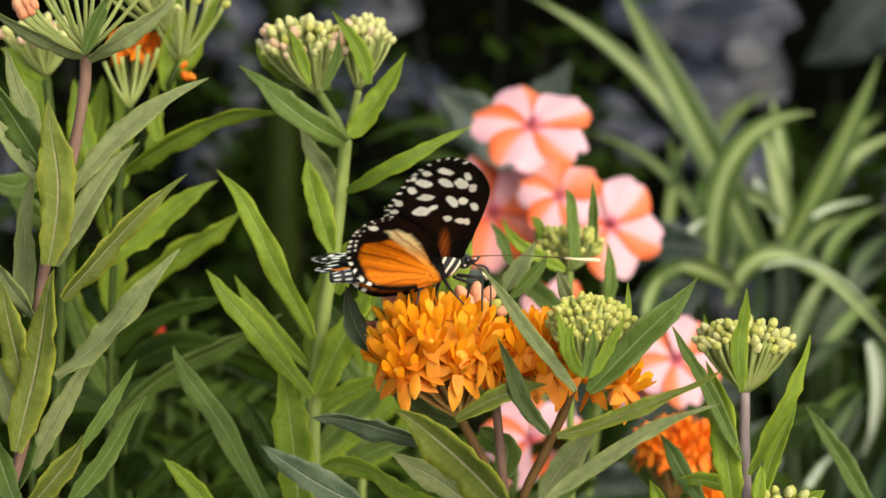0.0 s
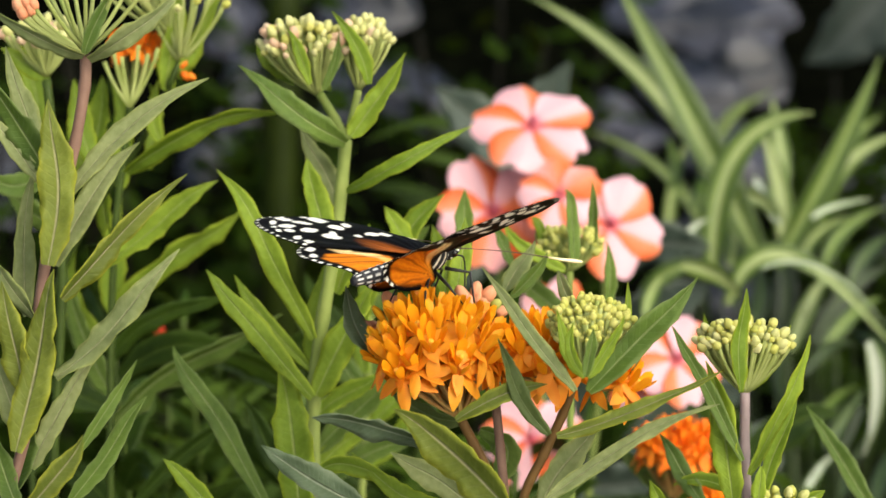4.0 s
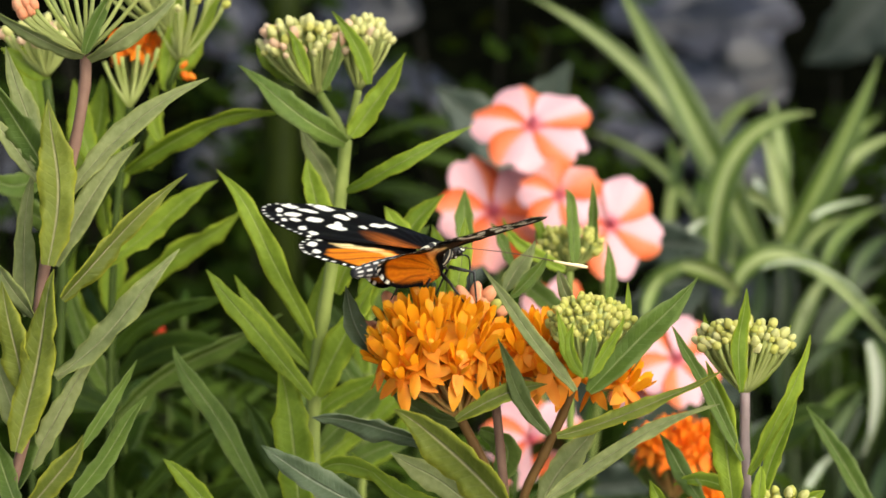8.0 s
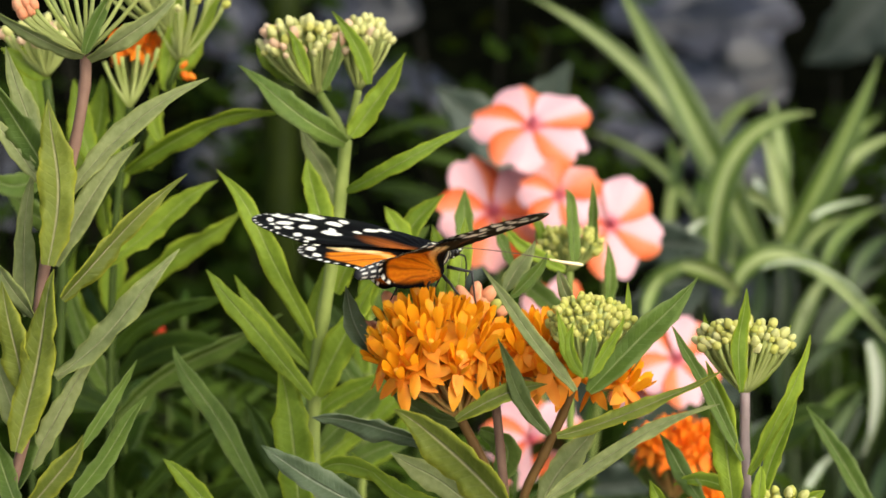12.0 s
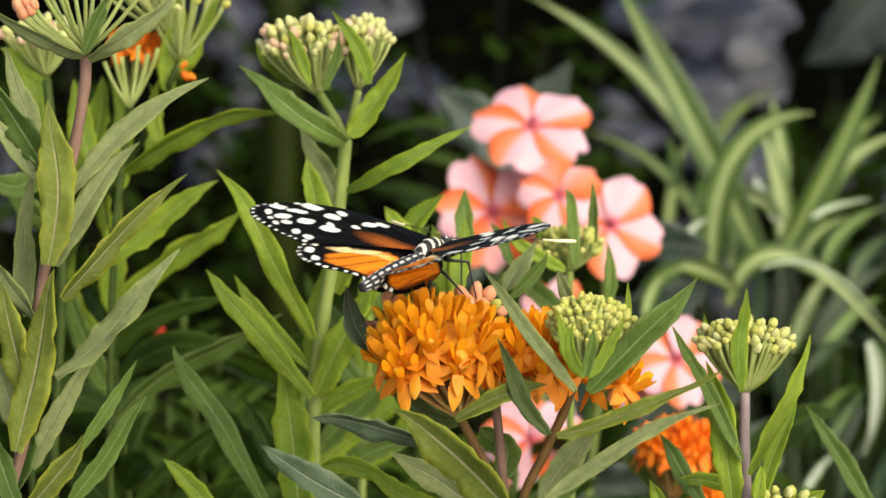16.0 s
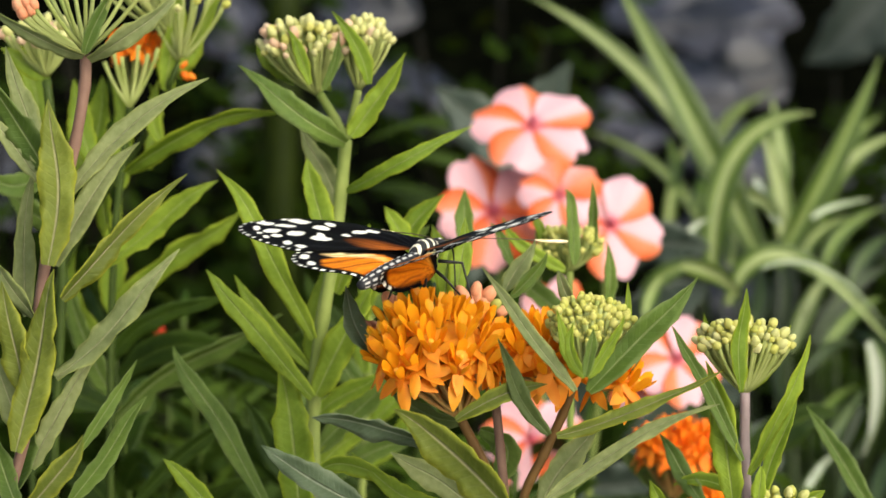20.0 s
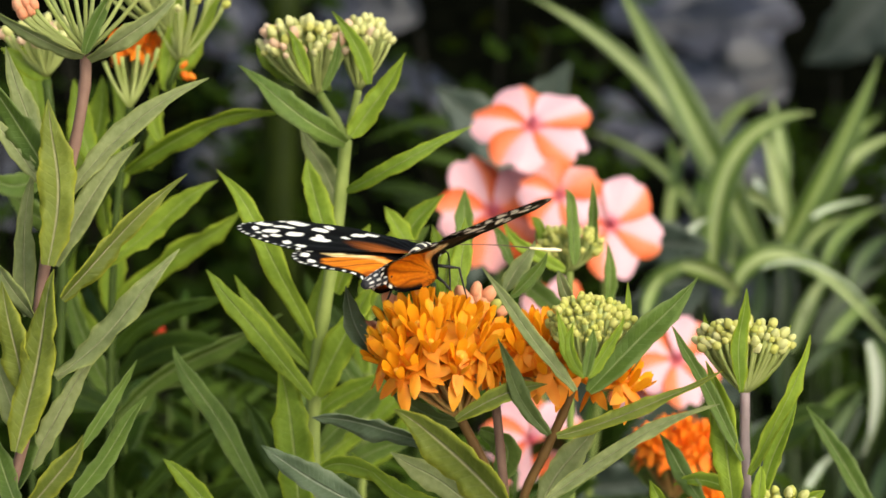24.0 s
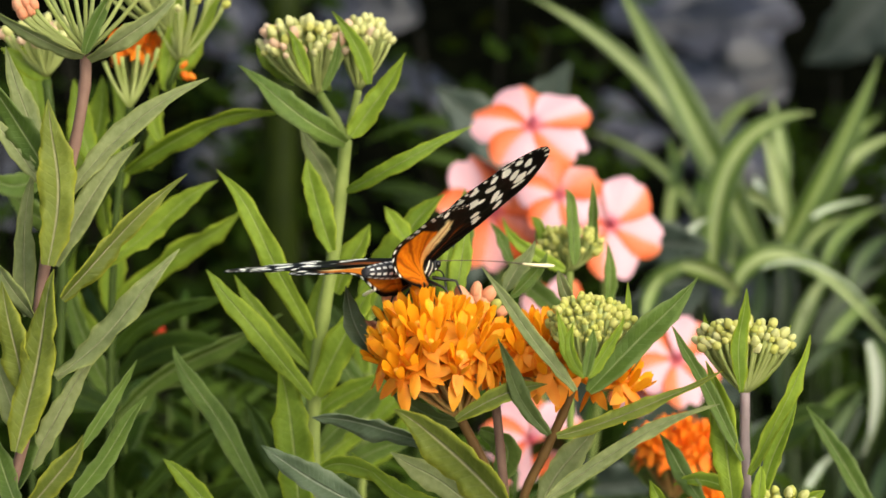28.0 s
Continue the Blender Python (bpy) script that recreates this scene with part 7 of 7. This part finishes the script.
# seconds; place of the body in metres; yaw, pitch, roll; raise of left and right wing; sweep of the forewings; extra sweep of the hindwings; twist of the wings
BEATS = [
    (0.00, -0.0104, 0.5887, 0.6426, 19.6, 2.9, -18.8, 13.0, 21.7, -5.7, 0.0, 2.7, -0.3, 1.0, -1.9),
    (0.50, -0.0101, 0.5887, 0.6423, 22.1, 1.9, -17.6, 13.9, 21.5, -5.3, 1.1, 2.7, -1.8, 0.8, -1.4),
    (0.80, -0.0100, 0.5886, 0.6420, 27.4, 2.0, -16.0, 6.6, 14.0, -4.0, 1.7, 1.5, -1.7, 1.7, -1.7),
    (1.00, -0.0099, 0.5886, 0.6419, 29.3, 2.5, -15.1, 5.0, 17.6, -3.2, 2.4, 1.2, -2.2, 2.4, -2.0),
    (1.20, -0.0097, 0.5886, 0.6420, 31.8, 2.8, -12.7, 10.4, 16.8, -3.1, 1.8, 1.5, -1.7, 1.9, -1.2),
    (1.50, -0.0094, 0.5885, 0.6421, 34.1, 3.6, -9.8, 9.8, 26.7, -3.3, 1.4, 2.7, -1.9, 1.4, -3.5),
    (2.00, -0.0099, 0.5884, 0.6428, 41.5, -0.6, -10.9, 10.5, 21.4, -2.7, 3.3, 1.3, 4.4, 1.0, -1.5),
    (2.40, -0.0094, 0.5884, 0.6433, 46.7, -1.8, -9.0, 12.7, 16.6, -1.8, 3.9, 0.9, 4.5, 0.4, -1.8),
    (2.80, -0.0097, 0.5883, 0.6437, 47.9, -0.9, -7.5, 16.2, 23.3, -1.8, 3.9, 1.0, 4.3, -0.2, -1.8),
    (3.00, -0.0098, 0.5882, 0.6437, 46.1, -0.2, -6.4, 16.2, 26.8, -1.6, 4.2, 1.5, 3.9, -0.6, -1.6),
    (3.50, -0.0099, 0.5883, 0.6434, 46.5, 1.5, -3.5, 8.7, 25.3, -1.8, 4.8, 0.9, 5.5, -0.6, -1.7),
    (5.50, -0.0091, 0.5900, 0.6439, 51.0, 7.7, -3.8, 11.9, 12.3, 0.8, 2.2, -4.6, 5.1, -1.3, -3.0),
    (6.00, -0.0101, 0.5902, 0.6436, 44.1, 7.9, -3.9, 12.1, 14.9, -0.5, -1.5, -2.3, 5.0, -0.6, -3.2),
    (7.00, -0.0099, 0.5908, 0.6438, 43.6, 4.2, -3.6, 12.0, 15.4, -1.6, -2.2, -1.9, 5.0, 0.8, -2.0),
    (8.00, -0.0092, 0.5913, 0.6440, 44.6, 0.8, -2.6, 12.1, 16.3, -3.4, -3.7, -4.8, 5.0, 2.8, 0.0),
    (11.00, -0.0092, 0.5914, 0.6440, 46.6, 0.6, -1.9, 9.9, 15.3, -3.7, -5.6, -4.2, 5.0, 1.7, -1.0),
    (12.50, -0.0090, 0.5909, 0.6438, 49.3, 1.9, -3.0, 9.2, 18.4, -4.0, -6.5, -6.3, 5.0, 0.9, -2.8),
    (14.50, -0.0093, 0.5914, 0.6435, 51.8, 8.1, -2.9, 11.4, 16.9, -0.7, -6.4, -5.4, 5.0, -1.7, -3.2),
    (16.00, -0.0093, 0.5910, 0.6434, 52.6, 9.3, -1.2, 11.5, 15.9, 1.0, -8.1, -5.0, 5.0, -1.4, -1.8),
    (20.00, -0.0103, 0.5909, 0.6435, 55.5, 7.4, -4.1, 9.1, 16.2, -0.5, -6.5, -4.4, 5.0, -0.5, -1.8),
    (23.50, -0.0099, 0.5910, 0.6432, 60.6, 5.3, -3.0, 9.0, 22.1, 2.9, -10.3, -4.4, 4.8, -0.9, -6.8),
    (24.50, -0.0104, 0.5903, 0.6429, 57.2, 3.8, -4.6, 9.9, 20.2, 0.1, -5.5, -1.0, 4.4, -1.0, -4.6),
    (25.00, -0.0100, 0.5900, 0.6429, 57.9, 1.7, -3.9, 9.1, 25.4, -0.4, -3.9, -0.3, 3.7, -1.2, -3.6),
    (25.50, -0.0094, 0.5900, 0.6427, 59.5, -2.4, -8.8, 11.0, 19.8, -1.2, -2.3, -0.2, 7.9, -2.1, -5.9),
    (25.80, -0.0094, 0.5901, 0.6409, 62.5, 0.5, -11.8, 16.7, 22.5, 0.3, -1.4, -0.0, 8.3, -2.4, -4.3),
    (25.90, -0.0112, 0.5900, 0.6396, 60.4, 6.6, -13.4, 4.9, 32.8, -0.9, -5.1, 0.0, 8.9, -2.6, -3.7),
    (26.00, -0.0115, 0.5902, 0.6398, 59.5, 6.7, -13.6, 11.1, 27.6, -1.2, -4.7, 0.1, 8.1, -2.7, -3.8),
    (26.10, -0.0109, 0.5904, 0.6405, 60.4, 3.7, -13.7, 11.2, 23.4, -0.7, -2.5, 0.2, 7.6, -3.0, -3.7),
    (26.30, -0.0110, 0.5907, 0.6411, 58.7, 2.5, -13.5, 12.8, 23.7, -0.8, -1.9, 0.4, 7.3, -3.7, -3.5),
    (26.50, -0.0110, 0.5911, 0.6419, 58.3, 0.8, -13.0, 14.8, 26.4, -1.2, -1.2, 0.7, 7.4, -4.9, -3.2),
    (27.20, -0.0112, 0.5920, 0.6419, 58.7, -2.3, -15.2, 17.7, 30.4, -0.8, -0.5, 2.0, 9.6, -4.7, -1.8),
    (27.40, -0.0115, 0.5919, 0.6418, 58.9, -2.0, -15.9, 16.5, 24.9, -1.2, -1.0, 1.2, 8.6, -3.8, -1.8),
    (27.70, -0.0112, 0.5919, 0.6419, 60.1, -3.9, -17.3, 9.9, 21.4, -1.3, -0.4, 0.6, 8.4, -0.5, -1.7),
    (28.00, -0.0109, 0.5920, 0.6421, 61.6, -6.8, -18.1, 11.8, 22.1, -1.8, 0.4, 0.4, 9.5, 3.5, -1.6),
]


def motions():
    body, wing_rows = [], {k: [] for k in WINGS}
    for t, x, y, z, yaw, pitch, roll, rl, rr, sl, sr, hl, hr, tl, tr in BEATS:
        body.append((t, pose(x, y, z, roll, -pitch, yaw)))
        for (kind, side), rows in wing_rows.items():
            up, sweep = (rl, sl) if side > 0 else (rr, sr)
            if kind == "H":
                sweep += hl if side > 0 else hr
            twist = tl if side > 0 else tr
            turn = Matrix.Rotation(radians(side * up), 4, "X") @ Matrix.Rotation(radians(-twist), 4, "Y") @ Matrix.Rotation(radians(-side * sweep), 4, "Z")
            rows.append((t, Matrix.Translation((0, side * 0.0018, 0)) @ turn))
    walk(butterfly, body)
    for k, rows in wing_rows.items():
        walk(WINGS[k], rows)



motions()
